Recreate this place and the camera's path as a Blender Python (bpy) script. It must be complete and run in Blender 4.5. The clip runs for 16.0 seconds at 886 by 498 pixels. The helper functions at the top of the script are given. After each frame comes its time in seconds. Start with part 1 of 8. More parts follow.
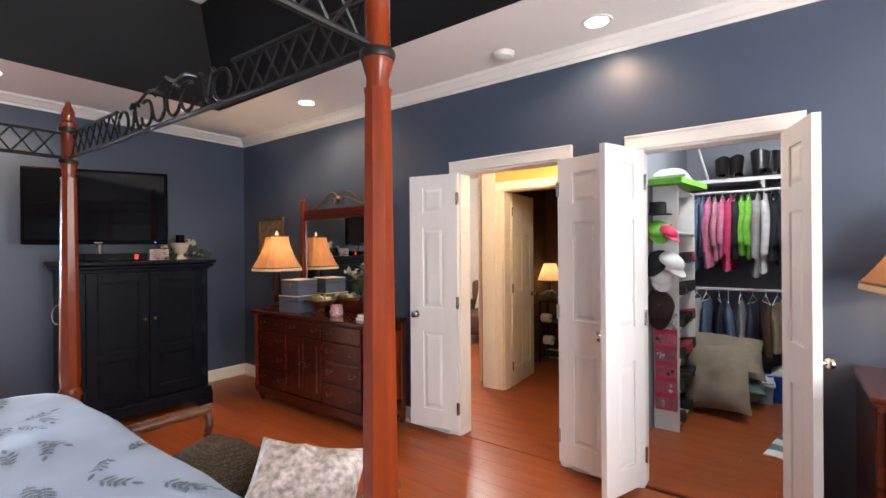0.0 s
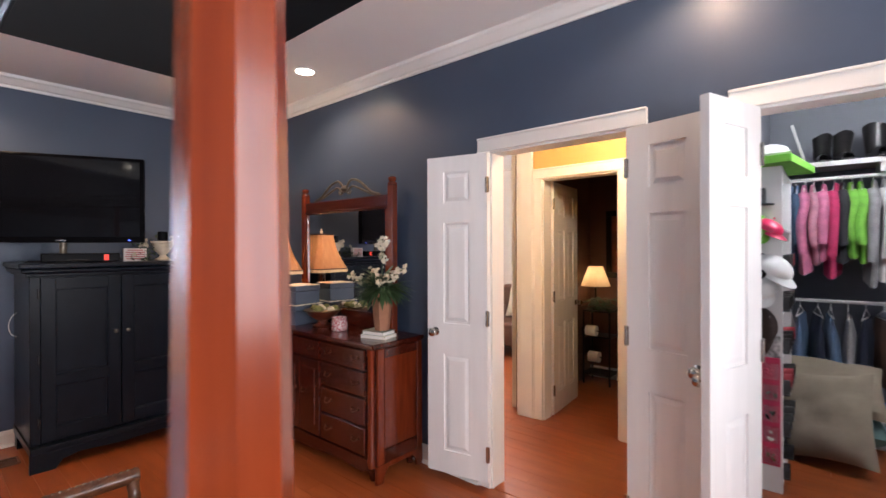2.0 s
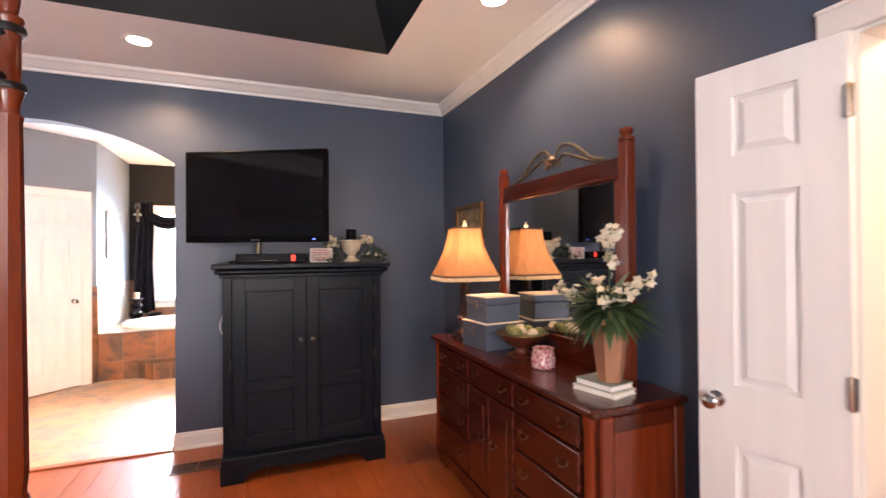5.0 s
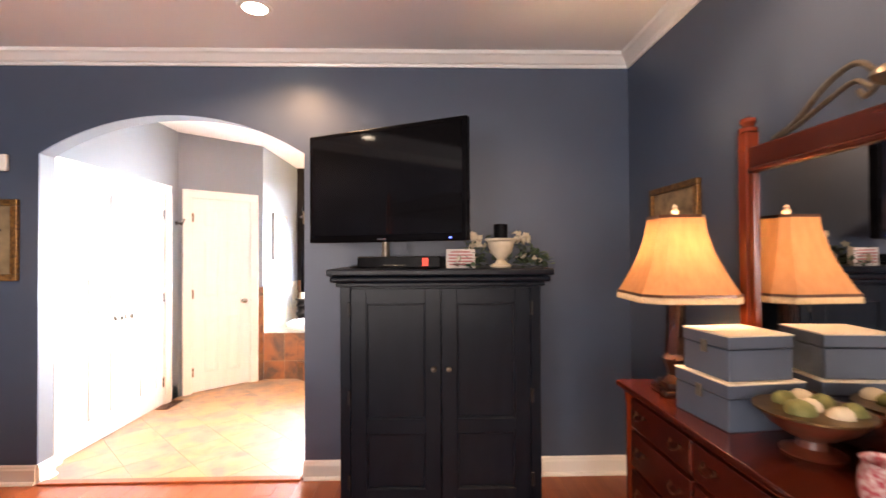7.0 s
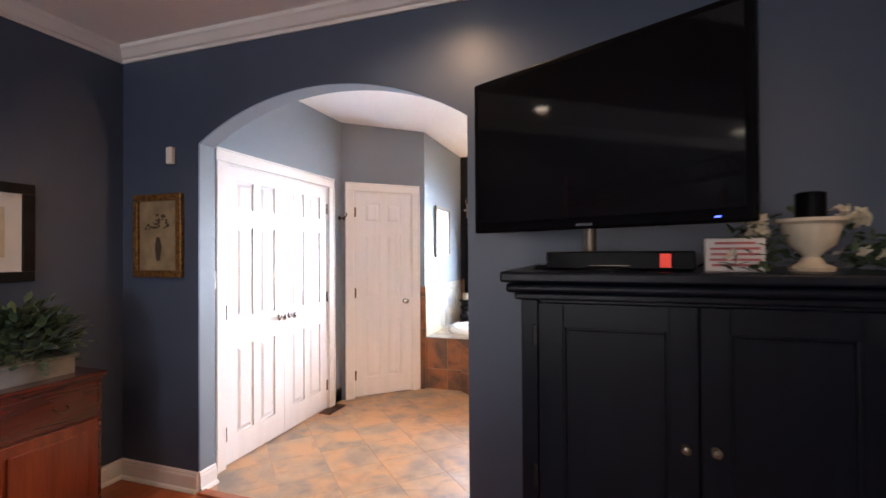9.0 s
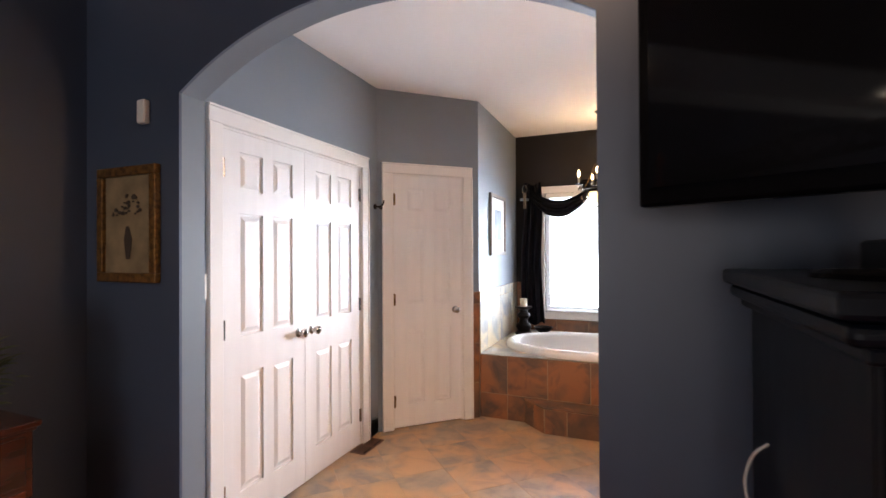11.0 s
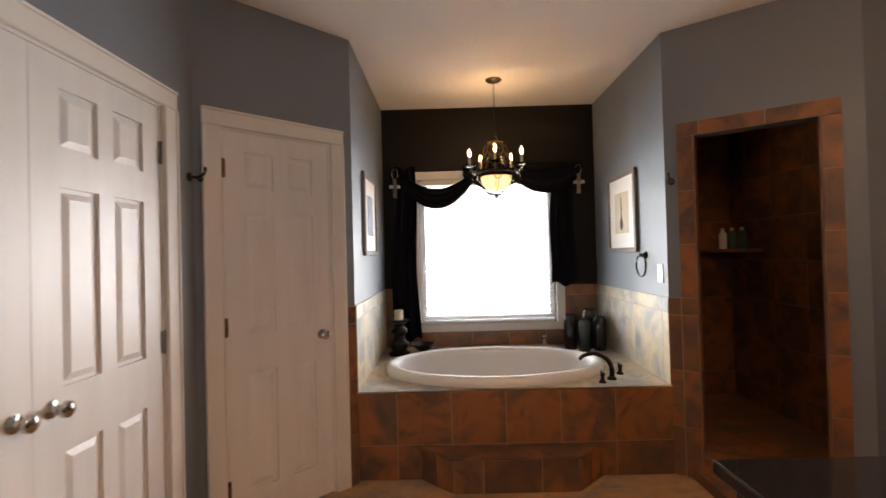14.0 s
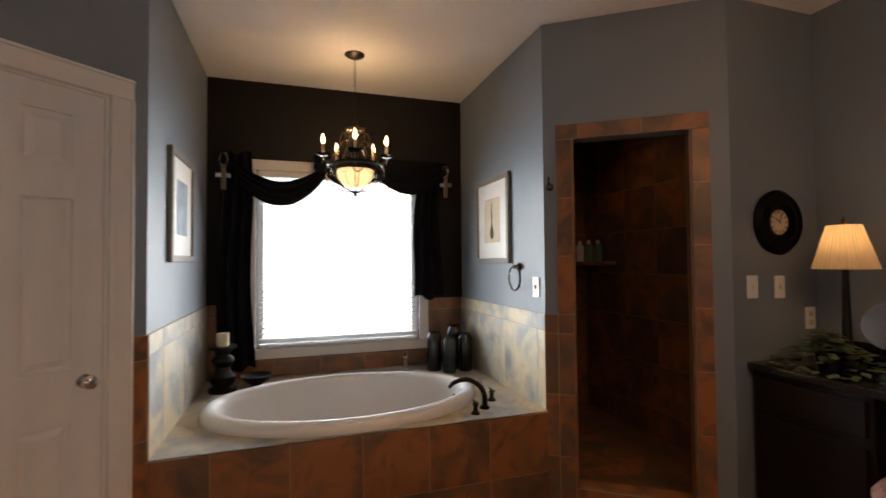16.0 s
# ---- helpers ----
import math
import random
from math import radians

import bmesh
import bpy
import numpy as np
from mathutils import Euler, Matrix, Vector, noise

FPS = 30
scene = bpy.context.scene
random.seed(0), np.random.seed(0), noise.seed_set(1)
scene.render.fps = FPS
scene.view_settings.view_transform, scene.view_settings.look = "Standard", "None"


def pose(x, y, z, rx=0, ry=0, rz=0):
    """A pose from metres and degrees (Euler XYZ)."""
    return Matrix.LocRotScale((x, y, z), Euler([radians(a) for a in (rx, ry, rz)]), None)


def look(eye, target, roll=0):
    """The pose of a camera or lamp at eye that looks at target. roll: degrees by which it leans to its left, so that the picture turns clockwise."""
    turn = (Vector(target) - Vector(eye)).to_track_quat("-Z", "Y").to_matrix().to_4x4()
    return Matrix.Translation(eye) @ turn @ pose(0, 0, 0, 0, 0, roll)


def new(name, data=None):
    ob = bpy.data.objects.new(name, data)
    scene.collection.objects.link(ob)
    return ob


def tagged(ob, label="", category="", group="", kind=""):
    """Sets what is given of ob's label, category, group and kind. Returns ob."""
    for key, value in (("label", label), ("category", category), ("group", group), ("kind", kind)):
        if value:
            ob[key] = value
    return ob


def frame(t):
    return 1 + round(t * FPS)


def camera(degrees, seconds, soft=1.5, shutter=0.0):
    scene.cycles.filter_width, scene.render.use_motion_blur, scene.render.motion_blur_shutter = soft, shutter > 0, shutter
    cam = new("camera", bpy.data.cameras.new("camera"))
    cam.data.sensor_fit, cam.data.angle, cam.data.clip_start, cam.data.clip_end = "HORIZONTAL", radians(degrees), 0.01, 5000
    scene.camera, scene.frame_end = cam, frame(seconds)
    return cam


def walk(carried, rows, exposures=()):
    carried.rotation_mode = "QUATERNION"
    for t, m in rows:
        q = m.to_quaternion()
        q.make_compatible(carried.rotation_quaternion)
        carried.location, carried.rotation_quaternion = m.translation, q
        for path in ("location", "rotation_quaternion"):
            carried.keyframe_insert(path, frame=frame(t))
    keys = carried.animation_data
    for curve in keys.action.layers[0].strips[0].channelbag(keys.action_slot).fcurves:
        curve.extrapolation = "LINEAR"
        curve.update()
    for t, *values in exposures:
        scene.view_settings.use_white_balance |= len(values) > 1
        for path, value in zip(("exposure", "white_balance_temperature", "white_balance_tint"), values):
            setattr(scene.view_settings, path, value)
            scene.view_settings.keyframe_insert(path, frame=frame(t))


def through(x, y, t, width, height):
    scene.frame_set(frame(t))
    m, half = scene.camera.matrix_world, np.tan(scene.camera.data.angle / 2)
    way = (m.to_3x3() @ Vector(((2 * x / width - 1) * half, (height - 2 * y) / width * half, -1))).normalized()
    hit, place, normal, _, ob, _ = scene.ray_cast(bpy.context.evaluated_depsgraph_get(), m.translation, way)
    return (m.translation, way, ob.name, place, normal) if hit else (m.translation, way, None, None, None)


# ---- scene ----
cam = camera(88.3, 16.0, shutter=0.5)
PATH = [
    (0, (5.086, -2.915, 1.444), (3.892, -1.311, 1.444), -0.4),
    (0.5, (4.98, -2.785, 1.454), (3.796, -1.173, 1.437), -0.5),
    (1, (4.882, -2.632, 1.458), (3.677, -1.036, 1.444), -0.5),
    (1.5, (4.762, -2.475, 1.449), (3.534, -0.897, 1.44), -0.3),
    (2, (4.641, -2.296, 1.45), (3.35, -0.768, 1.448), -0.2),
    (2.5, (4.542, -2.132, 1.453), (3.157, -0.689, 1.468), -0.1),
    (3, (4.427, -1.988, 1.447), (2.936, -0.655, 1.469), -0.2),
    (3.5, (4.311, -1.856, 1.422), (2.726, -0.637, 1.433), 0.1),
    (4, (4.181, -1.745, 1.419), (2.492, -0.674, 1.434), -0.3),
    (6.5, (3.181, -1.33, 1.433), (1.195, -1.101, 1.443), -0.1),
    (7, (2.967, -1.31, 1.433), (0.968, -1.256, 1.457), -0.3),
    (7.5, (2.755, -1.329, 1.426), (0.76, -1.46, 1.452), -0.3),
    (8, (2.532, -1.376, 1.422), (0.553, -1.664, 1.424), -0.6),
    (8.5, (2.337, -1.437, 1.415), (0.39, -1.895, 1.415), -0.5),
    (9, (2.134, -1.536, 1.421), (0.238, -2.172, 1.439), -0.3),
    (11.5, (1.172, -2.161, 1.405), (-0.674, -2.93, 1.419), -0.3),
    (12, (0.997, -2.285, 1.404), (-0.891, -2.945, 1.433), -0.3),
    (12.5, (0.829, -2.401, 1.384), (-1.098, -2.937, 1.417), -1.0),
    (13, (0.681, -2.506, 1.373), (-1.281, -2.895, 1.398), -1.2),
    (13.5, (0.547, -2.602, 1.364), (-1.441, -2.823, 1.396), -1.0),
    (14, (0.411, -2.675, 1.366), (-1.589, -2.695, 1.392), -1.5),
    (14.5, (0.258, -2.709, 1.355), (-1.737, -2.566, 1.367), -2.0),
    (15, (0.11, -2.724, 1.359), (-1.868, -2.433, 1.398), -1.8),
    (15.5, (-0.02, -2.691, 1.361), (-1.973, -2.264, 1.415), -1.2),
    (16, (-0.15, -2.657, 1.369), (-2.051, -2.039, 1.422), -0.5),
]
EXPOSURES = [
    (0.0, -0.12, 5900, 8), (1.0, -0.15, 5850, 9), (2.5, -0.2, 5700, 12), (3.5, -0.05, 5650, 15), (4.2, 0.1, 5850, 16), (6.0, 0.4, 6750, 17),
    (7.0, 0.42, 6750, 16), (8.0, 0.0, 6400, 13), (9.2, -1.05, 6050, 13), (11.3, -1.5, 6450, 14), (12.5, -1.97, 6700, 14), (14.0, -2.42, 7600, 16), (16.0, -2.75, 7250, 13),
]
walk(cam, [(t, look(eye, target, roll)) for t, eye, target, roll in PATH], EXPOSURES)
# ---------- light ----------
world = bpy.data.worlds.new("world")
scene.world = world
world.use_nodes = True
wn = world.node_tree.nodes
sky = wn.new("ShaderNodeTexSky")
sky.sky_type = "NISHITA"
sky.sun_disc = False
sky.sun_elevation, sky.sun_rotation = radians(40), radians(120)
world.node_tree.links.new(sky.outputs[0], wn["Background"].inputs[0])
wn["Background"].inputs[1].default_value = 0.12


def lamp(name, kind, m, energy, color=(1, 1, 1), size=0.1, size_y=0.0, spot=0.0, blend=0.5):
    data = bpy.data.lights.new(name, kind)
    data.energy, data.color = energy, color
    if kind == "AREA":
        data.shape, data.size, data.size_y = "RECTANGLE", size, size_y or size
    else:
        data.shadow_soft_size = size
    if kind == "SPOT":
        data.spot_size, data.spot_blend = radians(spot), blend
    ob = new(name, data)
    ob.matrix_world = m
    return ob


LAMPW = (1.0, 0.66, 0.36)
DAYW = (1.0, 0.93, 0.87)
WARM, DAY = (1.0, 0.62, 0.30), (0.80, 0.90, 1.0)
sun = lamp("sun", "SUN", look((6, 4, 8), (0, 0, 0)), 2.0, (1, 0.95, 0.88))
sun.data.angle = radians(0.5)
# daylight in the bedroom windows (east wall) and the bathroom window (west wall)
# bedroom windows are unseen; their lamps tilt up to brighten the ceiling
lamp("window_light_bedroom", "AREA", pose(6.68, -1.25, 1.45, 0, 110, 0), 62, DAYW, 1.5, 1.1)
lamp("window_light_bedroom_b", "AREA", pose(6.68, -3.15, 1.45, 0, 110, 0), 120, DAYW, 1.5, 1.1)
lamp("window_light_bathroom", "AREA", pose(-3.79, -2.31, 1.45, 0, -90, 0), 1120, DAY, 1.3, 1.2)
# those at (6.0, -0.43) and (4.2, -4.0) are unseen, added by guess
DOWNLIGHTS = ((1.74, -0.41), (0.55, -2.23), (4.24, -0.29), (6.0, -0.43), (4.2, -4.0), (1.70, -3.92))
for (x, y), e in zip(DOWNLIGHTS, (50, 80, 34, 40, 55, 45)):
    lamp("downlight_bulb", "SPOT", pose(x, y, 2.72), e, (1.0, 0.62, 0.35), 0.04, spot=150, blend=0.6)
lamp("dresser_lamp_bulb", "POINT", pose(1.135, -0.315, 1.44), 24.0, LAMPW, 0.03)
lamp("nightstand_lamp_bulb", "POINT", pose(5.60, -0.30, 1.41), 14.0, LAMPW, 0.03)
# hall source is unseen; set where it reaches the powder room door
lamp("hall_bulb", "POINT", pose(3.50, 0.60, 2.32), 44, (1.0, 0.74, 0.45), 0.08)
lamp("powder_room_lamp_bulb", "POINT", pose(2.70, 2.55, 1.14), 2.2, WARM, 0.04)
# unseen light added to brighten the closet
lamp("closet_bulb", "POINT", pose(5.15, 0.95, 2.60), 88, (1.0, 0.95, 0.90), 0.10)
# added fill, no source seen: brightens next room and end of hall wall
lamp("next_room_bulb", "POINT", pose(1.9, 1.9, 2.2), 200, (1.0, 0.93, 0.85), 0.15)
lamp("chandelier_bulb", "POINT", pose(-3.08, -2.29, 2.21), 150, WARM, 0.05)
# added spot without a seen fixture, for the warm glow on upper tiles
lamp("shower_bulb", "SPOT", pose(-2.85, -0.60, 2.66), 36, (1.0, 0.66, 0.38), 0.05, spot=110, blend=0.8)
# added fill out of view that warms and brightens the bathroom
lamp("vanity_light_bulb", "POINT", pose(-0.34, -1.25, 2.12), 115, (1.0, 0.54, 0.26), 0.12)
lamp("vanity_lamp_bulb", "POINT", pose(-1.60, -0.21, 1.45), 6.5, WARM, 0.04)
# added spot, kept out of view, that lights floor and deck front
lamp("bathroom_downlight_bulb", "SPOT", pose(-0.80, -2.05, 2.68), 320, (1.0, 0.56, 0.28), 0.05, spot=128, blend=0.8)

# ---------- materials ----------


def mat(name, a, b=None, rough=0.5, metal=0.0, scale=6.0, bump=0.0, bscale=60.0, stretch=(1, 1, 1), vary=0.0, coat=0.0, detail=4.0, spec=0.5):
    """Two-tone noise material: a, b the colours; stretch the grain; vary the piece-to-piece difference."""
    m = bpy.data.materials.new(name)
    m.use_nodes = True
    nt = m.node_tree
    n, ln = nt.nodes, nt.links
    p = n["Principled BSDF"]
    b = b or tuple(c * 0.82 for c in a)
    tc = n.new("ShaderNodeTexCoord")
    mp = n.new("ShaderNodeMapping")
    mp.inputs["Scale"].default_value = stretch
    src = tc.outputs["Object"]
    oi = n.new("ShaderNodeObjectInfo")
    if vary:
        off = n.new("ShaderNodeVectorMath")
        off.operation = "ADD"
        mul = n.new("ShaderNodeMath")
        mul.operation = "MULTIPLY"
        mul.inputs[1].default_value = 37.0
        ln.new(oi.outputs["Random"], mul.inputs[0])
        ln.new(src, off.inputs[0])
        ln.new(mul.outputs[0], off.inputs[1])
        src = off.outputs[0]
    ln.new(src, mp.inputs["Vector"])
    no = n.new("ShaderNodeTexNoise")
    no.inputs["Scale"].default_value, no.inputs["Detail"].default_value = scale, detail
    ln.new(mp.outputs[0], no.inputs["Vector"])
    cr = n.new("ShaderNodeValToRGB")
    cr.color_ramp.elements[0].position, cr.color_ramp.elements[1].position = 0.32, 0.68
    cr.color_ramp.elements[0].color, cr.color_ramp.elements[1].color = (*b, 1), (*a, 1)
    ln.new(no.outputs["Fac"], cr.inputs[0])
    col = cr.outputs[0]
    if vary:
        hs = n.new("ShaderNodeHueSaturation")
        mr = n.new("ShaderNodeMapRange")
        mr.inputs["To Min"].default_value, mr.inputs["To Max"].default_value = 1 - vary, 1 + vary
        ln.new(oi.outputs["Random"], mr.inputs[0])
        ln.new(mr.outputs[0], hs.inputs["Value"])
        ln.new(col, hs.inputs["Color"])
        col = hs.outputs[0]
    ln.new(col, p.inputs["Base Color"])
    p.inputs["Metallic"].default_value = metal
    p.inputs["Specular IOR Level"].default_value = spec
    p.inputs["Coat Weight"].default_value = coat
    p.inputs["Coat Roughness"].default_value = 0.15
    no2 = n.new("ShaderNodeTexNoise")
    no2.inputs["Scale"].default_value, no2.inputs["Detail"].default_value = bscale, 3
    ln.new(mp.outputs[0], no2.inputs["Vector"])
    rr = n.new("ShaderNodeMapRange")
    rr.inputs["To Min"].default_value, rr.inputs["To Max"].default_value = max(0.02, rough * 0.85), min(1, rough * 1.15)
    ln.new(no.outputs["Fac"], rr.inputs[0])
    ln.new(rr.outputs[0], p.inputs["Roughness"])
    if bump:
        bp = n.new("ShaderNodeBump")
        bp.inputs["Strength"].default_value, bp.inputs["Distance"].default_value = bump, 0.002
        ln.new(no2.outputs["Fac"], bp.inputs["Height"])
        ln.new(bp.outputs[0], p.inputs["Normal"])
    return m


def glow(name, col, strength):
    m = bpy.data.materials.new(name)
    m.use_nodes = True
    p = m.node_tree.nodes["Principled BSDF"]
    p.inputs["Base Color"].default_value = (*col, 1)
    p.inputs["Emission Color"].default_value = (*col, 1)
    p.inputs["Emission Strength"].default_value = strength
    return m


def clear(name, col=(1, 1, 1), rough=0.0, trans=1.0, ior=1.45):
    m = bpy.data.materials.new(name)
    m.use_nodes = True
    p = m.node_tree.nodes["Principled BSDF"]
    p.inputs["Base Color"].default_value = (*col, 1)
    p.inputs["Roughness"].default_value = rough
    p.inputs["Transmission Weight"].default_value = trans
    p.inputs["IOR"].default_value = ior
    return m


def cloth(name, a, b, through=0.5, rough=0.9, scale=40, stretch=(1, 1, 1)):
    """Thin cloth or paper that lets a lamp's light through."""
    m = mat(name, a, b, rough, scale=scale, stretch=stretch, bump=0.3, bscale=300)
    nt = m.node_tree
    n, ln = nt.nodes, nt.links
    p = n["Principled BSDF"]
    tr = n.new("ShaderNodeBsdfTranslucent")
    ln.new(p.inputs["Base Color"].links[0].from_socket, tr.inputs[0])
    mix = n.new("ShaderNodeMixShader")
    mix.inputs[0].default_value = through
    ln.new(p.outputs[0], mix.inputs[1])
    ln.new(tr.outputs[0], mix.inputs[2])
    ln.new(mix.outputs[0], n["Material Output"].inputs[0])
    return m


M_BLUE = mat("blue_wall_paint", (0.058, 0.079, 0.124), (0.051, 0.070, 0.112), 0.44, scale=1.3, bump=0.12, bscale=180)
M_GREY = mat("grey_wall_paint", (0.168, 0.198, 0.234), (0.152, 0.181, 0.216), 0.5, scale=1.3, bump=0.12, bscale=180)
M_ACCENT = mat("black_brown_wall_paint", (0.0085, 0.0066, 0.0062), (0.0066, 0.0052, 0.0048), 0.6, scale=1.5, bump=0.12, bscale=180, spec=0.2)
M_TRAY = mat("black_tray_paint", (0.012, 0.012, 0.014), (0.010, 0.010, 0.012), 0.6, scale=1.5, bump=0.1, bscale=180)
M_CEIL = mat("ceiling_paint", (0.82, 0.80, 0.78), (0.78, 0.76, 0.74), 0.85, scale=1.0, bump=0.15, bscale=220)
M_TRIM = mat("white_trim_paint", (0.78, 0.76, 0.73), (0.74, 0.72, 0.69), 0.32, scale=3.0, bump=0.05, bscale=90)
M_DOOR = mat("white_door_paint", (0.78, 0.77, 0.76), (0.73, 0.72, 0.71), 0.36, scale=2.5, bump=0.12, bscale=60, stretch=(6, 6, 0.6))
M_YELLOW = mat("yellow_hall_paint", (0.62, 0.40, 0.13), (0.56, 0.36, 0.11), 0.6, scale=1.3, bump=0.12, bscale=180)
M_BROWN = mat("brown_powder_room_paint", (0.10, 0.045, 0.028), (0.085, 0.038, 0.024), 0.55, scale=1.3, bump=0.12, bscale=180)
M_CLOSET = mat("closet_grey_paint", (0.23, 0.24, 0.27), (0.20, 0.21, 0.24), 0.6, scale=1.3, bump=0.12, bscale=180)
M_BEIGE = mat("next_room_paint", (0.62, 0.56, 0.50), (0.57, 0.52, 0.46), 0.7, scale=1.3, bump=0.1, bscale=180)
M_PLANK = mat("cherry_laminate", (0.300, 0.076, 0.020), (0.225, 0.052, 0.014), 0.30, scale=2.6, bump=0.03, bscale=30, stretch=(1, 6, 1), vary=0.05, detail=5, spec=0.4)
# darker than the upright cherry: shade on the dresser front is in the colour
M_CHERRY_SHADED = mat("cherry_wood", (0.062, 0.0095, 0.0036), (0.040, 0.0062, 0.0026), 0.19, scale=4, bump=0.04, bscale=40, stretch=(1, 9, 9), coat=0.3, detail=6, spec=0.5)
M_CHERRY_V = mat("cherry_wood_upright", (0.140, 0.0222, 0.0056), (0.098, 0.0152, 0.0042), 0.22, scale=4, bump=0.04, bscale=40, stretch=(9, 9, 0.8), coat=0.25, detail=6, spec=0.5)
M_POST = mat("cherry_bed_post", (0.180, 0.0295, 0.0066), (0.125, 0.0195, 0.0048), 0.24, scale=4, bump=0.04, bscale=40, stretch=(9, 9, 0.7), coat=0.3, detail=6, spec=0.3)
M_ARMOIRE = mat("black_blue_furniture_paint", (0.0046, 0.0070, 0.0126), (0.0034, 0.0052, 0.0094), 0.31, scale=4, bump=0.08, bscale=50, stretch=(6, 6, 1), spec=0.16)
M_IRON = mat("dark_iron", (0.014, 0.013, 0.012), (0.008, 0.007, 0.007), 0.45, 0.4, scale=25, bump=0.2, bscale=120)
M_BRONZE = mat("oil_rubbed_bronze", (0.030, 0.022, 0.018), (0.016, 0.012, 0.010), 0.32, 0.8, scale=20)
M_PEWTER = mat("antique_pewter", (0.19, 0.16, 0.12), (0.10, 0.08, 0.06), 0.4, 0.7, scale=25, bump=0.2, bscale=90)
M_CHROME = mat("satin_nickel", (0.62, 0.60, 0.57), (0.52, 0.50, 0.47), 0.18, 1.0, scale=10)
M_BRASS = mat("aged_brass", (0.22, 0.14, 0.06), (0.10, 0.06, 0.025), 0.35, 0.9, scale=30)
M_GILT = mat("gilt_frame", (0.24, 0.125, 0.032), (0.075, 0.036, 0.012), 0.42, 0.5, scale=50, bump=0.6, bscale=80)
M_SCREEN = mat("tv_screen", (0.004, 0.004, 0.005), (0.0035, 0.0035, 0.0045), 0.06, scale=2, spec=0.22)
M_PLASTIC = mat("black_plastic", (0.004, 0.004, 0.005), (0.003, 0.003, 0.004), 0.28, scale=5, spec=0.03)
M_WHITE = mat("white_plastic", (0.78, 0.77, 0.74), (0.74, 0.73, 0.70), 0.4, scale=5)
M_TUB = mat("white_acrylic", (0.80, 0.80, 0.79), (0.77, 0.77, 0.76), 0.12, scale=3, coat=0.3)
M_GRANITE = mat("black_granite", (0.018, 0.018, 0.020), (0.006, 0.006, 0.007), 0.10, scale=160, detail=2)
M_GROUT = mat("grout", (0.33, 0.235, 0.15), (0.27, 0.19, 0.12), 0.9, scale=20, bump=0.3)
M_MIRROR = mat("mirror_glass", (0.85, 0.86, 0.87), (0.85, 0.86, 0.87), 0.015, 1.0)
M_SHADE = cloth("amber_lamp_shade", (0.52, 0.25, 0.105), (0.45, 0.205, 0.080), 0.075, stretch=(1, 1, 0.2))
M_SHADE_C = cloth("cream_lamp_shade", (0.80, 0.66, 0.46), (0.74, 0.60, 0.40), 0.5, stretch=(1, 1, 0.2))
M_FRINGE = mat("cream_fringe", (0.70, 0.56, 0.36), (0.55, 0.42, 0.25), 0.9, scale=80)
M_GLASS = clear("clear_glass")
M_CRYSTAL = clear("crystal", (1, 0.97, 0.92), 0.02)


def slate(name, base, dark, rust, rough=0.42, vary=0.12, veins=0.6):
    """Multicoloured slate tile with clouds of rust and grey, different on every tile."""
    m = mat(name, base, dark, rough, scale=5.5, bump=0.5, bscale=18, vary=vary, detail=8)
    nt = m.node_tree
    n, ln = nt.nodes, nt.links
    p = n["Principled BSDF"]
    col = p.inputs["Base Color"].links[0].from_socket
    mp = [x for x in n if x.type == "MAPPING"][0]
    no = n.new("ShaderNodeTexNoise")
    no.inputs["Scale"].default_value, no.inputs["Detail"].default_value, no.inputs["Distortion"].default_value = 2.3, 6, 1.4
    ln.new(mp.outputs[0], no.inputs["Vector"])
    r = n.new("ShaderNodeValToRGB")
    r.color_ramp.elements[0].position, r.color_ramp.elements[1].position = 0.44, 0.60
    ln.new(no.outputs["Fac"], r.inputs[0])
    mx = n.new("ShaderNodeMix")
    mx.data_type = "RGBA"
    mx.inputs["B"].default_value = (*rust, 1)
    ln.new(r.outputs[0], mx.inputs["Factor"])
    ln.new(col, mx.inputs["A"])
    vein = n.new("ShaderNodeTexNoise")
    vein.inputs["Scale"].default_value, vein.inputs["Detail"].default_value, vein.inputs["Distortion"].default_value = 3.4, 7, 2.6
    ln.new(mp.outputs[0], vein.inputs["Vector"])
    vr = n.new("ShaderNodeValToRGB")
    vr.color_ramp.elements[0].position, vr.color_ramp.elements[1].position = 0.50, 0.70
    ln.new(vein.outputs["Fac"], vr.inputs[0])
    fac = n.new("ShaderNodeMath")
    fac.operation = "MULTIPLY"
    fac.inputs[1].default_value = veins
    ln.new(vr.outputs[0], fac.inputs[0])
    dk = n.new("ShaderNodeMix")
    dk.data_type = "RGBA"
    dk.inputs["B"].default_value = (dark[0] * 0.55, dark[1] * 0.62, dark[2] * 0.75, 1)
    ln.new(fac.outputs[0], dk.inputs["Factor"])
    ln.new(mx.outputs["Result"], dk.inputs["A"])
    ln.new(dk.outputs["Result"], p.inputs["Base Color"])
    return m


M_SLATE = slate("slate_floor_tile", (0.40, 0.28, 0.175), (0.19, 0.160, 0.135), (0.44, 0.26, 0.13), vary=0.06, veins=0.35)
M_SLATE_DARK = slate("rust_slate_tile", (0.185, 0.090, 0.042), (0.080, 0.055, 0.042), (0.27, 0.105, 0.038), vary=0.18, veins=0.6)
M_SLATE_PALE = slate("pale_slate_tile", (0.44, 0.40, 0.32), (0.17, 0.19, 0.21), (0.50, 0.40, 0.25), vary=0.06, veins=0.35)

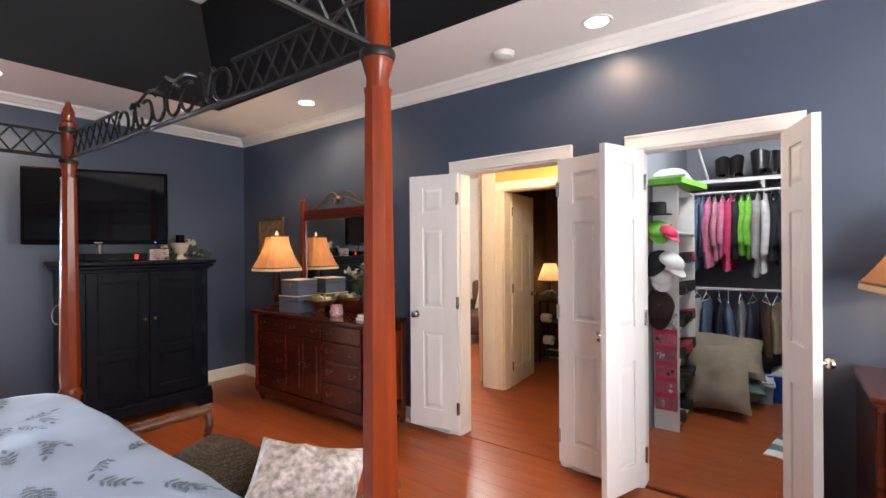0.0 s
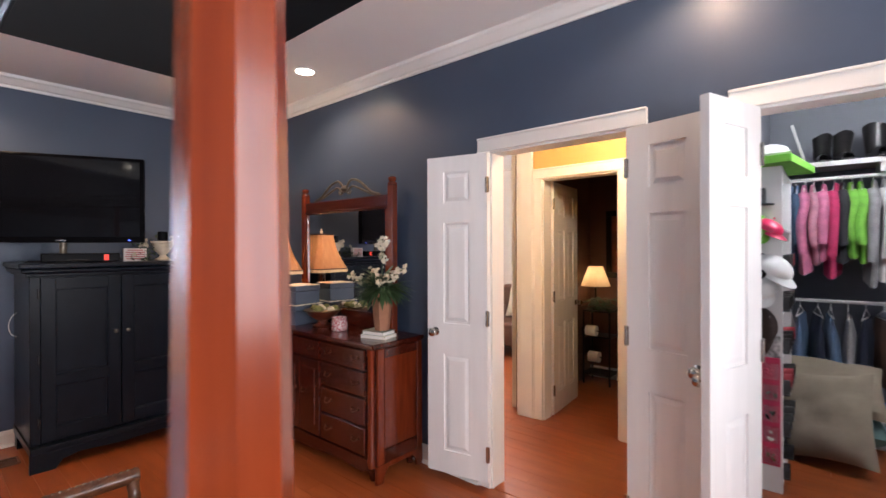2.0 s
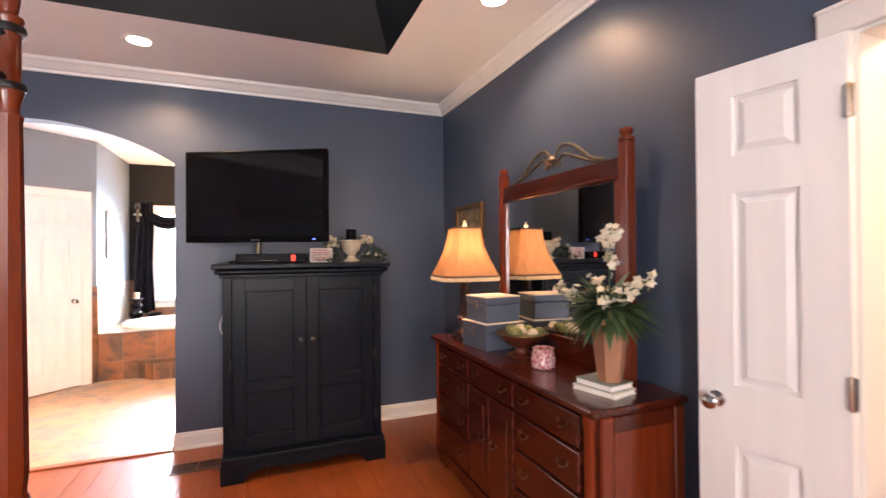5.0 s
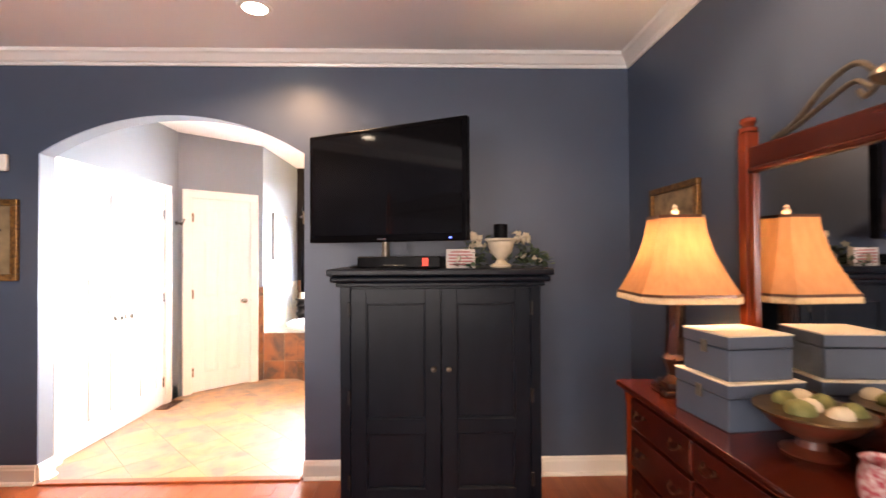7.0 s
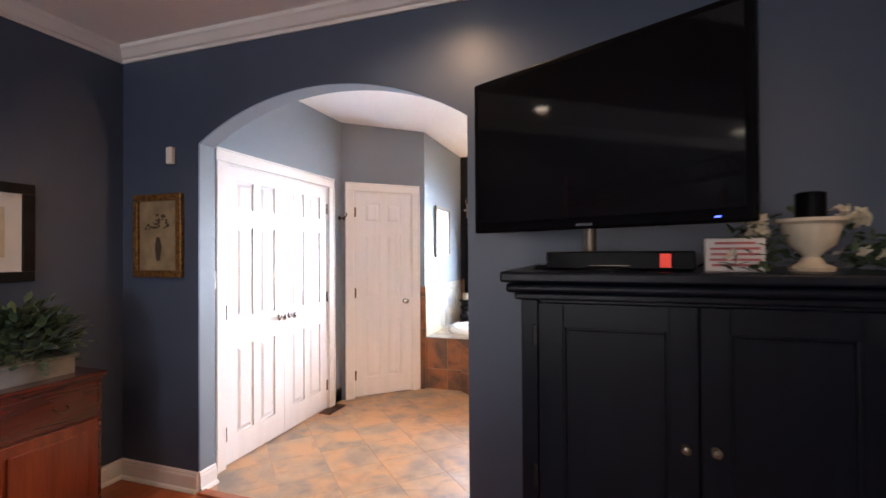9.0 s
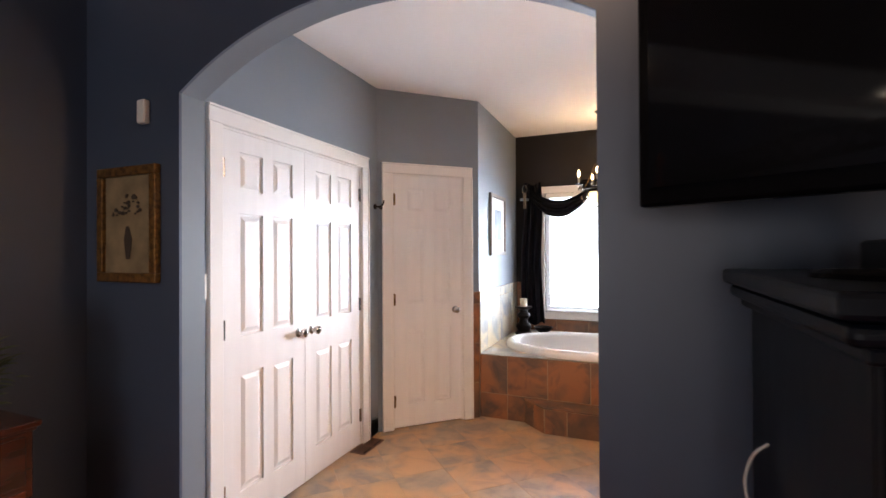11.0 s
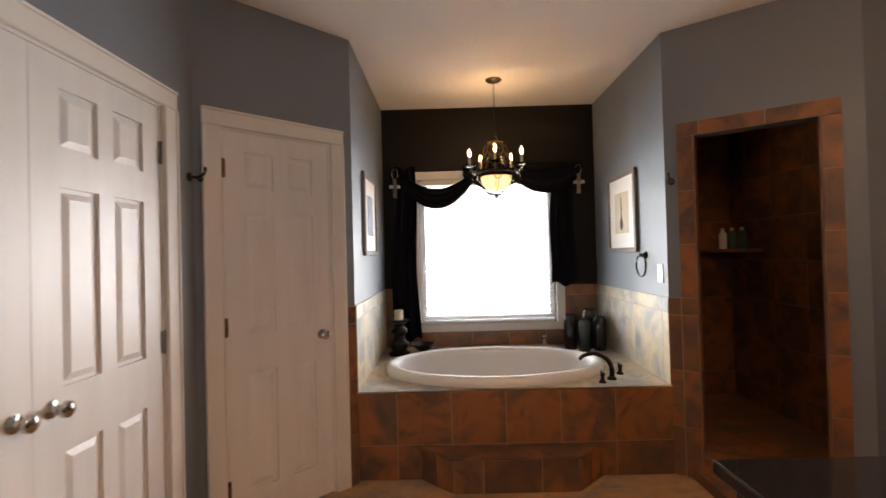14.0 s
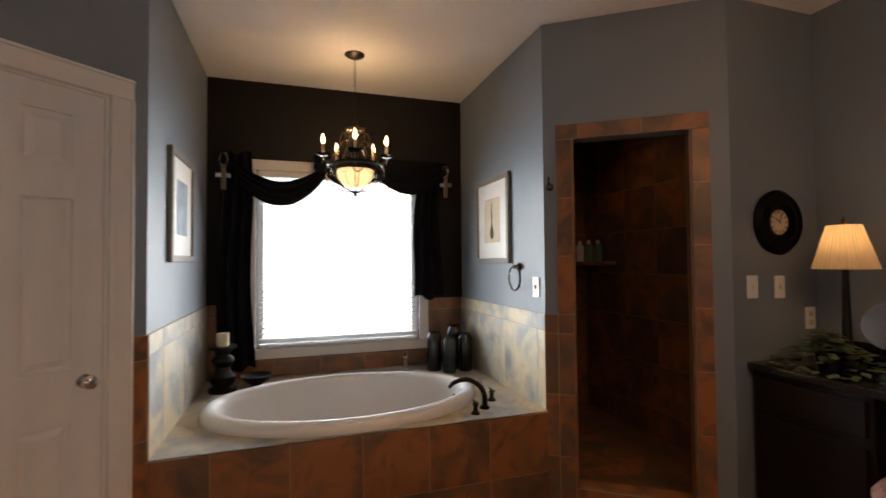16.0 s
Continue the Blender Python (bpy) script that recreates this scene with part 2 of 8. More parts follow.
# ---------- mesh helpers ----------


def thing(name, x=0.0, y=0.0, z=0.0, rz=0.0, label="", category="", group="", kind=""):
    ob = new(name)
    ob.empty_display_size = 0.1
    ob.matrix_world = pose(x, y, z, 0, 0, rz)
    return tagged(ob, label, category, group, kind)


def part(name, bm, material, parent=None, label="", smooth=False, loc=None):
    me = bpy.data.meshes.new(name)
    bmesh.ops.recalc_face_normals(bm, faces=bm.faces)
    if smooth:
        for f in bm.faces:
            f.smooth = True
    bm.to_mesh(me)
    bm.free()
    me.materials.append(material)
    if smooth:
        me.set_sharp_from_angle(angle=radians(40))
    ob = new(name, me)
    if parent:
        ob.parent = parent
    if loc:
        ob.location = loc
    if label:
        ob["label"] = label
    return ob


def solo(name, bm, material, label, category, group="", kind="", smooth=False):
    return tagged(part(name, bm, material, None, smooth=smooth), label, category, group, kind)


def box(bm, x0, x1, y0, y1, z0, z1, bevel=0.0, seg=1, m=None):
    r = bmesh.ops.create_cube(bm, size=1)
    vs = r["verts"]
    for v in vs:
        v.co = ((x0 + x1) / 2 + v.co.x * (x1 - x0), (y0 + y1) / 2 + v.co.y * (y1 - y0), (z0 + z1) / 2 + v.co.z * (z1 - z0))
    es = list({e for v in vs for e in v.link_edges})
    if bevel:
        out = bmesh.ops.bevel(bm, geom=vs + es, offset=bevel, segments=seg, affect="EDGES", profile=0.5, clamp_overlap=True)
        vs = list({v for f in out["faces"] for v in f.verts} | {v for v in vs if v.is_valid})
    if m:
        bmesh.ops.transform(bm, matrix=m, verts=vs)
    return bm


def boxed(*a, **k):
    return box(bmesh.new(), *a, **k)


def prism(pts, z0, z1, bm=None):
    """A closed outline of (x, y), raised from z0 to z1."""
    bm = bm or bmesh.new()
    lo = [bm.verts.new((x, y, z0)) for x, y in pts]
    hi = [bm.verts.new((x, y, z1)) for x, y in pts]
    bm.faces.new(lo[::-1])
    bm.faces.new(hi)
    for i in range(len(pts)):
        j = (i + 1) % len(pts)
        bm.faces.new((lo[i], lo[j], hi[j], hi[i]))
    return bm


def lathe(profile, cx=0.0, cy=0.0, cz=0.0, n=24, bm=None, sx=1.0, sy=1.0, twist=0.0):
    """Turned shape from (radius, height) pairs."""
    bm = bm or bmesh.new()
    rings = []
    for r, z in profile:
        rings.append([bm.verts.new((cx + sx * r * math.cos(2 * math.pi * i / n + twist), cy + sy * r * math.sin(2 * math.pi * i / n + twist), cz + z)) for i in range(n)])
    for a, b in zip(rings, rings[1:]):
        for i in range(n):
            bm.faces.new((a[i], a[(i + 1) % n], b[(i + 1) % n], b[i]))
    if profile[0][0] > 1e-4:
        bm.faces.new(rings[0][::-1])
    if profile[-1][0] > 1e-4:
        bm.faces.new(rings[-1])
    return bm


def tube(points, r=0.01, n=8, bm=None, r_end=None):
    """A round bar along points."""
    bm = bm or bmesh.new()
    pts = [Vector(p) for p in points]
    rings = []
    for i, p in enumerate(pts):
        d = (pts[min(i + 1, len(pts) - 1)] - pts[max(i - 1, 0)]).normalized()
        u = d.orthogonal().normalized() if abs(d.z) > 0.95 else d.cross(Vector((0, 0, 1))).normalized()
        v = d.cross(u)
        rad = r if r_end is None else r + (r_end - r) * i / (len(pts) - 1)
        rings.append([bm.verts.new(p + rad * (math.cos(2 * math.pi * k / n) * u + math.sin(2 * math.pi * k / n) * v)) for k in range(n)])
    for a, b in zip(rings, rings[1:]):
        for k in range(n):
            bm.faces.new((a[k], a[(k + 1) % n], b[(k + 1) % n], b[k]))
    bm.faces.new(rings[0][::-1])
    bm.faces.new(rings[-1])
    return bm


def arc(cx, cz, r, a0, a1, n=14, y=0.0, grow=0.0):
    """Points on an arc in the x-z plane; grow opens it into a spiral."""
    return [(cx + (r + grow * i / n) * math.cos(radians(a0 + (a1 - a0) * i / n)), y, cz + (r + grow * i / n) * math.sin(radians(a0 + (a1 - a0) * i / n))) for i in range(n + 1)]


def smooth_path(points, steps=8):
    """Catmull-Rom through points."""
    p = [Vector(q) for q in points]
    p = [p[0] * 2 - p[1]] + p + [p[-1] * 2 - p[-2]]
    out = []
    for i in range(1, len(p) - 2):
        for k in range(steps):
            t = k / steps
            a, b, c, d = p[i - 1:i + 3]
            out.append(0.5 * ((2 * b) + (c - a) * t + (2 * a - 5 * b + 4 * c - d) * t * t + (3 * b - a - 3 * c + d) * t ** 3))
    out.append(p[-2])
    return out


def sheet(f, nu, nv, thick=0.0, bm=None):
    """A surface f(u, v), u and v from 0 to 1, with thickness along z or its normals."""
    bm = bm or bmesh.new()
    g = [[bm.verts.new(f(i / nu, j / nv)) for j in range(nv + 1)] for i in range(nu + 1)]
    for i in range(nu):
        for j in range(nv):
            bm.faces.new((g[i][j], g[i + 1][j], g[i + 1][j + 1], g[i][j + 1]))
    if thick:
        bmesh.ops.recalc_face_normals(bm, faces=bm.faces)
        bmesh.ops.solidify(bm, geom=bm.faces[:], thickness=thick)
    return bm


def cushion(w, d, h, n=14, seed=0, crease=0.012):
    """A stuffed pillow lying in x-y, its corners pinched."""
    bm = bmesh.new()
    rows = {}
    for s in (1, -1):
        for i in range(n + 1):
            for j in range(n + 1):
                u, v = 2 * i / n - 1, 2 * j / n - 1
                edge = i in (0, n) or j in (0, n)
                if s == -1 and edge:
                    rows[s, i, j] = rows[1, i, j]
                    continue
                puff = (1 - abs(u) ** 2.6) ** 0.55 * (1 - abs(v) ** 2.6) ** 0.55
                pin = 1 - 0.09 * (1 - abs(v) ** 2) * abs(u) ** 3, 1 - 0.09 * (1 - abs(u) ** 2) * abs(v) ** 3
                wob = crease * noise.noise(Vector((u * 3 + seed, v * 3, s * 2.0 + seed)))
                rows[s, i, j] = bm.verts.new((u * w / 2 * pin[0], v * d / 2 * pin[1], s * puff * h / 2 + wob * (0 if edge else 1)))
        for i in range(n):
            for j in range(n):
                q = [rows[s, i, j], rows[s, i + 1, j], rows[s, i + 1, j + 1], rows[s, i, j + 1]]
                bm.faces.new(q if s == 1 else q[::-1])
    return bm


def moved(bm, m):
    bmesh.ops.transform(bm, matrix=m, verts=bm.verts[:])
    return bm


# ---------- the shell ----------
H, HB = 2.74, 2.70


def structure(name, bm, material, label="", smooth=False):
    return tagged(part(name, bm, material, None, smooth=smooth), label, kind="structure")


def wall_x(name, x0, x1, y0, y1, z1, material, gaps=(), z0=0.0, label=""):
    """A wall along x between x0 and x1, y0 to y1 thick; gaps: (from, to, sill, head)."""
    bm = bmesh.new()
    at = x0
    for a, b, s, h in sorted(gaps):
        box(bm, at, a, y0, y1, z0, z1)
        box(bm, a, b, y0, y1, h, z1)
        if s > z0:
            box(bm, a, b, y0, y1, z0, s)
        at = b
    box(bm, at, x1, y0, y1, z0, z1)
    return structure(name, bm, material, label)


def wall_y(name, y0, y1, x0, x1, z1, material, gaps=(), z0=0.0, label=""):
    ob = wall_x(name, y0, y1, -x1, -x0, z1, material, gaps, z0, label)
    for v in ob.data.vertices:
        v.co = (-v.co.y, v.co.x, v.co.z)
    return ob


def wall_line(name, p, q, thick, z1, material, gaps=(), z0=0.0, label=""):
    """A wall from p to q, thick to its left; gaps along its length."""
    d = math.hypot(q[0] - p[0], q[1] - p[1])
    ob = wall_x(name, 0, d, 0, thick, z1, material, gaps, z0, label)
    ob.matrix_world = pose(p[0], p[1], 0, 0, 0, math.degrees(math.atan2(q[1] - p[1], q[0] - p[0])))
    return ob


HALL = (3.08, 3.90)
CLOSET = (4.40, 5.10)
HEAD = 2.035
gaps_n = [(*HALL, 0, HEAD), (*CLOSET, 0, HEAD)]
wall_x("wall_north", 0, 6.7, 0, 0.06, H, M_BLUE, gaps_n, label="slate blue painted bedroom wall")
wall_x("wall_north_hall_side", 2.0, 4.10, 0.06, 0.12, H, M_YELLOW, gaps_n[:1])
wall_x("wall_north_closet_side", 4.10, 6.7, 0.06, 0.12, H, M_CLOSET, gaps_n[1:])
wall_x("wall_south", -0.2, 6.7, -4.55, -4.43, H, M_BLUE, label="slate blue painted bedroom wall")
wall_y("wall_east", -4.43, 0, 6.7, 6.82, H, M_BLUE, [(-1.8, -0.7, 0.7, 2.2), (-3.7, -2.6, 0.7, 2.2)])

# west wall with the arched opening
A0, A1, SPRING, APEX = -3.803, -2.124, 2.09, 2.338


def arch_z(y):
    c, half = (A0 + A1) / 2, (A1 - A0) / 2
    rise = APEX - SPRING
    rad = (half * half + rise * rise) / (2 * rise)
    return APEX - rad + math.sqrt(max(rad * rad - (y - c) ** 2, 0))


def arch_wall(name, x0, x1, y0, y1, z1, material, north=(0.0, 0.0), label=""):
    """The wall between x0 and x1; north: how far its north jamb is set back at x0 and at x1."""
    bm = box(bmesh.new(), x0, x1, y0, A0, 0, z1)
    prism([(x0, A1 + north[0]), (x1, A1 + north[1]), (x1, y1), (x0, y1)], 0, z1, bm)
    n = 36
    rows = []
    for i in range(n + 1):
        y = A0 + (A1 - A0) * i / n
        ya_, yb_ = A0 + (A1 + north[0] - A0) * i / n, A0 + (A1 + north[1] - A0) * i / n
        rows.append([bm.verts.new(p) for p in ((x0, ya_, arch_z(y)), (x1, yb_, arch_z(y)), (x1, yb_, z1), (x0, ya_, z1))])
    for a, b in zip(rows, rows[1:]):
        for i in range(4):
            bm.faces.new((a[i], a[(i + 1) % 4], b[(i + 1) % 4], b[i]))
    bm.faces.new(rows[0])
    bm.faces.new(rows[-1][::-1])
    return structure(name, bm, material, label)


arch_wall("wall_west", -0.012, 0, -4.43, 0, H, M_BLUE, label="slate blue wall with a wide arched opening")
arch_wall("wall_west_bathroom_side", -0.125, -0.012, -4.43, 0.15, HB + 0.04, M_GREY, (0.055, 0.0))

# bedroom ceiling with the tray
TX0, TX1, TY0, TY1, TUP, TIN = 0.89, 5.75, -3.68, -0.75, 3.50, 0.31
bm = bmesh.new()
for a in ((-0.2, TX0, -4.55, 0.12), (TX1, 6.82, -4.55, 0.12), (TX0, TX1, TY1, 0.12), (TX0, TX1, -4.55, TY0)):
    box(bm, *a, H, H + 0.06)
structure("ceiling", bm, M_CEIL, "white painted bedroom ceiling round a tray")
bm = bmesh.new()
lo = [(TX0, TY0), (TX1, TY0), (TX1, TY1), (TX0, TY1)]
hi = [(TX0 + TIN, TY0 + TIN), (TX1 - TIN, TY0 + TIN), (TX1 - TIN, TY1 - TIN), (TX0 + TIN, TY1 - TIN)]
vl = [bm.verts.new((*p, H)) for p in lo]
vh = [bm.verts.new((*p, TUP)) for p in hi]
for i in range(4):
    bm.faces.new((vl[i], vl[(i + 1) % 4], vh[(i + 1) % 4], vh[i]))
bmesh.ops.solidify(bm, geom=bm.faces[:], thickness=-0.03)
structure("tray_ceiling_slope", bm, M_TRAY, "black painted sloping sides of the tray ceiling")
structure("tray_ceiling_top", boxed(TX0, TX1, TY0, TY1, TUP, TUP + 0.06), M_CEIL)

# cornice: a stepped and coved profile swept along each bedroom wall
CROWN = [(0, 0), (0.012, 0), (0.016, 0.018), (0.030, 0.024), (0.058, 0.058), (0.072, 0.068), (0.074, 0.088), (0, 0.088)]


def sweep(profile, length):
    """A profile of (out, up) swept along x."""
    bm = bmesh.new()
    a = [bm.verts.new((0, -o, u)) for o, u in profile]
    b = [bm.verts.new((length, -o, u)) for o, u in profile]
    bm.faces.new(a)
    bm.faces.new(b[::-1])
    for i in range(len(profile)):
        j = (i + 1) % len(profile)
        bm.faces.new((a[i], b[i], b[j], a[j]))
    return bm


for nm, m, ln_ in (("crown_moulding", pose(0, 0, H - 0.088), 6.7), ("crown_moulding", pose(0, -4.43, H - 0.088, 0, 0, 90), 4.43),
                   ("crown_moulding", pose(6.7, -4.43, H - 0.088, 0, 0, 180), 6.7), ("crown_moulding", pose(6.7, 0, H - 0.088, 0, 0, -90), 4.43)):
    structure(nm, sweep(CROWN, ln_), M_TRIM, "white crown moulding").matrix_world = m

BASE = [(0, 0), (0.034, 0), (0.033, 0.008), (0.027, 0.016), (0.017, 0.020), (0.016, 0.088), (0.011, 0.100), (0.011, 0.108), (0.004, 0.118), (0, 0.118)]


def skirting(p, q):
    """Baseboard from p to q, standing out to the right of the way."""
    d = math.hypot(q[0] - p[0], q[1] - p[1])
    structure("baseboard", sweep(BASE, d), M_TRIM, "white baseboard").matrix_world = pose(p[0], p[1], 0, 0, 0, math.degrees(math.atan2(q[1] - p[1], q[0] - p[0])))


skirting((0, 0), (2.995, 0)), skirting((3.985, 0), (4.315, 0)), skirting((5.185, 0), (6.7, 0))
skirting((0, A1), (0, 0)), skirting((0, -4.43), (0, A0))
skirting((6.7, -4.43), (0, -4.43)), skirting((6.7, 0), (6.7, -4.43))

# bathroom walls
DD = (-1.52, -0.282)
wall_x("wall_bath_south", -1.76, -0.125, -4.00, -3.885, HB, M_GREY, [(*DD, 0, HEAD)], label="grey painted bathroom wall")
PD0, PD1 = (-1.76, -3.885), (-2.37, -3.25)
PDL = math.hypot(PD1[0] - PD0[0], PD1[1] - PD0[1])
PDA = math.degrees(math.atan2(PD1[1] - PD0[1], PD1[0] - PD0[0]))
PDG = (PDL / 2 - 0.305 - 0.015, PDL / 2 + 0.305 - 0.015)
wall_line("wall_bath_corner", PD0, PD1, 0.10, HB, M_GREY, [(*PDG, 0, HEAD)])
WIN = (-2.925, -1.705, 0.745, 2.045)
wall_x("wall_alcove_south", -3.73, -2.37, -3.37, -3.25, HB, M_GREY)
wall_y("wall_alcove_west", -3.37, -1.21, -3.85, -3.73, HB, M_ACCENT, [WIN], label="black-brown accent wall round the window")
wall_x("wall_alcove_north", -3.73, -2.40, -1.33, -1.27, HB, M_GREY)
SH0, SH1 = (-2.40, -1.33), (-1.87, -0.58)
SHL = math.hypot(SH1[0] - SH0[0], SH1[1] - SH0[1])
SHA = math.degrees(math.atan2(SH1[1] - SH0[1], SH1[0] - SH0[0]))
SHG = (0.155, 0.745)
wall_line("wall_shower_front", SH0, SH1, 0.10, HB, M_GREY, [(*SHG, 0.12, HEAD)])
wall_y("wall_bath_west", -0.58, 0.15, -1.97, -1.87, HB, M_GREY)
wall_x("wall_bath_north", -1.97, -0.125, 0.03, 0.15, HB, M_GREY)
structure("ceiling_bathroom", boxed(-3.85, -0.125, -4.00, 0.15, HB, HB + 0.05), M_CEIL, "white bathroom ceiling")
# shower stall behind the slanting wall
structure("shower_wall_back", boxed(-3.80, -3.72, -1.27, 0.0, 0, HB), M_SLATE_DARK)
structure("shower_wall_side", boxed(-3.80, -1.97, -0.12, -0.04, 0, HB), M_SLATE_DARK)
structure("shower_wall_inner", boxed(-3.72, -2.36, -1.27, -1.25, 0, HB), M_SLATE_DARK)
structure("shower_floor", boxed(-3.72, -1.9, -1.25, -0.12, 0.0, 0.06), M_SLATE_DARK)

# hall, powder room, closet and next room
FAR = 1.19
PWD = (2.80, 3.435)
wall_x("wall_hall_far", 2.60, 4.10, FAR, FAR + 0.06, H, M_YELLOW, [(*PWD, 0, HEAD)], label="yellow painted hall wall")
wall_x("wall_powder_near", 2.50, 4.10, FAR + 0.06, FAR + 0.12, H, M_BROWN, [(*PWD, 0, HEAD)])
wall_x("wall_powder_far", 2.50, 4.10, 2.78, 2.86, H, M_BROWN, label="dark brown powder room wall")
wall_y("wall_powder_west", FAR + 0.12, 2.78, 2.50, 2.56, H, M_BROWN)
wall_y("wall_hall_east", 0.12, 2.86, 4.04, 4.10, H, M_YELLOW)
wall_y("wall_closet_west", 0.12, 2.86, 4.10, 4.24, H, M_CLOSET)
wall_x("wall_closet_far", 4.24, 6.82, 2.74, 2.86, H, M_CLOSET, label="grey painted closet wall")
wall_y("wall_closet_east", 0.12, 2.74, 6.4, 6.5, H, M_CLOSET)
structure("ceiling_closet_hall", boxed(-0.6, 6.82, 0.12, 4.6, H, H + 0.06), M_CEIL)
wall_x("wall_next_room_far", -0.5, 2.50, 4.2, 4.3, H, M_BEIGE)
wall_y("wall_next_room_west", 0.15, 4.3, -0.6, -0.5, H, M_BEIGE)
wall_y("wall_next_room_east", FAR + 0.12, 4.3, 2.42, 2.50, H, M_BEIGE)
# unseen shell, added to keep stray daylight out behind the small rooms
structure("wall_outer_south", boxed(-3.85, -0.125, -4.75, -4.65, 0, H), M_GREY)
structure("wall_outer_west", boxed(-2.6, -2.5, -4.65, -3.37, 0, H), M_GREY)
structure("ceiling_outer", boxed(-2.6, -0.125, -4.75, -4.0, H, H + 0.05), M_CEIL)

# floors
structure("floor", boxed(-0.10, 6.82, -4.55, 4.6, -0.08, -0.012), M_CHERRY_SHADED, "red-brown cherry laminate floor")
structure("floor_bathroom", boxed(-3.85, -0.10, -4.75, 0.15, -0.08, -0.004), M_GROUT, "slate tile bathroom floor")
structure("ground", boxed(-60, 60, -60, 60, -0.5, -0.4), mat("lawn", (0.07, 0.10, 0.03), (0.04, 0.06, 0.02), 0.9, scale=3), "lawn outside")
# ---------- trim and doors ----------


def casing(name, m, a, b, head, w=0.085, d=0.022, sill=0.0, bottom=False, label="white door casing"):
    """Boards round an opening from a to b along local x, on the face y = 0, standing out to -y."""
    t = thing(name, label=label, kind="structure")
    t.matrix_world = m
    for x0, x1 in ((a - w, a), (b, b + w)):
        bm = boxed(x0, x1, -d, 0.0, sill, head, 0.004)
        xo = x0 if x0 < a else x1 - 0.014
        box(bm, xo, xo + 0.014, -d - 0.007, -d + 0.002, sill, head, 0.003)
        part("side_casing", bm, M_TRIM, t)
    bm = boxed(a - w, b + w, -d, 0.0, head, head + w, 0.004)
    box(bm, a - w, b + w, -d - 0.007, -d + 0.002, head + w - 0.014, head + w, 0.003)
    part("head_casing", bm, M_TRIM, t)
    if bottom:
        part("bottom_casing", boxed(a - w, b + w, -d, 0.0, sill - w, sill, 0.004), M_TRIM, t)
    return t


def jamb(name, m, a, b, head, y0, y1):
    t = thing(name, label="white painted door jamb", kind="structure")
    t.matrix_world = m
    for x0, x1 in ((a, a + 0.012), (b - 0.012, b)):
        part("jamb_side", boxed(x0, x1, y0, y1, 0, head - 0.012), M_TRIM, t)
    part("jamb_head", boxed(a, b, y0, y1, head - 0.012, head), M_TRIM, t)


I4 = Matrix.Identity(4)
casing("hall_door_casing", I4, *HALL, HEAD), jamb("hall_door_jamb", I4, *HALL, HEAD, -0.003, 0.123)
casing("closet_door_casing", I4, *CLOSET, HEAD), jamb("closet_door_jamb", I4, *CLOSET, HEAD, -0.003, 0.123)
casing("powder_door_casing", pose(0, FAR, 0), *PWD, HEAD), jamb("powder_door_jamb", pose(0, FAR, 0), *PWD, HEAD, -0.003, 0.123)
MDD = pose(0, -3.885, 0, 0, 0, 180)
casing("linen_closet_casing", MDD, -DD[1], -DD[0], HEAD), jamb("linen_closet_jamb", MDD, -DD[1], -DD[0], HEAD, -0.003, 0.113)
MPD = pose(PD0[0], PD0[1], 0, 0, 0, PDA)

casing("corner_door_casing", MPD, *PDG, HEAD), jamb("corner_door_jamb", MPD, *PDG, HEAD, -0.003, 0.103)
# cased corner at the end of the hall wall
t = thing("hall_opening_casing", label="white cased end of the hall wall", kind="structure")
part("face_board", boxed(2.585, 2.712, FAR - 0.03, FAR, 0, H - 0.15, 0.004), M_TRIM, t)
part("end_board", boxed(2.560, 2.600, FAR - 0.03, FAR + 0.20, 0, H - 0.15, 0.004), M_TRIM, t)


def knob(parent, x, y, z, side):
    """Turned knob on a rose, standing out along side * y."""
    prof = [(0.026, 0.0), (0.027, 0.005), (0.012, 0.009), (0.010, 0.028), (0.020, 0.034), (0.026, 0.045), (0.025, 0.057), (0.016, 0.064), (0.0, 0.066)]
    bm = lathe(prof, n=16)
    moved(bm, Matrix.Translation((x, y, z)) @ pose(0, 0, 0, -90 if side > 0 else 90, 0, 0))
    part("knob", bm, M_CHROME, parent, "satin nickel knob", True)


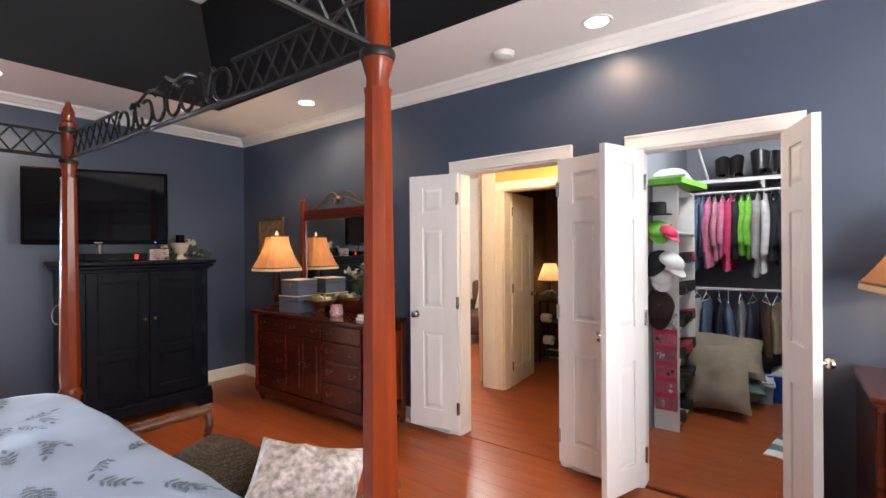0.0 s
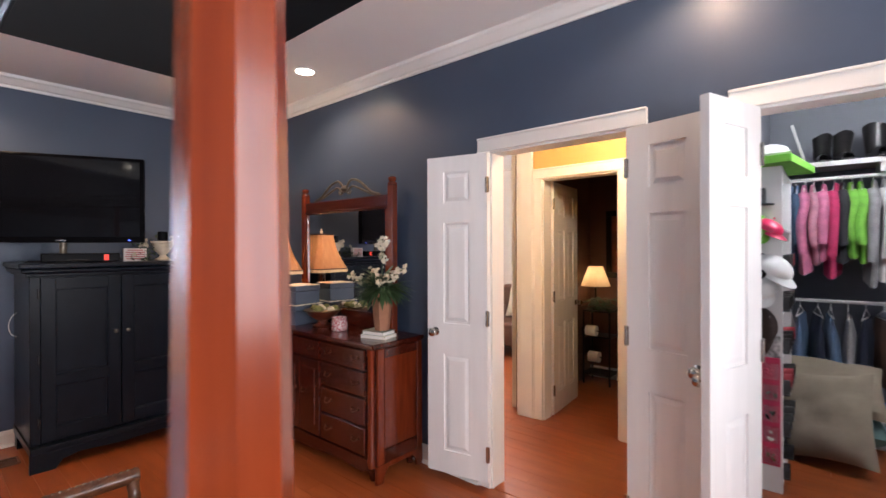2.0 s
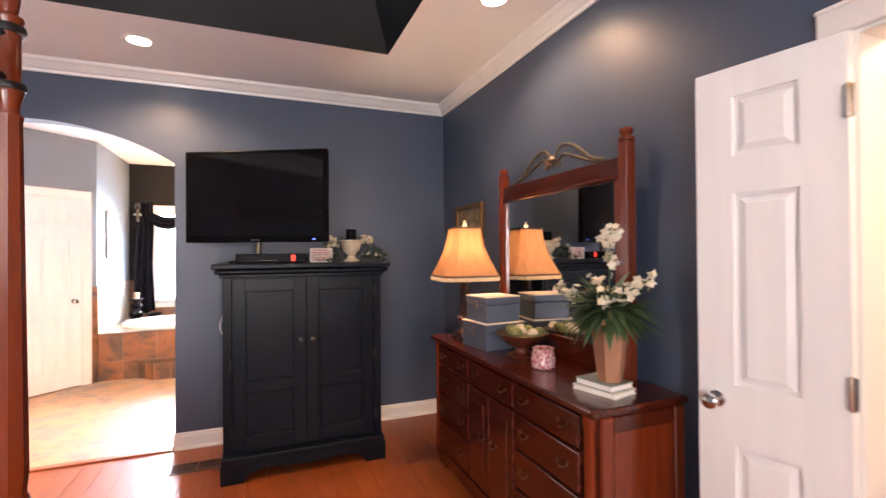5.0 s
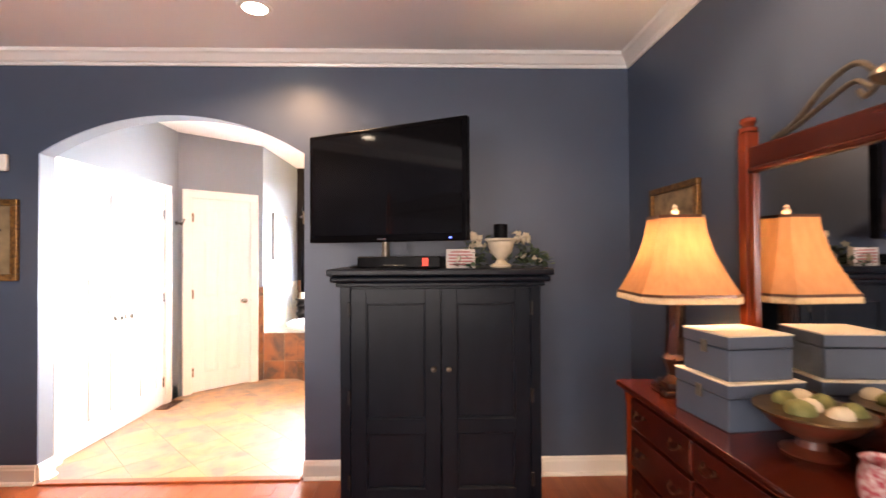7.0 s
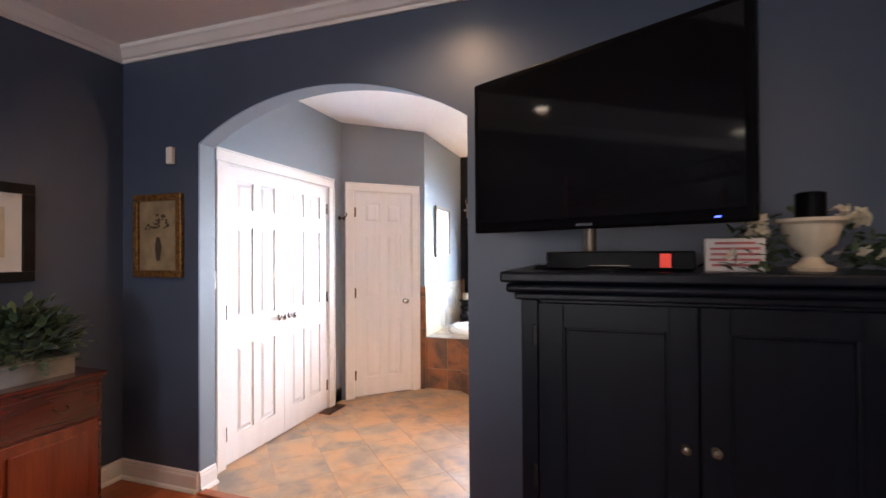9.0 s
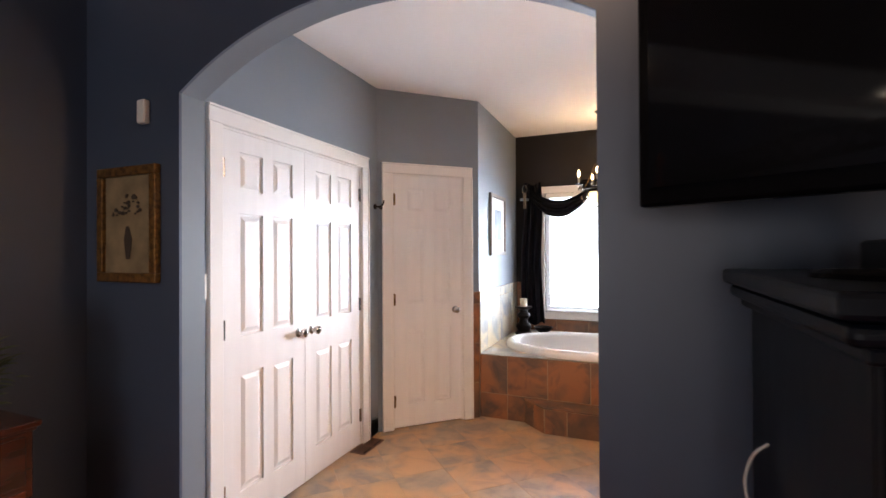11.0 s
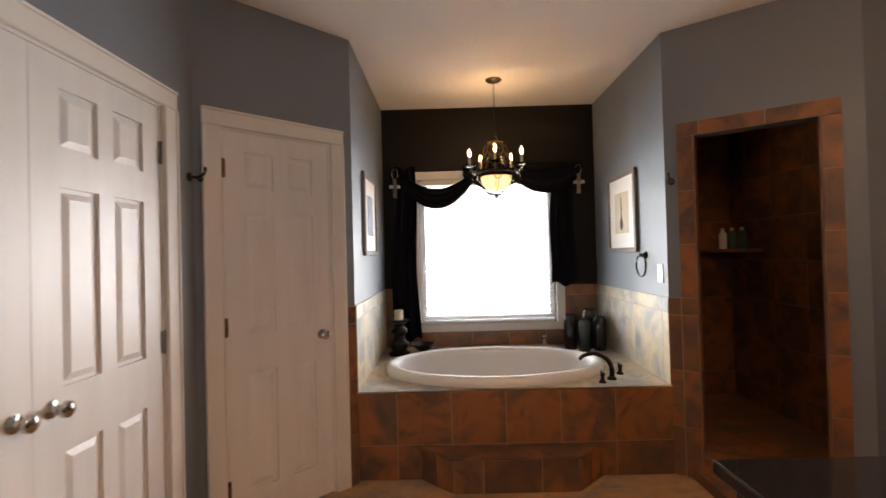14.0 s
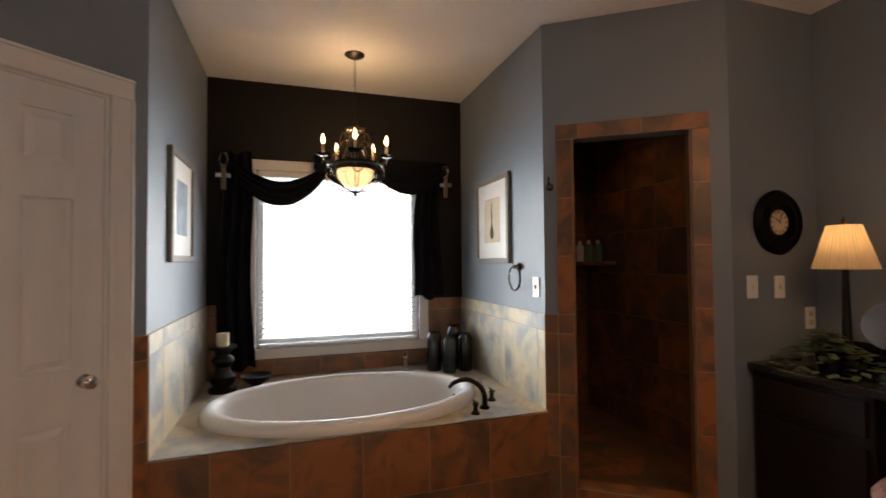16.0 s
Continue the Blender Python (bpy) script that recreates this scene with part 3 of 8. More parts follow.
def door(name, m, w, cols, label, knob_sides=(), knob_at=None, hinge_y=0.0, group="", metal=None, kx=None, h=2.022, foot=0.010):
    """A panelled leaf hinged at local x = 0 and reaching to x = w, 35 mm thick round y = 0."""
    t = thing(name, label=label, category="door", group=group)
    t.matrix_world = m
    y = 0.0175
    s = w / 0.62 if cols == 2 else w / 0.41
    cx = [(0.108 * s, 0.272 * s), (0.348 * s, 0.512 * s)] if cols == 2 else [(0.115 * s, 0.295 * s)]
    rz = [(0.190, 0.790), (0.985, 1.610), (1.730, 1.925)]
    bm = bmesh.new()
    edges = [0.0] + [c for p in cx for c in p] + [w]
    for a, b in zip(edges[0::2], edges[1::2]):
        box(bm, a, b, -y, y, foot, h, 0.0)
    zs = [foot] + [z for p in rz for z in p] + [h]
    for c0, c1 in cx:
        for a, b in zip(zs[0::2], zs[1::2]):
            box(bm, c0, c1, -y, y, a, b, 0.0)
    part("leaf_frame", bm, M_DOOR, t)
    for c0, c1 in cx:
        for z0, z1 in rz:
            bm = boxed(c0 - 0.002, c1 + 0.002, -0.007, 0.007, z0 - 0.002, z1 + 0.002)
            for sy in (1, -1):
                outer = [bm.verts.new((px, sy * 0.0072, pz)) for px, pz in [(c0 + 0.014, z0 + 0.014), (c1 - 0.014, z0 + 0.014), (c1 - 0.014, z1 - 0.014), (c0 + 0.014, z1 - 0.014)]]
                inner = [bm.verts.new((px, sy * 0.0150, pz)) for px, pz in [(c0 + 0.036, z0 + 0.036), (c1 - 0.036, z0 + 0.036), (c1 - 0.036, z1 - 0.036), (c0 + 0.036, z1 - 0.036)]]
                bm.faces.new(inner)
                for i in range(4):
                    bm.faces.new((outer[i], outer[(i + 1) % 4], inner[(i + 1) % 4], inner[i]))
            part("panel", bm, M_DOOR, t)
    for z in (0.22, 1.03, 1.83):
        bm = boxed(-0.012, 0.012, hinge_y - 0.003, hinge_y + 0.003, z - 0.045, z + 0.045)
        lathe([(0.006, -0.048), (0.006, 0.048)], 0.0, hinge_y + math.copysign(0.006, hinge_y or -1), z, 8, bm)
        part("hinge", bm, metal or M_CHROME, t, "metal butt hinge")
    for sd in knob_sides:
        knob(t, kx if kx is not None else w - 0.06, sd * y, 0.93, sd)
    return t


door("hall_door", pose(3.085, -0.034, 0, 0, 0, 180 + 12.0), 0.41, 1, "narrow white three-panel hall door, folded open", (-1, 1), group="hall double doors", hinge_y=0.0175, foot=0.05)
door("hall_door", pose(3.905, -0.040, 0, 0, 0, -14.0), 0.395, 1, "narrow white three-panel hall door with nickel knob, folded open", (-1, 1), group="hall double doors", hinge_y=-0.0175, foot=0.05)
door("closet_door", pose(4.415, -0.028, 0, 0, 0, -110.0), 0.365, 1, "narrow white closet door, standing open", (-1,), group="closet double doors", hinge_y=0.0175, foot=0.05)
door("closet_door", pose(5.098, -0.028, 0, 0, 0, -73.0), 0.365, 1, "narrow white closet door with nickel knob, standing open", (1,), group="closet double doors", hinge_y=0.0175, foot=0.05)
door("powder_room_door", pose(2.812, FAR + 0.135, 0, 0, 0, 95), 0.61, 2, "cream-lit white six-panel door, open into the powder room", (-1, 1), hinge_y=-0.0175)
w_dd = (DD[1] - DD[0] - 0.03) / 2
door("linen_closet_door", pose(DD[1] - 0.014, -3.904, 0, 0, 0, 180), w_dd, 2, "white six-panel double door leaf, closed", (-1,), group="linen closet doors", hinge_y=-0.0175)
door("linen_closet_door", pose(DD[0] + 0.014, -3.904, 0, 0, 0, 0), w_dd, 2, "white six-panel double door leaf, closed", (1,), group="linen closet doors", hinge_y=0.0175)
door("corner_door", MPD @ pose(PDG[0] + 0.014, 0.019, 0), 0.582, 2, "white six-panel door in the slanting corner, closed", (-1,), hinge_y=-0.0175, metal=M_BRASS)
# threshold between the wooden and the tiled floor
structure("threshold", boxed(-0.03, 0.035, A0 + 0.02, A1 - 0.02, -0.010, 0.012, 0.006), M_PLANK, "reddish wooden threshold strip in the arch")
structure("threshold_hall", boxed(HALL[0] + 0.014, HALL[1] - 0.014, 0.0, 0.06, -0.010, 0.006, 0.004), M_PLANK, "wooden threshold strip in the hall doorway")
# skirting that turns through the arch and round the bathroom
for p, q in (((-0.125, A1 + 0.055), (0, A1)), ((0, A0), (-0.125, A0)), ((-1.62, -3.885), (-1.76, -3.885)), ((-1.87, 0.03), (-1.87, -0.58))):
    skirting(q, p) if q[0] < p[0] and p[1] == q[1] == -3.885 else skirting(p, q)

# ---------- bedroom windows behind the camera ----------


def window(name, m, a, b, s, h, label, mid=True):
    """A double-hung window in an opening from a to b, sill s, head h; the room is at -y."""
    t = thing(name, label=label, category="window", kind="structure")
    t.matrix_world = m
    for x0, x1, z0, z1 in ((a, a + 0.05, s, h), (b - 0.05, b, s, h), (a + 0.05, b - 0.05, s, s + 0.06), (a + 0.05, b - 0.05, h - 0.05, h), (a + 0.05, b - 0.05, (s + h) / 2 - 0.02, (s + h) / 2 + 0.02))[:5 if mid else 4]:
        part("window_frame", boxed(x0, x1, 0.03, 0.08, z0, z1, 0.004), M_TRIM, t)
    g = part("pane", boxed(a + 0.05, b - 0.05, 0.052, 0.056, s + 0.06, h - 0.05), M_GLASS, t)
    g.visible_shadow = False
    return t


ME = pose(6.7, 0, 0, 0, 0, -90)
window("window_1", ME, 0.7, 1.8, 0.7, 2.2, "white double-hung bedroom window"), casing("window_1_casing", ME, 0.7, 1.8, 2.2, sill=0.7, bottom=True, label="white window casing")
window("window_2", ME, 2.6, 3.7, 0.7, 2.2, "white double-hung bedroom window"), casing("window_2_casing", ME, 2.6, 3.7, 2.2, sill=0.7, bottom=True, label="white window casing")
MW = pose(-3.73, 0, 0, 0, 0, 90)
window("window_3", MW, WIN[0], WIN[1], WIN[2], WIN[3], "white window over the bathtub, bright daylight behind", False)
casing("window_3_casing", MW, WIN[0], WIN[1], WIN[3], w=0.075, sill=WIN[2], bottom=True, label="white window casing over the bathtub")
M_SLAT = cloth("white_blind_slat", (0.85, 0.86, 0.88), (0.80, 0.82, 0.84), 0.6)
t = thing("window_blind", -3.715, 0, 0, 0, "white horizontal slat blind, lowered over the bathtub window", "blind")
part("head_rail", boxed(-0.02, 0.02, WIN[0] + 0.02, WIN[1] - 0.02, WIN[3] - 0.05, WIN[3] - 0.005, 0.003), M_WHITE, t)
one = None
k = 0
z = WIN[2] + 0.03
while z < WIN[3] - 0.06:
    if one is None:
        one = part("slat", boxed(-0.022, 0.022, WIN[0] + 0.025, WIN[1] - 0.025, -0.0012, 0.0012, m=pose(0, 0, 0, 0, 3, 0)), M_SLAT, t)
        one.location = (0, 0, z)
    else:
        o = one.copy()
        scene.collection.objects.link(o)
        o.location = (0, 0, z)
    z += 0.038
part("bottom_rail", boxed(-0.02, 0.02, WIN[0] + 0.025, WIN[1] - 0.025, WIN[2] + 0.004, WIN[2] + 0.020, 0.003), M_WHITE, t)
M_OUT = glow("bright_overcast_distance", (0.86, 0.93, 1.0), 20.0)
bd = structure("backdrop", boxed(-6.3, -6.2, -6.5, 2.0, -0.39, 5.0), M_OUT, "white overexposed daylight outside the window")

# ---------- bed ----------
BX0, BX1, BY0, BY1 = 2.20, 4.33, -4.30, -2.15
BYW = -2.195  # the west foot post is set further back to fit the camera's view


def post_bm(x, y):
    bm = lathe([(0.050, 0.0), (0.052, 0.06), (0.040, 0.10), (0.052, 0.16), (0.053, 0.20), (0.054, 0.62), (0.050, 0.66), (0.040, 0.69), (0.052, 0.73), (0.040, 0.76)], x, y, 0, 20)
    lathe([(0.040, 0.76), (0.045, 0.82), (0.032, 1.80), (0.035, 1.815)], x, y, 0, 8, bm, twist=radians(22.5))
    lathe([(0.028, 1.81), (0.026, 1.84), (0.036, 1.875), (0.037, 1.89), (0.030, 1.90), (0.030, 2.07), (0.036, 2.08), (0.036, 2.09), (0.022, 2.10), (0.027, 2.125), (0.028, 2.145), (0.017, 2.17), (0.012, 2.18), (0.012, 2.19), (0.0, 2.205)], x, y, 0, 20, bm)
    return bm


bed = thing("four_poster_bed", 0, 0, 0, 0, "cherry wood four-poster bed with a black iron canopy rail", "bed")
for x, y in ((BX1, BY1), (BX0, BYW), (BX0, BY0), (BX1, BY0)):
    p = part("post", post_bm(x, y), M_POST, bed, "turned and faceted cherry post", True)
    for z in (1.895, 2.055):
        part("collar", lathe([(0.031, -0.012), (0.040, -0.010), (0.042, 0.0), (0.040, 0.010), (0.031, 0.012)], x, y, z, 20), M_IRON, p, "iron collar", True)
for x0, x1, y0, y1 in ((BX0, BX1, BY1 - 0.02, BY1 + 0.02), (BX0, BX1, BY0 - 0.02, BY0 + 0.02), (BX0 - 0.015, BX0 + 0.015, BY0, BY1), (BX1 - 0.015, BX1 + 0.015, BY0, BY1)):
    part("bed_rail", boxed(x0, x1, y0, y1, 0.28, 0.48, 0.006), M_CHERRY_SHADED, bed)
part("headboard", boxed(BX0 + 0.04, BX1 - 0.04, BY0 - 0.025, BY0 + 0.025, 0.40, 1.30, 0.01, 2), M_CHERRY_SHADED, bed)


def canopy(length, m):
    """Iron rail: two bars, crossed lattice near the posts, scrolls in the middle. Runs along local x."""
    obs = [("rail_bar", tube([(0.03, 0, 1.915), (length - 0.03, 0, 1.915)], 0.009)), ("rail_bar", tube([(0.03, 0, 2.035), (0.62, 0, 2.035)], 0.007)), ("rail_bar", tube([(length - 0.62, 0, 2.035), (length - 0.03, 0, 2.035)], 0.007))]
    for s0 in (0.05, length - 0.62):
        bm = bmesh.new()
        for i in range(7):
            a = s0 + i * 0.081
            tube([(a, 0, 1.918), (a + 0.081, 0, 2.032)], 0.0045, 6, bm)
            tube([(a + 0.081, 0.006, 1.918), (a, 0.006, 2.032)], 0.0045, 6, bm)
        obs.append(("lattice", bm))
    c = length / 2
    bm = bmesh.new()
    for s in (1, -1):
        # a ring, an S-scroll crossing it, and two C-scrolls that meet in the middle
        tube([(c + s * px, py, pz) for px, py, pz in arc(0.385, 1.975, 0.050, 0, 360, 20)], 0.0065, 6, bm)
        tube(smooth_path([(c + s * 0.335, 0, 1.955), (c + s * 0.305, 0, 1.935), (c + s * 0.285, 0, 1.965), (c + s * 0.275, 0, 2.015), (c + s * 0.250, 0, 2.040), (c + s * 0.232, 0, 2.020)], 5), 0.0065, 6, bm)
        tube(smooth_path([(c + s * 0.335, 0.008, 2.030), (c + s * 0.305, 0.008, 2.045), (c + s * 0.280, 0.008, 1.985), (c + s * 0.250, 0.008, 1.930), (c + s * 0.228, 0.008, 1.950)], 5), 0.0065, 6, bm)
        for cx, r, zz in ((0.165, 0.054, 1.978), (0.062, 0.058, 1.984)):
            tube([(c + s * px, py, pz) for px, py, pz in arc(cx, zz, r, 60, 350, 18, grow=-0.010)], 0.0065, 6, bm)
        tube(smooth_path([(c + s * 0.235, 0, 2.035), (c + s * 0.15, 0, 2.062), (c + s * 0.07, 0, 2.056), (c, 0, 2.085)]), 0.0065, 6, bm)
    obs.append(("scroll", bm))
    for nm, b in obs:
        part(nm, moved(b, m), M_IRON, bed, "black iron", True)


canopy(math.hypot(BX1 - BX0, BY1 - BYW), pose(BX0, BYW, 0, 0, 0, math.degrees(math.atan2(BY1 - BYW, BX1 - BX0))))
canopy(BX1 - BX0, pose(BX0, BY0, 0))
canopy(BYW - BY0, pose(BX0, BY0, 0, 0, 0, 90))
canopy(BY1 - BY0, pose(BX1, BY0, 0, 0, 0, 90))

M_COMF = mat("pale_blue_cotton", (0.33, 0.42, 0.57), (0.28, 0.37, 0.52), 0.85, scale=3, bump=0.4, bscale=400)
M_SPRIG = mat("grey_printed_sprig", (0.10, 0.13, 0.18), (0.16, 0.20, 0.26), 0.9, scale=20)
part_m = solo("mattress", boxed(BX0 + 0.06, BX1 - 0.06, BY0 + 0.05, BY1 - 0.05, 0.46, 0.70, 0.05, 3), M_COMF, "thick mattress hidden under the comforter", "mattress")


def comf(u, v):
    """Comforter top: rounded edges that hang down on the two sides and the foot."""
    x = BX0 - 0.02 + u * (BX1 - BX0 + 0.04)
    y = BY0 + 0.35 + v * (BY1 - 0.035 - BY0 - 0.35)
    ex = min(x - BX0 + 0.02, BX1 + 0.02 - x)
    ey = BY1 - 0.035 - y
    e = min(ex if ex > 0 else 0, 0.24) / 0.24
    f = min(max(ey, 0), 0.15) / 0.15
    drop = 0.16 * (1 - math.sqrt(max(1 - (1 - e) ** 2, 0))) + 0.16 * (1 - math.sqrt(max(1 - (1 - f) ** 2, 0)))
    puff = 0.016 * noise.noise(Vector((x * 2.2, y * 2.2, 0))) + 0.008 * noise.noise(Vector((x * 7, y * 7, 3)))
    return (x, y, 0.800 - drop + puff)


cf = thing("comforter", 0, 0, 0, 0, "pale blue comforter with a grey leafy sprig print", "bedding")
part("quilt", sheet(comf, 70, 70, 0.03), M_COMF, cf, smooth=True)
rng = random.Random(5)
bm = bmesh.new()
for k in range(130):
    # a stem with pointed leaves set in pairs along it and one at the tip
    u, v, ang = rng.uniform(0.04, 0.96), 1 - rng.uniform(0.18, 0.97) ** 1.4, rng.uniform(-0.7, 0.7) + (0 if k % 4 else 2.6)
    cx, cy = BX0 + u * (BX1 - BX0), BY0 + 0.35 + v * (BY1 - BY0 - 0.4)
    bits = [(0.06, 0.0, 0.055, 0.0018)] + [(0.030 + 0.022 * j, s * rng.uniform(0.5, 0.9), rng.uniform(0.012, 0.021), 0.0056) for j in range(4) for s in (-1, 1)] + [(0.145, 0.0, 0.022, 0.0065)]
    for along, turn, half, wide in bits:
        a = ang + turn
        ox, oy = cx + math.cos(ang) * along + math.cos(a) * half * (turn != 0), cy + math.sin(ang) * along + math.sin(a) * half * (turn != 0)
        ring = []
        for lx, ly in ((-1, 0), (-0.4, 0.85), (0.2, 1), (1, 0), (0.2, -1), (-0.4, -0.85)):
            x, y = ox + lx * half * math.cos(a) - ly * wide * math.sin(a), oy + lx * half * math.sin(a) + ly * wide * math.cos(a)
            uu, vv = (x - BX0 + 0.02) / (BX1 - BX0 + 0.04), (y - BY0 - 0.35) / (BY1 - 0.035 - BY0 - 0.35)
            if 0.02 < uu < 0.98 and 0.02 < vv < 0.985:
                ring.append(bm.verts.new(Vector(comf(uu, vv)) + Vector((0, 0, 0.0045))))
        if len(ring) == 6:
            bm.faces.new(ring)
tagged(part("sprig_print", bm, M_SPRIG, cf, "grey printed leaves"), kind="stuff")
for x in (2.85, 3.78):
    p = solo("bed_pillow", moved(cushion(0.75, 0.5, 0.2, seed=x), pose(x, -4.12, 0.98, 62, 0, 0)), M_COMF, "pale blue pillow against the headboard", "pillow", "bed pillows", smooth=True)

# ---------- bench at the foot ----------
M_TAPES = mat("olive_dotted_upholstery", (0.030, 0.019, 0.010), (0.017, 0.011, 0.006), 0.85, scale=60, bump=0.8, bscale=130)
tn = M_TAPES.node_tree
vo = tn.nodes.new("ShaderNodeTexVoronoi")
vo.inputs["Scale"].default_value, vo.inputs["Randomness"].default_value = 120.0, 0.5
tn.links.new(tn.nodes["Texture Coordinate"].outputs["Object"], vo.inputs["Vector"])
dot = tn.nodes.new("ShaderNodeValToRGB")
dot.color_ramp.elements[0].position, dot.color_ramp.elements[1].position = 0.30, 0.42
dot.color_ramp.elements[0].color, dot.color_ramp.elements[1].color = (1, 1, 1, 1), (0, 0, 0, 1)
tn.links.new(vo.outputs["Distance"], dot.inputs[0])
dm = tn.nodes.new("ShaderNodeMix")
dm.data_type = "RGBA"
dm.inputs["B"].default_value = (0.105, 0.080, 0.046, 1)
tb_ = tn.nodes["Principled BSDF"].inputs["Base Color"]
tn.links.new(tb_.links[0].from_socket, dm.inputs["A"])
tn.links.new(dot.outputs[0], dm.inputs["Factor"])
tn.links.new(dm.outputs["Result"], tb_)
M_WALNUT = mat("walnut_wood", (0.12, 0.045, 0.018), (0.06, 0.022, 0.010), 0.3, scale=6, stretch=(1, 8, 8), coat=0.2)
bench = thing("upholstered_bench", 0, 0, 0, 0, "dark wood bench with olive dotted seat and nailhead trim", "bench")
b0, b1, c0, c1, ARM = 2.72, 3.98, -2.10, -1.74, 0.625
part("seat", boxed(b0 + 0.03, b1 - 0.03, c0, c1, 0.38, 0.45, 0.03, 3), M_TAPES, bench, "olive dotted upholstered seat", True)
part("seat_frame", boxed(b0 + 0.02, b1 - 0.02, c0 + 0.005, c1 - 0.005, 0.31, 0.38, 0.006), M_WALNUT, bench)
for x in (b0 + 0.02, b1 - 0.02):
    for y in (c0 + 0.02, c1 - 0.02):
        out = -1 if x < 3 else 1
        part("leg", tube(smooth_path([(x - out * 0.01, y, 0.345), (x + out * 0.012, y, 0.25), (x - out * 0.005, y, 0.12), (x + out * 0.02, y, 0.0)]), 0.026, 10, r_end=0.016), M_WALNUT, bench, "carved wooden leg", True)
        part("arm_post", tube(smooth_path([(x, y, 0.38), (x + out * 0.03, y, 0.50), (x + out * 0.01, y, 0.56), (x + out * 0.04, y, ARM - 0.005)]), 0.020, 10), M_WALNUT, bench, "", True)
    out = -1 if x < 3 else 1
    arm = part("arm_rail", tube([(x + out * 0.04, c0, ARM), (x + out * 0.04, c1, ARM)], 0.026, 12), M_WALNUT, bench, "", True)
    bm = bmesh.new()
    for i in range(17):
        lathe([(0.0062, 0), (0.0055, 0.003), (0.0, 0.005)], x + out * 0.04, c0 + 0.012 + i * (c1 - c0 - 0.024) / 16, ARM + 0.024, 8, bm)
    part("nailhead_trim", bm, M_PEWTER, arm, "row of silver nailheads")
M_PILLOW = mat("crushed_silver_velvet", (0.66, 0.60, 0.57), (0.24, 0.21, 0.20), 0.65, scale=38, bump=0.9, bscale=60, detail=8)
solo("accent_pillow", moved(cushion(0.42, 0.42, 0.14, seed=3, crease=0.03), pose(3.70, -1.91, 0.565, 34, 8, 40)), M_PILLOW, "silver crushed velvet pillow on the bench", "pillow", smooth=True)
solo("bolster_pillow", moved(cushion(0.44, 0.36, 0.20, seed=7), pose(3.16, -1.95, 0.515, 10, 4, 12)), M_TAPES, "olive dotted cushion lying on the bench", "pillow", smooth=True)

# ---------- armoire, television ----------
ar = thing("armoire", 0, 0, 0, 0, "black-blue painted two-door armoire", "armoire")
ax, ay0, ay1 = 0.675, -1.765, -0.755
part("body", boxed(0.03, ax - 0.03, ay0, ay1, 0.13, 1.28, 0.004), M_ARMOIRE, ar)
bm = boxed(0.02, ax + 0.005, ay0 - 0.02, ay1 + 0.02, 1.272, 1.295, 0.006, 2)
box(bm, 0.02, ax + 0.03, ay0 - 0.045, ay1 + 0.045, 1.295, 1.325, 0.012, 3)
box(bm, 0.02, ax + 0.045, ay0 - 0.06, ay1 + 0.06, 1.328, 1.362, 0.008, 2)
part("cornice", bm, M_ARMOIRE, ar, "moulded cornice top")
bm = boxed(0.03, ax + 0.045, ay0 - 0.008, ay1 + 0.008, 0.10, 0.16, 0.008, 2)
bb = bmesh.new()
sy0, sy1 = ay0 - 0.012, ay1 + 0.012
out = [(sy0, 0), (sy0 + 0.13, 0), (sy0 + 0.17, 0.055), (sy0 + 0.26, 0.075), ((sy0 + sy1) / 2, 0.06), (sy1 - 0.26, 0.075), (sy1 - 0.17, 0.055), (sy1 - 0.13, 0), (sy1, 0), (sy1, 0.12), (sy0, 0.12)]
prism([(p[0], p[1]) for p in out], 0, 0.03, bb)
moved(bb, Matrix(((0, 0, 1, ax + 0.02), (1, 0, 0, 0), (0, 1, 0, 0), (0, 0, 0, 1))))
part("plinth_moulding", bm, M_ARMOIRE, ar)
part("bracket_apron", bb, M_ARMOIRE, ar, "shaped bracket-foot apron")
for y in (sy0 + 0.06, sy1 - 0.06):
    part("foot", boxed(0.04, 0.14, y - 0.05, y + 0.05, 0, 0.12, 0.004), M_ARMOIRE, ar)
mid = (ay0 + ay1) / 2
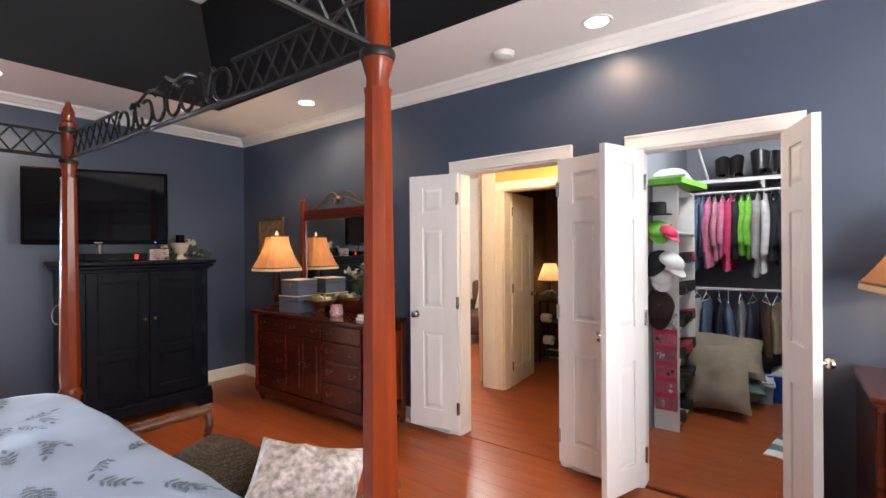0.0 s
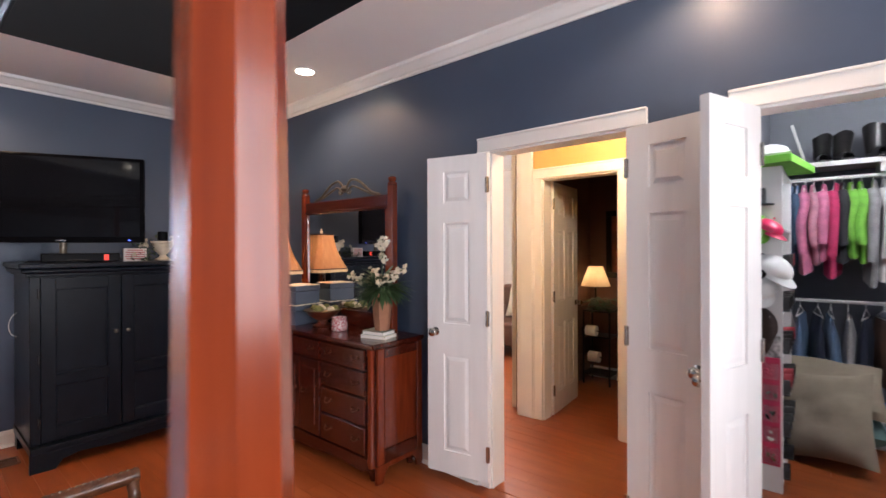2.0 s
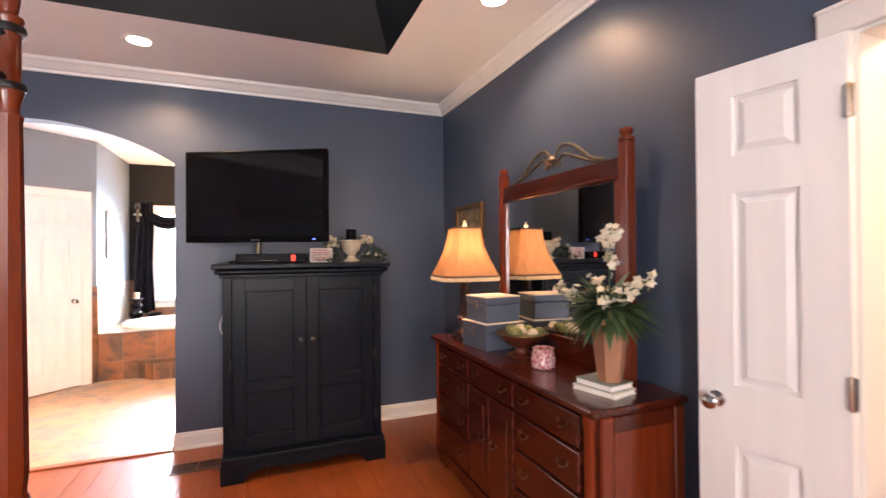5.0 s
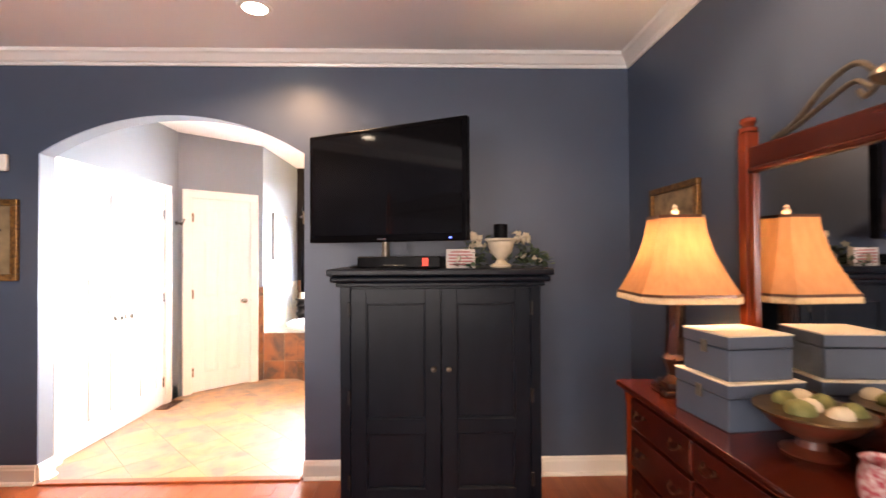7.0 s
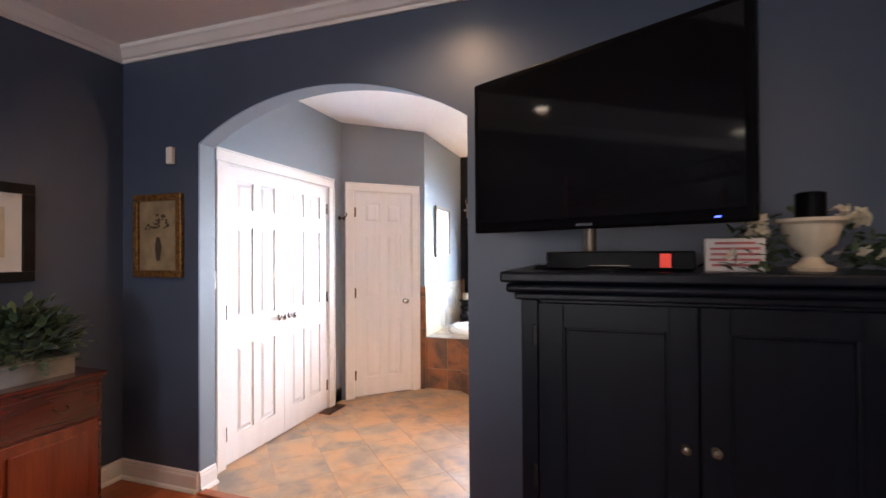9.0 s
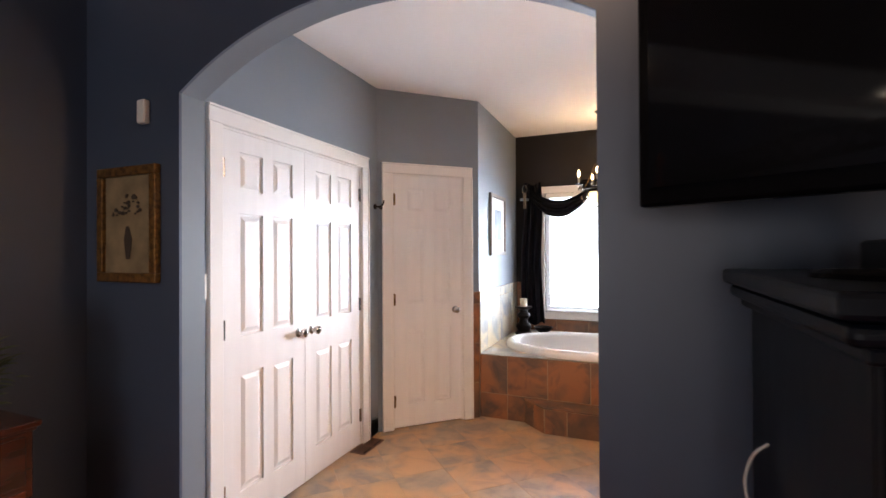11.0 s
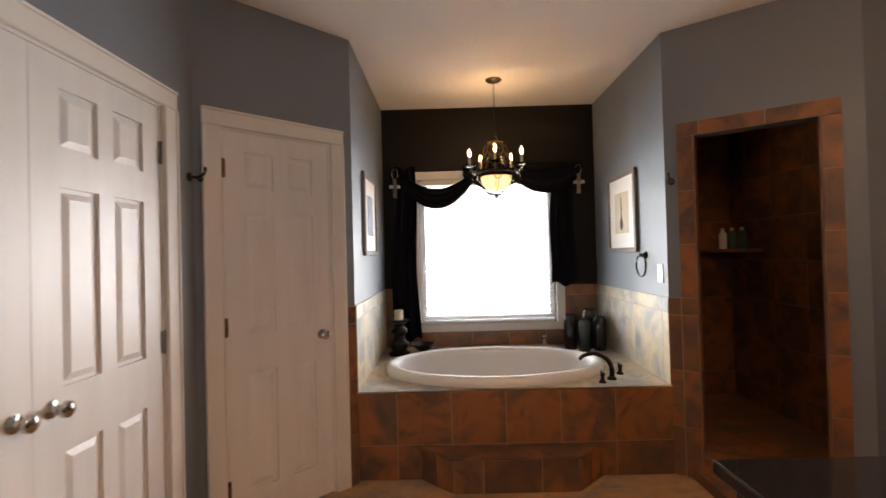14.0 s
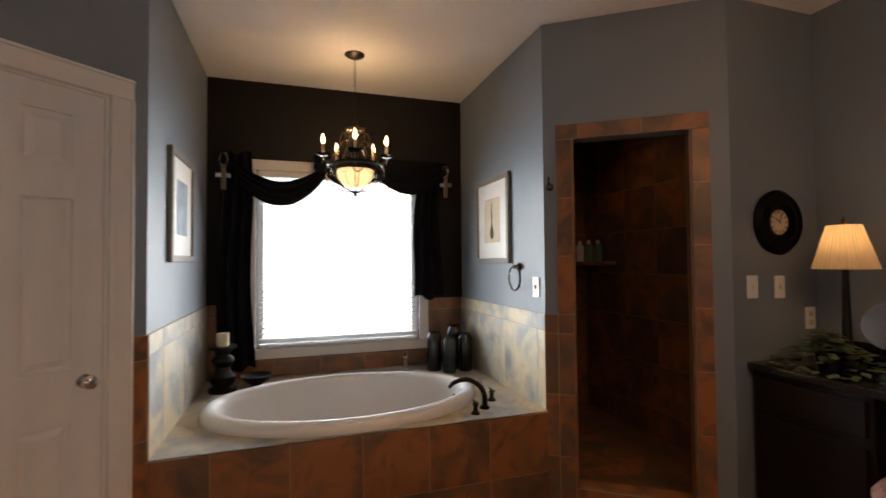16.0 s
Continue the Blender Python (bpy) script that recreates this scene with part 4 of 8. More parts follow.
for i, (y0, y1) in enumerate(((ay0 + 0.055, mid - 0.003), (mid + 0.003, ay1 - 0.055))):
    z0, z1, zm = 0.175, 1.262, 0.573
    d = part("door", boxed(ax - 0.034, ax - 0.0315, y0, y1, z0, z1), M_ARMOIRE, ar, "recessed-panel door")
    for nm, a in (("stile", (y0, y0 + 0.075, z0, z1)), ("stile", (y1 - 0.075, y1, z0, z1)), ("rail", (y0 + 0.075, y1 - 0.075, z0, z0 + 0.085)), ("rail", (y0 + 0.075, y1 - 0.075, z1 - 0.075, z1)), ("rail", (y0 + 0.075, y1 - 0.075, zm - 0.035, zm + 0.035))):
        part(nm, boxed(ax - 0.0315, ax - 0.004, *a, 0.0015), M_ARMOIRE, d)
    for a, b in ((z0 + 0.080, zm - 0.030), (zm + 0.030, z1 - 0.070)):
        bm = boxed(ax - 0.031, ax - 0.018, y0 + 0.070, y1 - 0.070, a, b)
        part("door_panel", bm, M_ARMOIRE, d)
        for e in ((y0 + 0.070, y0 + 0.084, a, b), (y1 - 0.084, y1 - 0.070, a, b), (y0 + 0.084, y1 - 0.084, a, a + 0.014), (y0 + 0.084, y1 - 0.084, b - 0.014, b)):
            part("panel_moulding", boxed(ax - 0.024, ax - 0.008, *e, 0.004, 2), M_ARMOIRE, d)
    ky = (y1 - 0.035) if i == 0 else (y0 + 0.035)
    kb = moved(lathe([(0.014, 0), (0.006, 0.006), (0.006, 0.014), (0.014, 0.020), (0.012, 0.028), (0.0, 0.031)], n=14), Matrix.Translation((ax - 0.006, ky, 0.86)) @ pose(0, 0, 0, 0, 90, 0))
    part("knob", kb, M_PEWTER, d, "small pewter knob", True)
    for z in (0.30, 0.72, 1.16):
        yy = ay0 + 0.045 if i == 0 else ay1 - 0.045
        part("hinge", boxed(ax - 0.034, ax - 0.002, yy - 0.008, yy + 0.008, z - 0.035, z + 0.035, 0.003), M_IRON, d)
for y0, y1 in ((ay0, ay0 + 0.053), (ay1 - 0.053, ay1)):
    part("front_stile", boxed(ax - 0.030, ax - 0.010, y0, y1, 0.16, 1.272, 0.003), M_ARMOIRE, ar)

tv = thing("television", 0.475, -1.565, 1.362, math.degrees(math.atan2(0.89, 0.45)), "large black flat-screen television on a swivel stand on the armoire", "television")
part("bezel", boxed(-0.50, 0.50, -0.022, 0.022, 0.140, 0.765, 0.008, 2), M_PLASTIC, tv)
part("screen", boxed(-0.475, 0.475, -0.0245, -0.0215, 0.180, 0.742), M_SCREEN, tv, "glossy dark screen")
part("back_cover", boxed(-0.38, 0.38, 0.018, 0.060, 0.20, 0.68, 0.015, 2), M_PLASTIC, tv)
part("neck", lathe([(0.022, 0.012), (0.022, 0.17)], 0, 0.02, 0, 14), M_PEWTER, tv, "silver stand neck", True)
part("stand_base", lathe([(0.21, 0.0), (0.21, 0.008), (0.19, 0.014), (0.02, 0.020)], 0, 0.0, 0.0, 32, None, 1.0, 0.55), M_PLASTIC, tv, smooth=True)
part("power_light", boxed(0.40, 0.415, -0.024, -0.0215, 0.155, 0.160), glow("blue_led", (0.1, 0.15, 1.0), 6), tv, "small blue light")
part("brand_plate", boxed(-0.03, 0.03, -0.0235, -0.0215, 0.150, 0.160), M_CHROME, tv, "small silver plate")
M_REDLED = glow("red_display", (0.9, 0.05, 0.02), 0.5)
sb = thing("cable_box", 0.48, -1.48, 1.362, 82, "black set-top box with a red display", "electronics")
part("case", boxed(-0.20, 0.24, -0.12, 0.14, 0.004, 0.062, 0.005), M_PLASTIC, sb)
part("display", boxed(0.145, 0.175, -0.1225, -0.119, 0.012, 0.054), M_REDLED, sb, "red lit display")
part("front_strip", boxed(-0.06, 0.06, -0.1225, -0.119, 0.016, 0.018), M_PEWTER, sb)

# ---------- dresser and mirror ----------
dr = thing("dresser", 0, 0, 0, 0, "long cherry wood dresser with brass pulls", "dresser")
dx0, dx1, dy0 = 0.952, 2.52, -0.455
part("body", boxed(dx0, dx1, dy0 + 0.02, -0.025, 0.115, 0.832, 0.004), M_CHERRY_SHADED, dr)
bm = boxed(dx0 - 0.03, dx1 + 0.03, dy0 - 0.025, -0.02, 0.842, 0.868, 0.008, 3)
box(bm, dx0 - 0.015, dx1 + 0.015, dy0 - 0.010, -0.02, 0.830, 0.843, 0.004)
part("top", bm, M_CHERRY_SHADED, dr, "glossy cherry top")
for x in (dx0 + 0.035, dx1 - 0.035):
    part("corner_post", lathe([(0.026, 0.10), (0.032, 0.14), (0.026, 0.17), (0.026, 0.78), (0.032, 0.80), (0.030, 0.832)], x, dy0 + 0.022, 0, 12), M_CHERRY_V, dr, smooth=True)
for x in (dx0 + 0.06, dx1 - 0.06):
    for y in (dy0 + 0.06, -0.075):
        part("foot", lathe([(0.020, 0.0), (0.022, 0.012), (0.030, 0.04), (0.048, 0.08), (0.050, 0.118)], x, y, 0, 12), M_CHERRY_SHADED, dr, smooth=True)
bm = prism([(dx0 + 0.03, 0.115), (dx0 + 0.10, 0.060), (dx0 + 0.3, 0.085), ((dx0 + dx1) / 2, 0.055), (dx1 - 0.3, 0.085), (dx1 - 0.10, 0.060), (dx1 - 0.03, 0.115), (dx1 - 0.03, 0.150), (dx0 + 0.03, 0.150)], 0, 0.025)
part("apron", moved(bm, Matrix(((1, 0, 0, 0), (0, 0, -1, dy0 + 0.022), (0, 1, 0, 0), (0, 0, 0, 1)))), M_CHERRY_SHADED, dr, "scalloped apron")
# sides take the lighter cherry, window light on them put into the colour
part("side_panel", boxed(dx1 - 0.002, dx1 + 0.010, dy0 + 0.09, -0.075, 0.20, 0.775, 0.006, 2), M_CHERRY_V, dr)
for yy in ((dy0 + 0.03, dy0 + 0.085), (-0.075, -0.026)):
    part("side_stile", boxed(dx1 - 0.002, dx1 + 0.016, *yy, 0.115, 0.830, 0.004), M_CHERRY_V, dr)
part("side_rail", boxed(dx1 - 0.002, dx1 + 0.016, dy0 + 0.086, -0.076, 0.770, 0.830, 0.004), M_CHERRY_SHADED, dr)
part("side_rail", boxed(dx1 - 0.002, dx1 + 0.016, dy0 + 0.086, -0.076, 0.115, 0.200, 0.004), M_CHERRY_SHADED, dr)


M_PULL = mat("tarnished_brass", (0.085, 0.050, 0.022), (0.035, 0.020, 0.010), 0.38, 0.85, scale=30)


def pull(parent, x, y, z):
    bm = tube(smooth_path([(x - 0.030, y, z), (x - 0.026, y - 0.014, z - 0.012), (x, y - 0.017, z - 0.020), (x + 0.026, y - 0.014, z - 0.012), (x + 0.030, y, z)], 4), 0.0026, 6)
    for s in (-1, 1):
        box(bm, x + s * 0.030 - 0.006, x + s * 0.030 + 0.006, y - 0.004, y + 0.002, z - 0.008, z + 0.008, 0.002)
    part("pull", bm, M_PULL, parent, "drop brass pull")


bm = prism([(dy0 + 0.022, 0.0), (dy0 + 0.075, 0.0), (dy0 + 0.085, 0.045), (dy0 + 0.12, 0.085), (-0.12, 0.085), (-0.085, 0.045), (-0.075, 0.0), (-0.026, 0.0), (-0.026, 0.114), (dy0 + 0.022, 0.114)], 0, 0.018)
part("side_apron", moved(bm, Matrix(((0, 0, 1, dx1 - 0.004), (1, 0, 0, 0), (0, 1, 0, 0), (0, 0, 0, 1)))), M_CHERRY_V, dr, "shaped bracket-foot side")
cols3 = [(dx0 + 0.075, 1.475), (1.49, 1.97), (1.985, dx1 - 0.075)]
rows4 = [(0.165, 0.335), (0.350, 0.515), (0.530, 0.680), (0.695, 0.818)]
for ci, (x0, x1) in enumerate(cols3):
    for ri, (z0, z1) in enumerate(rows4):
        if ci == 1 and ri < 3:
            if ri:
                continue
            for a, b in ((x0, (x0 + x1) / 2 - 0.003), ((x0 + x1) / 2 + 0.003, x1)):
                d = part("cupboard_door", boxed(a, b, dy0 - 0.003, dy0 + 0.022, 0.165, 0.680, 0.005, 2), M_CHERRY_SHADED, dr)
                part("door_field", boxed(a + 0.05, b - 0.05, dy0 - 0.009, dy0, 0.23, 0.615, 0.006, 2), M_CHERRY_SHADED, d)
                pull(d, b - 0.06 if a == x0 else a + 0.06, dy0 - 0.006, 0.46)
            continue
        d = part("drawer", boxed(x0, x1, dy0 - 0.003, dy0 + 0.022, z0, z1, 0.005, 2), M_CHERRY_SHADED, dr)
        for px in (x0 + 0.09, x1 - 0.09):
            pull(d, px, dy0 - 0.004, (z0 + z1) / 2 + 0.012)

mr = thing("dresser_mirror", 0, 0, 0, 0, "cherry framed mirror with a scrolled metal crest, on the dresser", "mirror")
mx0, mx1, my = 1.232, 2.30, -0.075
for x in (mx0, mx1):
    bm = boxed(x - 0.026, x + 0.026, my - 0.026, my + 0.026, 0.868, 1.90, 0.004)
    lathe([(0.034, 0), (0.034, 0.014), (0.020, 0.020), (0.030, 0.038), (0.028, 0.052), (0.0, 0.066)], x, my, 1.90, 16, bm)
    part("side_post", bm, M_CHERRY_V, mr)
bm = boxed(mx0 + 0.026, mx1 - 0.026, my - 0.020, my + 0.020, 1.755, 1.835, 0.005, 2)
box(bm, mx0 + 0.026, mx1 - 0.026, my - 0.027, my + 0.010, 1.735, 1.757, 0.006, 2)
part("top_rail", bm, M_CHERRY_SHADED, mr)
part("bottom_rail", boxed(mx0 + 0.026, mx1 - 0.026, my - 0.020, my + 0.020, 0.872, 0.985, 0.005, 2), M_CHERRY_SHADED, mr)
for x0, x1 in ((mx0 + 0.026, mx0 + 0.056), (mx1 - 0.056, mx1 - 0.026)):
    part("inner_moulding", boxed(x0, x1, my - 0.022, my + 0.012, 0.985, 1.736, 0.006, 2), M_CHERRY_V, mr)
part("glass", boxed(mx0 + 0.05, mx1 - 0.05, my - 0.008, my + 0.002, 0.98, 1.745), M_MIRROR, mr, "reflecting mirror glass")
part("backing", boxed(mx0 + 0.03, mx1 - 0.03, my + 0.004, my + 0.016, 0.98, 1.75), M_CHERRY_SHADED, mr)
mc = (mx0 + mx1) / 2
for s in (1, -1):
    for k, (dz, r) in enumerate(((0.0, 0.011), (-0.052, 0.009))):
        pts = smooth_path([(mc + s * 0.40, my, 1.842), (mc + s * 0.30, my, 1.875 + dz * 0.3), (mc + s * 0.19, my, 1.952 + dz), (mc + s * 0.09, my, 1.982 + dz), (mc + s * 0.035, my, 1.945 + dz), (mc + s * 0.02, my, 1.90), (mc + s * 0.055, my, 1.875), (mc + s * 0.075, my, 1.90)])
        part("crest_scroll", tube(pts, r, 8, r_end=0.007), M_PEWTER, mr, "antique metal scroll", True)
part("crest_knot", lathe([(0.0, -0.03), (0.028, -0.012), (0.034, 0.0), (0.028, 0.014), (0.0, 0.034)], mc, my, 1.915, 12), M_PEWTER, mr, smooth=True)


M_URN = mat("cream_stone", (0.66, 0.56, 0.42), (0.50, 0.42, 0.30), 0.7, scale=14, bump=0.3)


def bell_shade(bm, cx, cy, z0, z1, r0, r1, steps=10, n=4, cut=0.15, thick=0.003):
    """A flared shade of square plan with cut corners."""
    rings = []
    for i in range(steps + 1):
        f = i / steps
        r = r1 + (r0 - r1) * (1 - f) ** 1.65
        c = cut * r
        pts = [(r, r - 2 * c), (r - 2 * c, r), (-r + 2 * c, r), (-r, r - 2 * c), (-r, -r + 2 * c), (-r + 2 * c, -r), (r - 2 * c, -r), (r, -r + 2 * c)]
        rings.append([bm.verts.new((cx + x, cy + y, z0 + f * (z1 - z0))) for x, y in pts])
    for a, b in zip(rings, rings[1:]):
        for i in range(8):
            bm.faces.new((a[i], a[(i + 1) % 8], b[(i + 1) % 8], b[i]))
    return rings


M_LAMPWOOD = mat("dark_mahogany", (0.036, 0.0115, 0.0060), (0.020, 0.0065, 0.0038), 0.28, scale=6, stretch=(8, 8, 1), coat=0.2)


def table_lamp(name, x, y, z, rz, label, sr0, sr1, sz0, sz1, shade_mat, fringe=True):
    t = thing(name, x, y, z, rz, label, "lamp")
    bm = boxed(-0.075, 0.075, -0.075, 0.075, 0, 0.022, 0.006, 2)
    box(bm, -0.060, 0.060, -0.060, 0.060, 0.022, 0.050, 0.010, 2)
    lathe([(0.060, 0.05), (0.046, 0.060), (0.034, 0.075), (0.040, 0.100), (0.052, 0.125), (0.056, 0.140), (0.046, 0.155), (0.042, 0.165), (0.034, sz0 - 0.06), (0.038, sz0 - 0.05), (0.038, sz0 - 0.035), (0.026, sz0 - 0.02), (0.010, sz0 + 0.01), (0.008, sz0 + 0.09)], 0, 0, 0, 8, bm, twist=radians(22.5))
    part("stem", bm, M_LAMPWOOD, t, "dark carved stem", True)
    bm = bmesh.new()
    bell_shade(bm, 0, 0, sz0, sz1, sr0, sr1)
    part("shade", bm, shade_mat, t, "lit amber cloth shade")
    if fringe:
        for nm, zz, rr in (("trim_band", sz0, sr0 + 0.002), ("trim_band", sz1, sr1 + 0.002)):
            bm = bmesh.new()
            bell_shade(bm, 0, 0, zz - 0.006, zz + 0.006, rr, rr - 0.001, 1)
            part(nm, bm, M_WALNUT, t, "brown braid")
        bm = bmesh.new()
        c = 0.15 * sr0
        r = sr0
        cor = [(r, r - 2 * c), (r - 2 * c, r), (-r + 2 * c, r), (-r, r - 2 * c), (-r, -r + 2 * c), (-r + 2 * c, -r), (r - 2 * c, -r), (r, -r + 2 * c)]
        for i in range(8):
            (xa, ya), (xb, yb) = cor[i], cor[(i + 1) % 8]
            cnt = max(2, int(math.hypot(xb - xa, yb - ya) / 0.011))
            for k in range(cnt):
                f = (k + 0.5) / cnt
                lathe([(0.003, 0), (0.005, -0.010), (0.0055, -0.022), (0.0, -0.028)], xa + (xb - xa) * f, ya + (yb - ya) * f, sz0 - 0.004, 5, bm)
        part("fringe", bm, M_FRINGE, t, "cream bead fringe")
    part("finial", lathe([(0.004, 0), (0.014, 0.012), (0.016, 0.022), (0.008, 0.032), (0.011, 0.040), (0.0, 0.052)], 0, 0, sz1 + 0.004, 10), M_URN, t, "", True)
    bm = tube([(sr1 - 0.004, 0, sz1 - 0.004), (-sr1 + 0.004, 0, sz1 - 0.004)], 0.002, 6)
    tube([(0, 0, sz0 + 0.08), (0, 0, sz1 + 0.006)], 0.003, 6, bm)
    part("harp", bm, M_BRASS, t)
    return t


table_lamp("table_lamp", 1.135, -0.315, 0.868, -4, "table lamp with a lit amber bell shade, on the dresser", 0.188, 0.089, 0.405, 0.710, M_SHADE)
table_lamp("table_lamp", 5.60, -0.30, 0.885, 10, "table lamp with a lit amber shade, on the chest", 0.22, 0.09, 0.40, 0.70, M_SHADE)
# ---------- bedroom: small things ----------
M_LAMPFACE = glow("lit_downlight_lens", (1.0, 0.84, 0.62), 50)
for i, (x, y) in enumerate(DOWNLIGHTS):
    t = thing("recessed_light", x, y, H, 0, "white recessed ceiling downlight, lit", "ceiling light", "bedroom downlights")
    part("trim_ring", lathe([(0.062, 0.0), (0.064, -0.007), (0.085, -0.006), (0.090, 0.0)], n=28), M_WHITE, t, smooth=True)
    part("lens", lathe([(0.061, -0.001), (0.061, -0.0035), (0.0, -0.0035)], n=24), M_LAMPFACE, t, "glowing lens")
# fixture added for the bathroom fill spot, out of view
t = thing("recessed_light", -0.80, -2.05, HB, 0, "white recessed downlight added out of view in the bathroom ceiling, lit", "ceiling light")
part("trim_ring", lathe([(0.062, 0.0), (0.064, -0.007), (0.085, -0.006), (0.090, 0.0)], n=28), M_WHITE, t, smooth=True)
part("lens", lathe([(0.061, -0.001), (0.061, -0.0035), (0.0, -0.0035)], n=24), M_LAMPFACE, t, "glowing lens")
t = thing("smoke_detector", 3.61, -0.24, H, 0, "round white smoke detector on the ceiling", "smoke detector")
part("base", lathe([(0.070, 0.0), (0.070, -0.012), (0.066, -0.014)], n=28), M_WHITE, t, smooth=True)
part("cover", lathe([(0.066, -0.014), (0.062, -0.030), (0.040, -0.040), (0.0, -0.042)], n=28), M_WHITE, t, smooth=True)


def floor_vent(x, y, rz, w, d, material, label):
    t = thing("floor_vent", x, y, 0.0, rz, label, "vent")
    for a in ((-w / 2, w / 2, -d / 2, -d / 2 + 0.012), (-w / 2, w / 2, d / 2 - 0.012, d / 2), (-w / 2, -w / 2 + 0.012, -d / 2 + 0.012, d / 2 - 0.012), (w / 2 - 0.012, w / 2, -d / 2 + 0.012, d / 2 - 0.012), (-0.006, 0.006, -d / 2 + 0.012, d / 2 - 0.012)):
        part("frame", boxed(*a, 0.001, 0.009, 0.002), material, t)
    part("backing", boxed(-w / 2 + 0.01, w / 2 - 0.01, -d / 2 + 0.01, d / 2 - 0.01, 0.001, 0.003), M_PLASTIC, t)
    k = -d / 2 + 0.022
    while k < d / 2 - 0.018:
        part("slat", boxed(-w / 2 + 0.013, w / 2 - 0.013, k - 0.002, k + 0.003, 0.002, 0.007), material, t)
        k += 0.016


M_VENT = mat("brown_metal", (0.16, 0.08, 0.05), (0.10, 0.05, 0.03), 0.4, 0.4)
floor_vent(0.37, -1.94, 90, 0.32, 0.15, M_VENT, "brown metal floor vent by the armoire")
floor_vent(-1.50, -3.82, 0, 0.27, 0.12, M_VENT, "brown metal floor vent on the tile")


def picture(name, m, w, h, frame_mat, mat_mat, art_mat, label, fw=0.03, border=0.06, d=0.025, shapes=()):
    """A framed picture on a wall: local x along the wall, z up from its centre, standing out to -y."""
    t = thing(name, label=label, category="picture")
    t.matrix_world = m
    for a in ((-w / 2, w / 2, h / 2 - fw, h / 2), (-w / 2, w / 2, -h / 2, -h / 2 + fw), (-w / 2, -w / 2 + fw, -h / 2 + fw, h / 2 - fw), (w / 2 - fw, w / 2, -h / 2 + fw, h / 2 - fw)):
        bm = boxed(a[0], a[1], -d, -0.001, a[2], a[3], 0.005, 2)
        part("frame", bm, frame_mat, t)
    part("mat_board", boxed(-w / 2 + fw - 0.003, w / 2 - fw + 0.003, -d * 0.45, -0.001, -h / 2 + fw - 0.003, h / 2 - fw + 0.003), mat_mat, t)
    if border:
        part("print", boxed(-w / 2 + fw + border, w / 2 - fw - border, -d * 0.45 - 0.002, -d * 0.45 + 0.001, -h / 2 + fw + border, h / 2 - fw - border), art_mat, t)
    for nm, bm, mm in shapes:
        part(nm, moved(bm, Matrix.Translation((0, -d * 0.45 - 0.0025, 0))), mm, t)
    return t


M_CREAM = mat("cream_paper", (0.60, 0.52, 0.38), (0.50, 0.42, 0.29), 0.85, scale=9)
M_TANP = mat("aged_tan_paper", (0.27, 0.205, 0.115), (0.15, 0.11, 0.06), 0.85, scale=9)
M_PAPER = mat("white_mat_board", (0.74, 0.72, 0.68), (0.70, 0.68, 0.64), 0.85, scale=9)
M_INK = mat("brown_ink", (0.055, 0.040, 0.028), (0.035, 0.026, 0.018), 0.9, scale=40)
M_BLACKWOOD = mat("black_wood_frame", (0.012, 0.010, 0.009), (0.007, 0.006, 0.006), 0.35, scale=10, spec=0.15)
M_TAUPE = mat("taupe_wood_frame", (0.20, 0.17, 0.14), (0.15, 0.125, 0.10), 0.4, scale=12, stretch=(1, 1, 6))
M_SEPIA = mat("sepia_print", (0.30, 0.22, 0.12), (0.10, 0.07, 0.04), 0.8, scale=14, detail=8)
M_RUSTART = mat("rust_red_print", (0.30, 0.075, 0.020), (0.10, 0.025, 0.010), 0.7, scale=7, detail=6)


def bouquet_shapes(seed, w, h, n=34):
    """Flat printed flowers and a vase."""
    r = random.Random(seed)
    bm = prism([(-0.03 * w, -0.36 * h), (0.05 * w, -0.36 * h), (0.10 * w, -0.16 * h), (0.03 * w, -0.02 * h), (-0.03 * w, -0.02 * h), (-0.08 * w, -0.16 * h)], 0, 0.001)
    for k in range(n):
        a, rad = r.uniform(0, math.pi), r.uniform(0.02, 0.24) * h
        cx, cz, s = math.cos(a) * rad, 0.10 * h + math.sin(a) * rad * 0.9, r.uniform(0.012, 0.03) * h
        prism([(cx + s * math.cos(q * math.pi / 3 + k), cz + s * 0.7 * math.sin(q * math.pi / 3 + k)) for q in range(6)], 0, 0.0012 + 0.00008 * k, bm)
    return moved(bm, pose(0, 0, 0, 90))


picture("framed_print", pose(0.0, -4.11, 1.538, 0, 0, 90), 0.395, 0.515, M_GILT, M_TANP, M_TANP, "botanical print in an ornate gilt frame by the arch", 0.042, 0, 0.03, [("bouquet_print", bouquet_shapes(2, 0.31, 0.43), M_INK)])
picture("framed_print", pose(0.76, -4.43, 1.54, 0, 0, 180), 0.52, 0.52, M_BLACKWOOD, M_PAPER, M_CREAM, "cream print with double mat in a black frame", 0.055, 0.075, 0.03, [("inner_line", boxed(-0.13, -0.125, 0, 0.001, -0.16, 0.16), M_INK)])
picture("framed_print", pose(0.565, 0.0, 1.55, 0, 0, 0), 0.48, 0.50, M_GILT, M_SEPIA, M_SEPIA, "small sepia print in a gilt frame", 0.035, 0, 0.03)
solo("alarm_sensor", boxed(0.001, 0.032, -4.03, -3.98, 1.975, 2.08, 0.008, 2), M_WHITE, "small white alarm sensor on the wall", "sensor")

# dresser top
M_BOX = mat("slate_blue_box_paper", (0.070, 0.088, 0.125), (0.058, 0.074, 0.108), 0.6, scale=8, bump=0.2, bscale=150)
M_BOXEDGE = mat("cream_box_edge", (0.62, 0.55, 0.44), (0.56, 0.49, 0.38), 0.7)


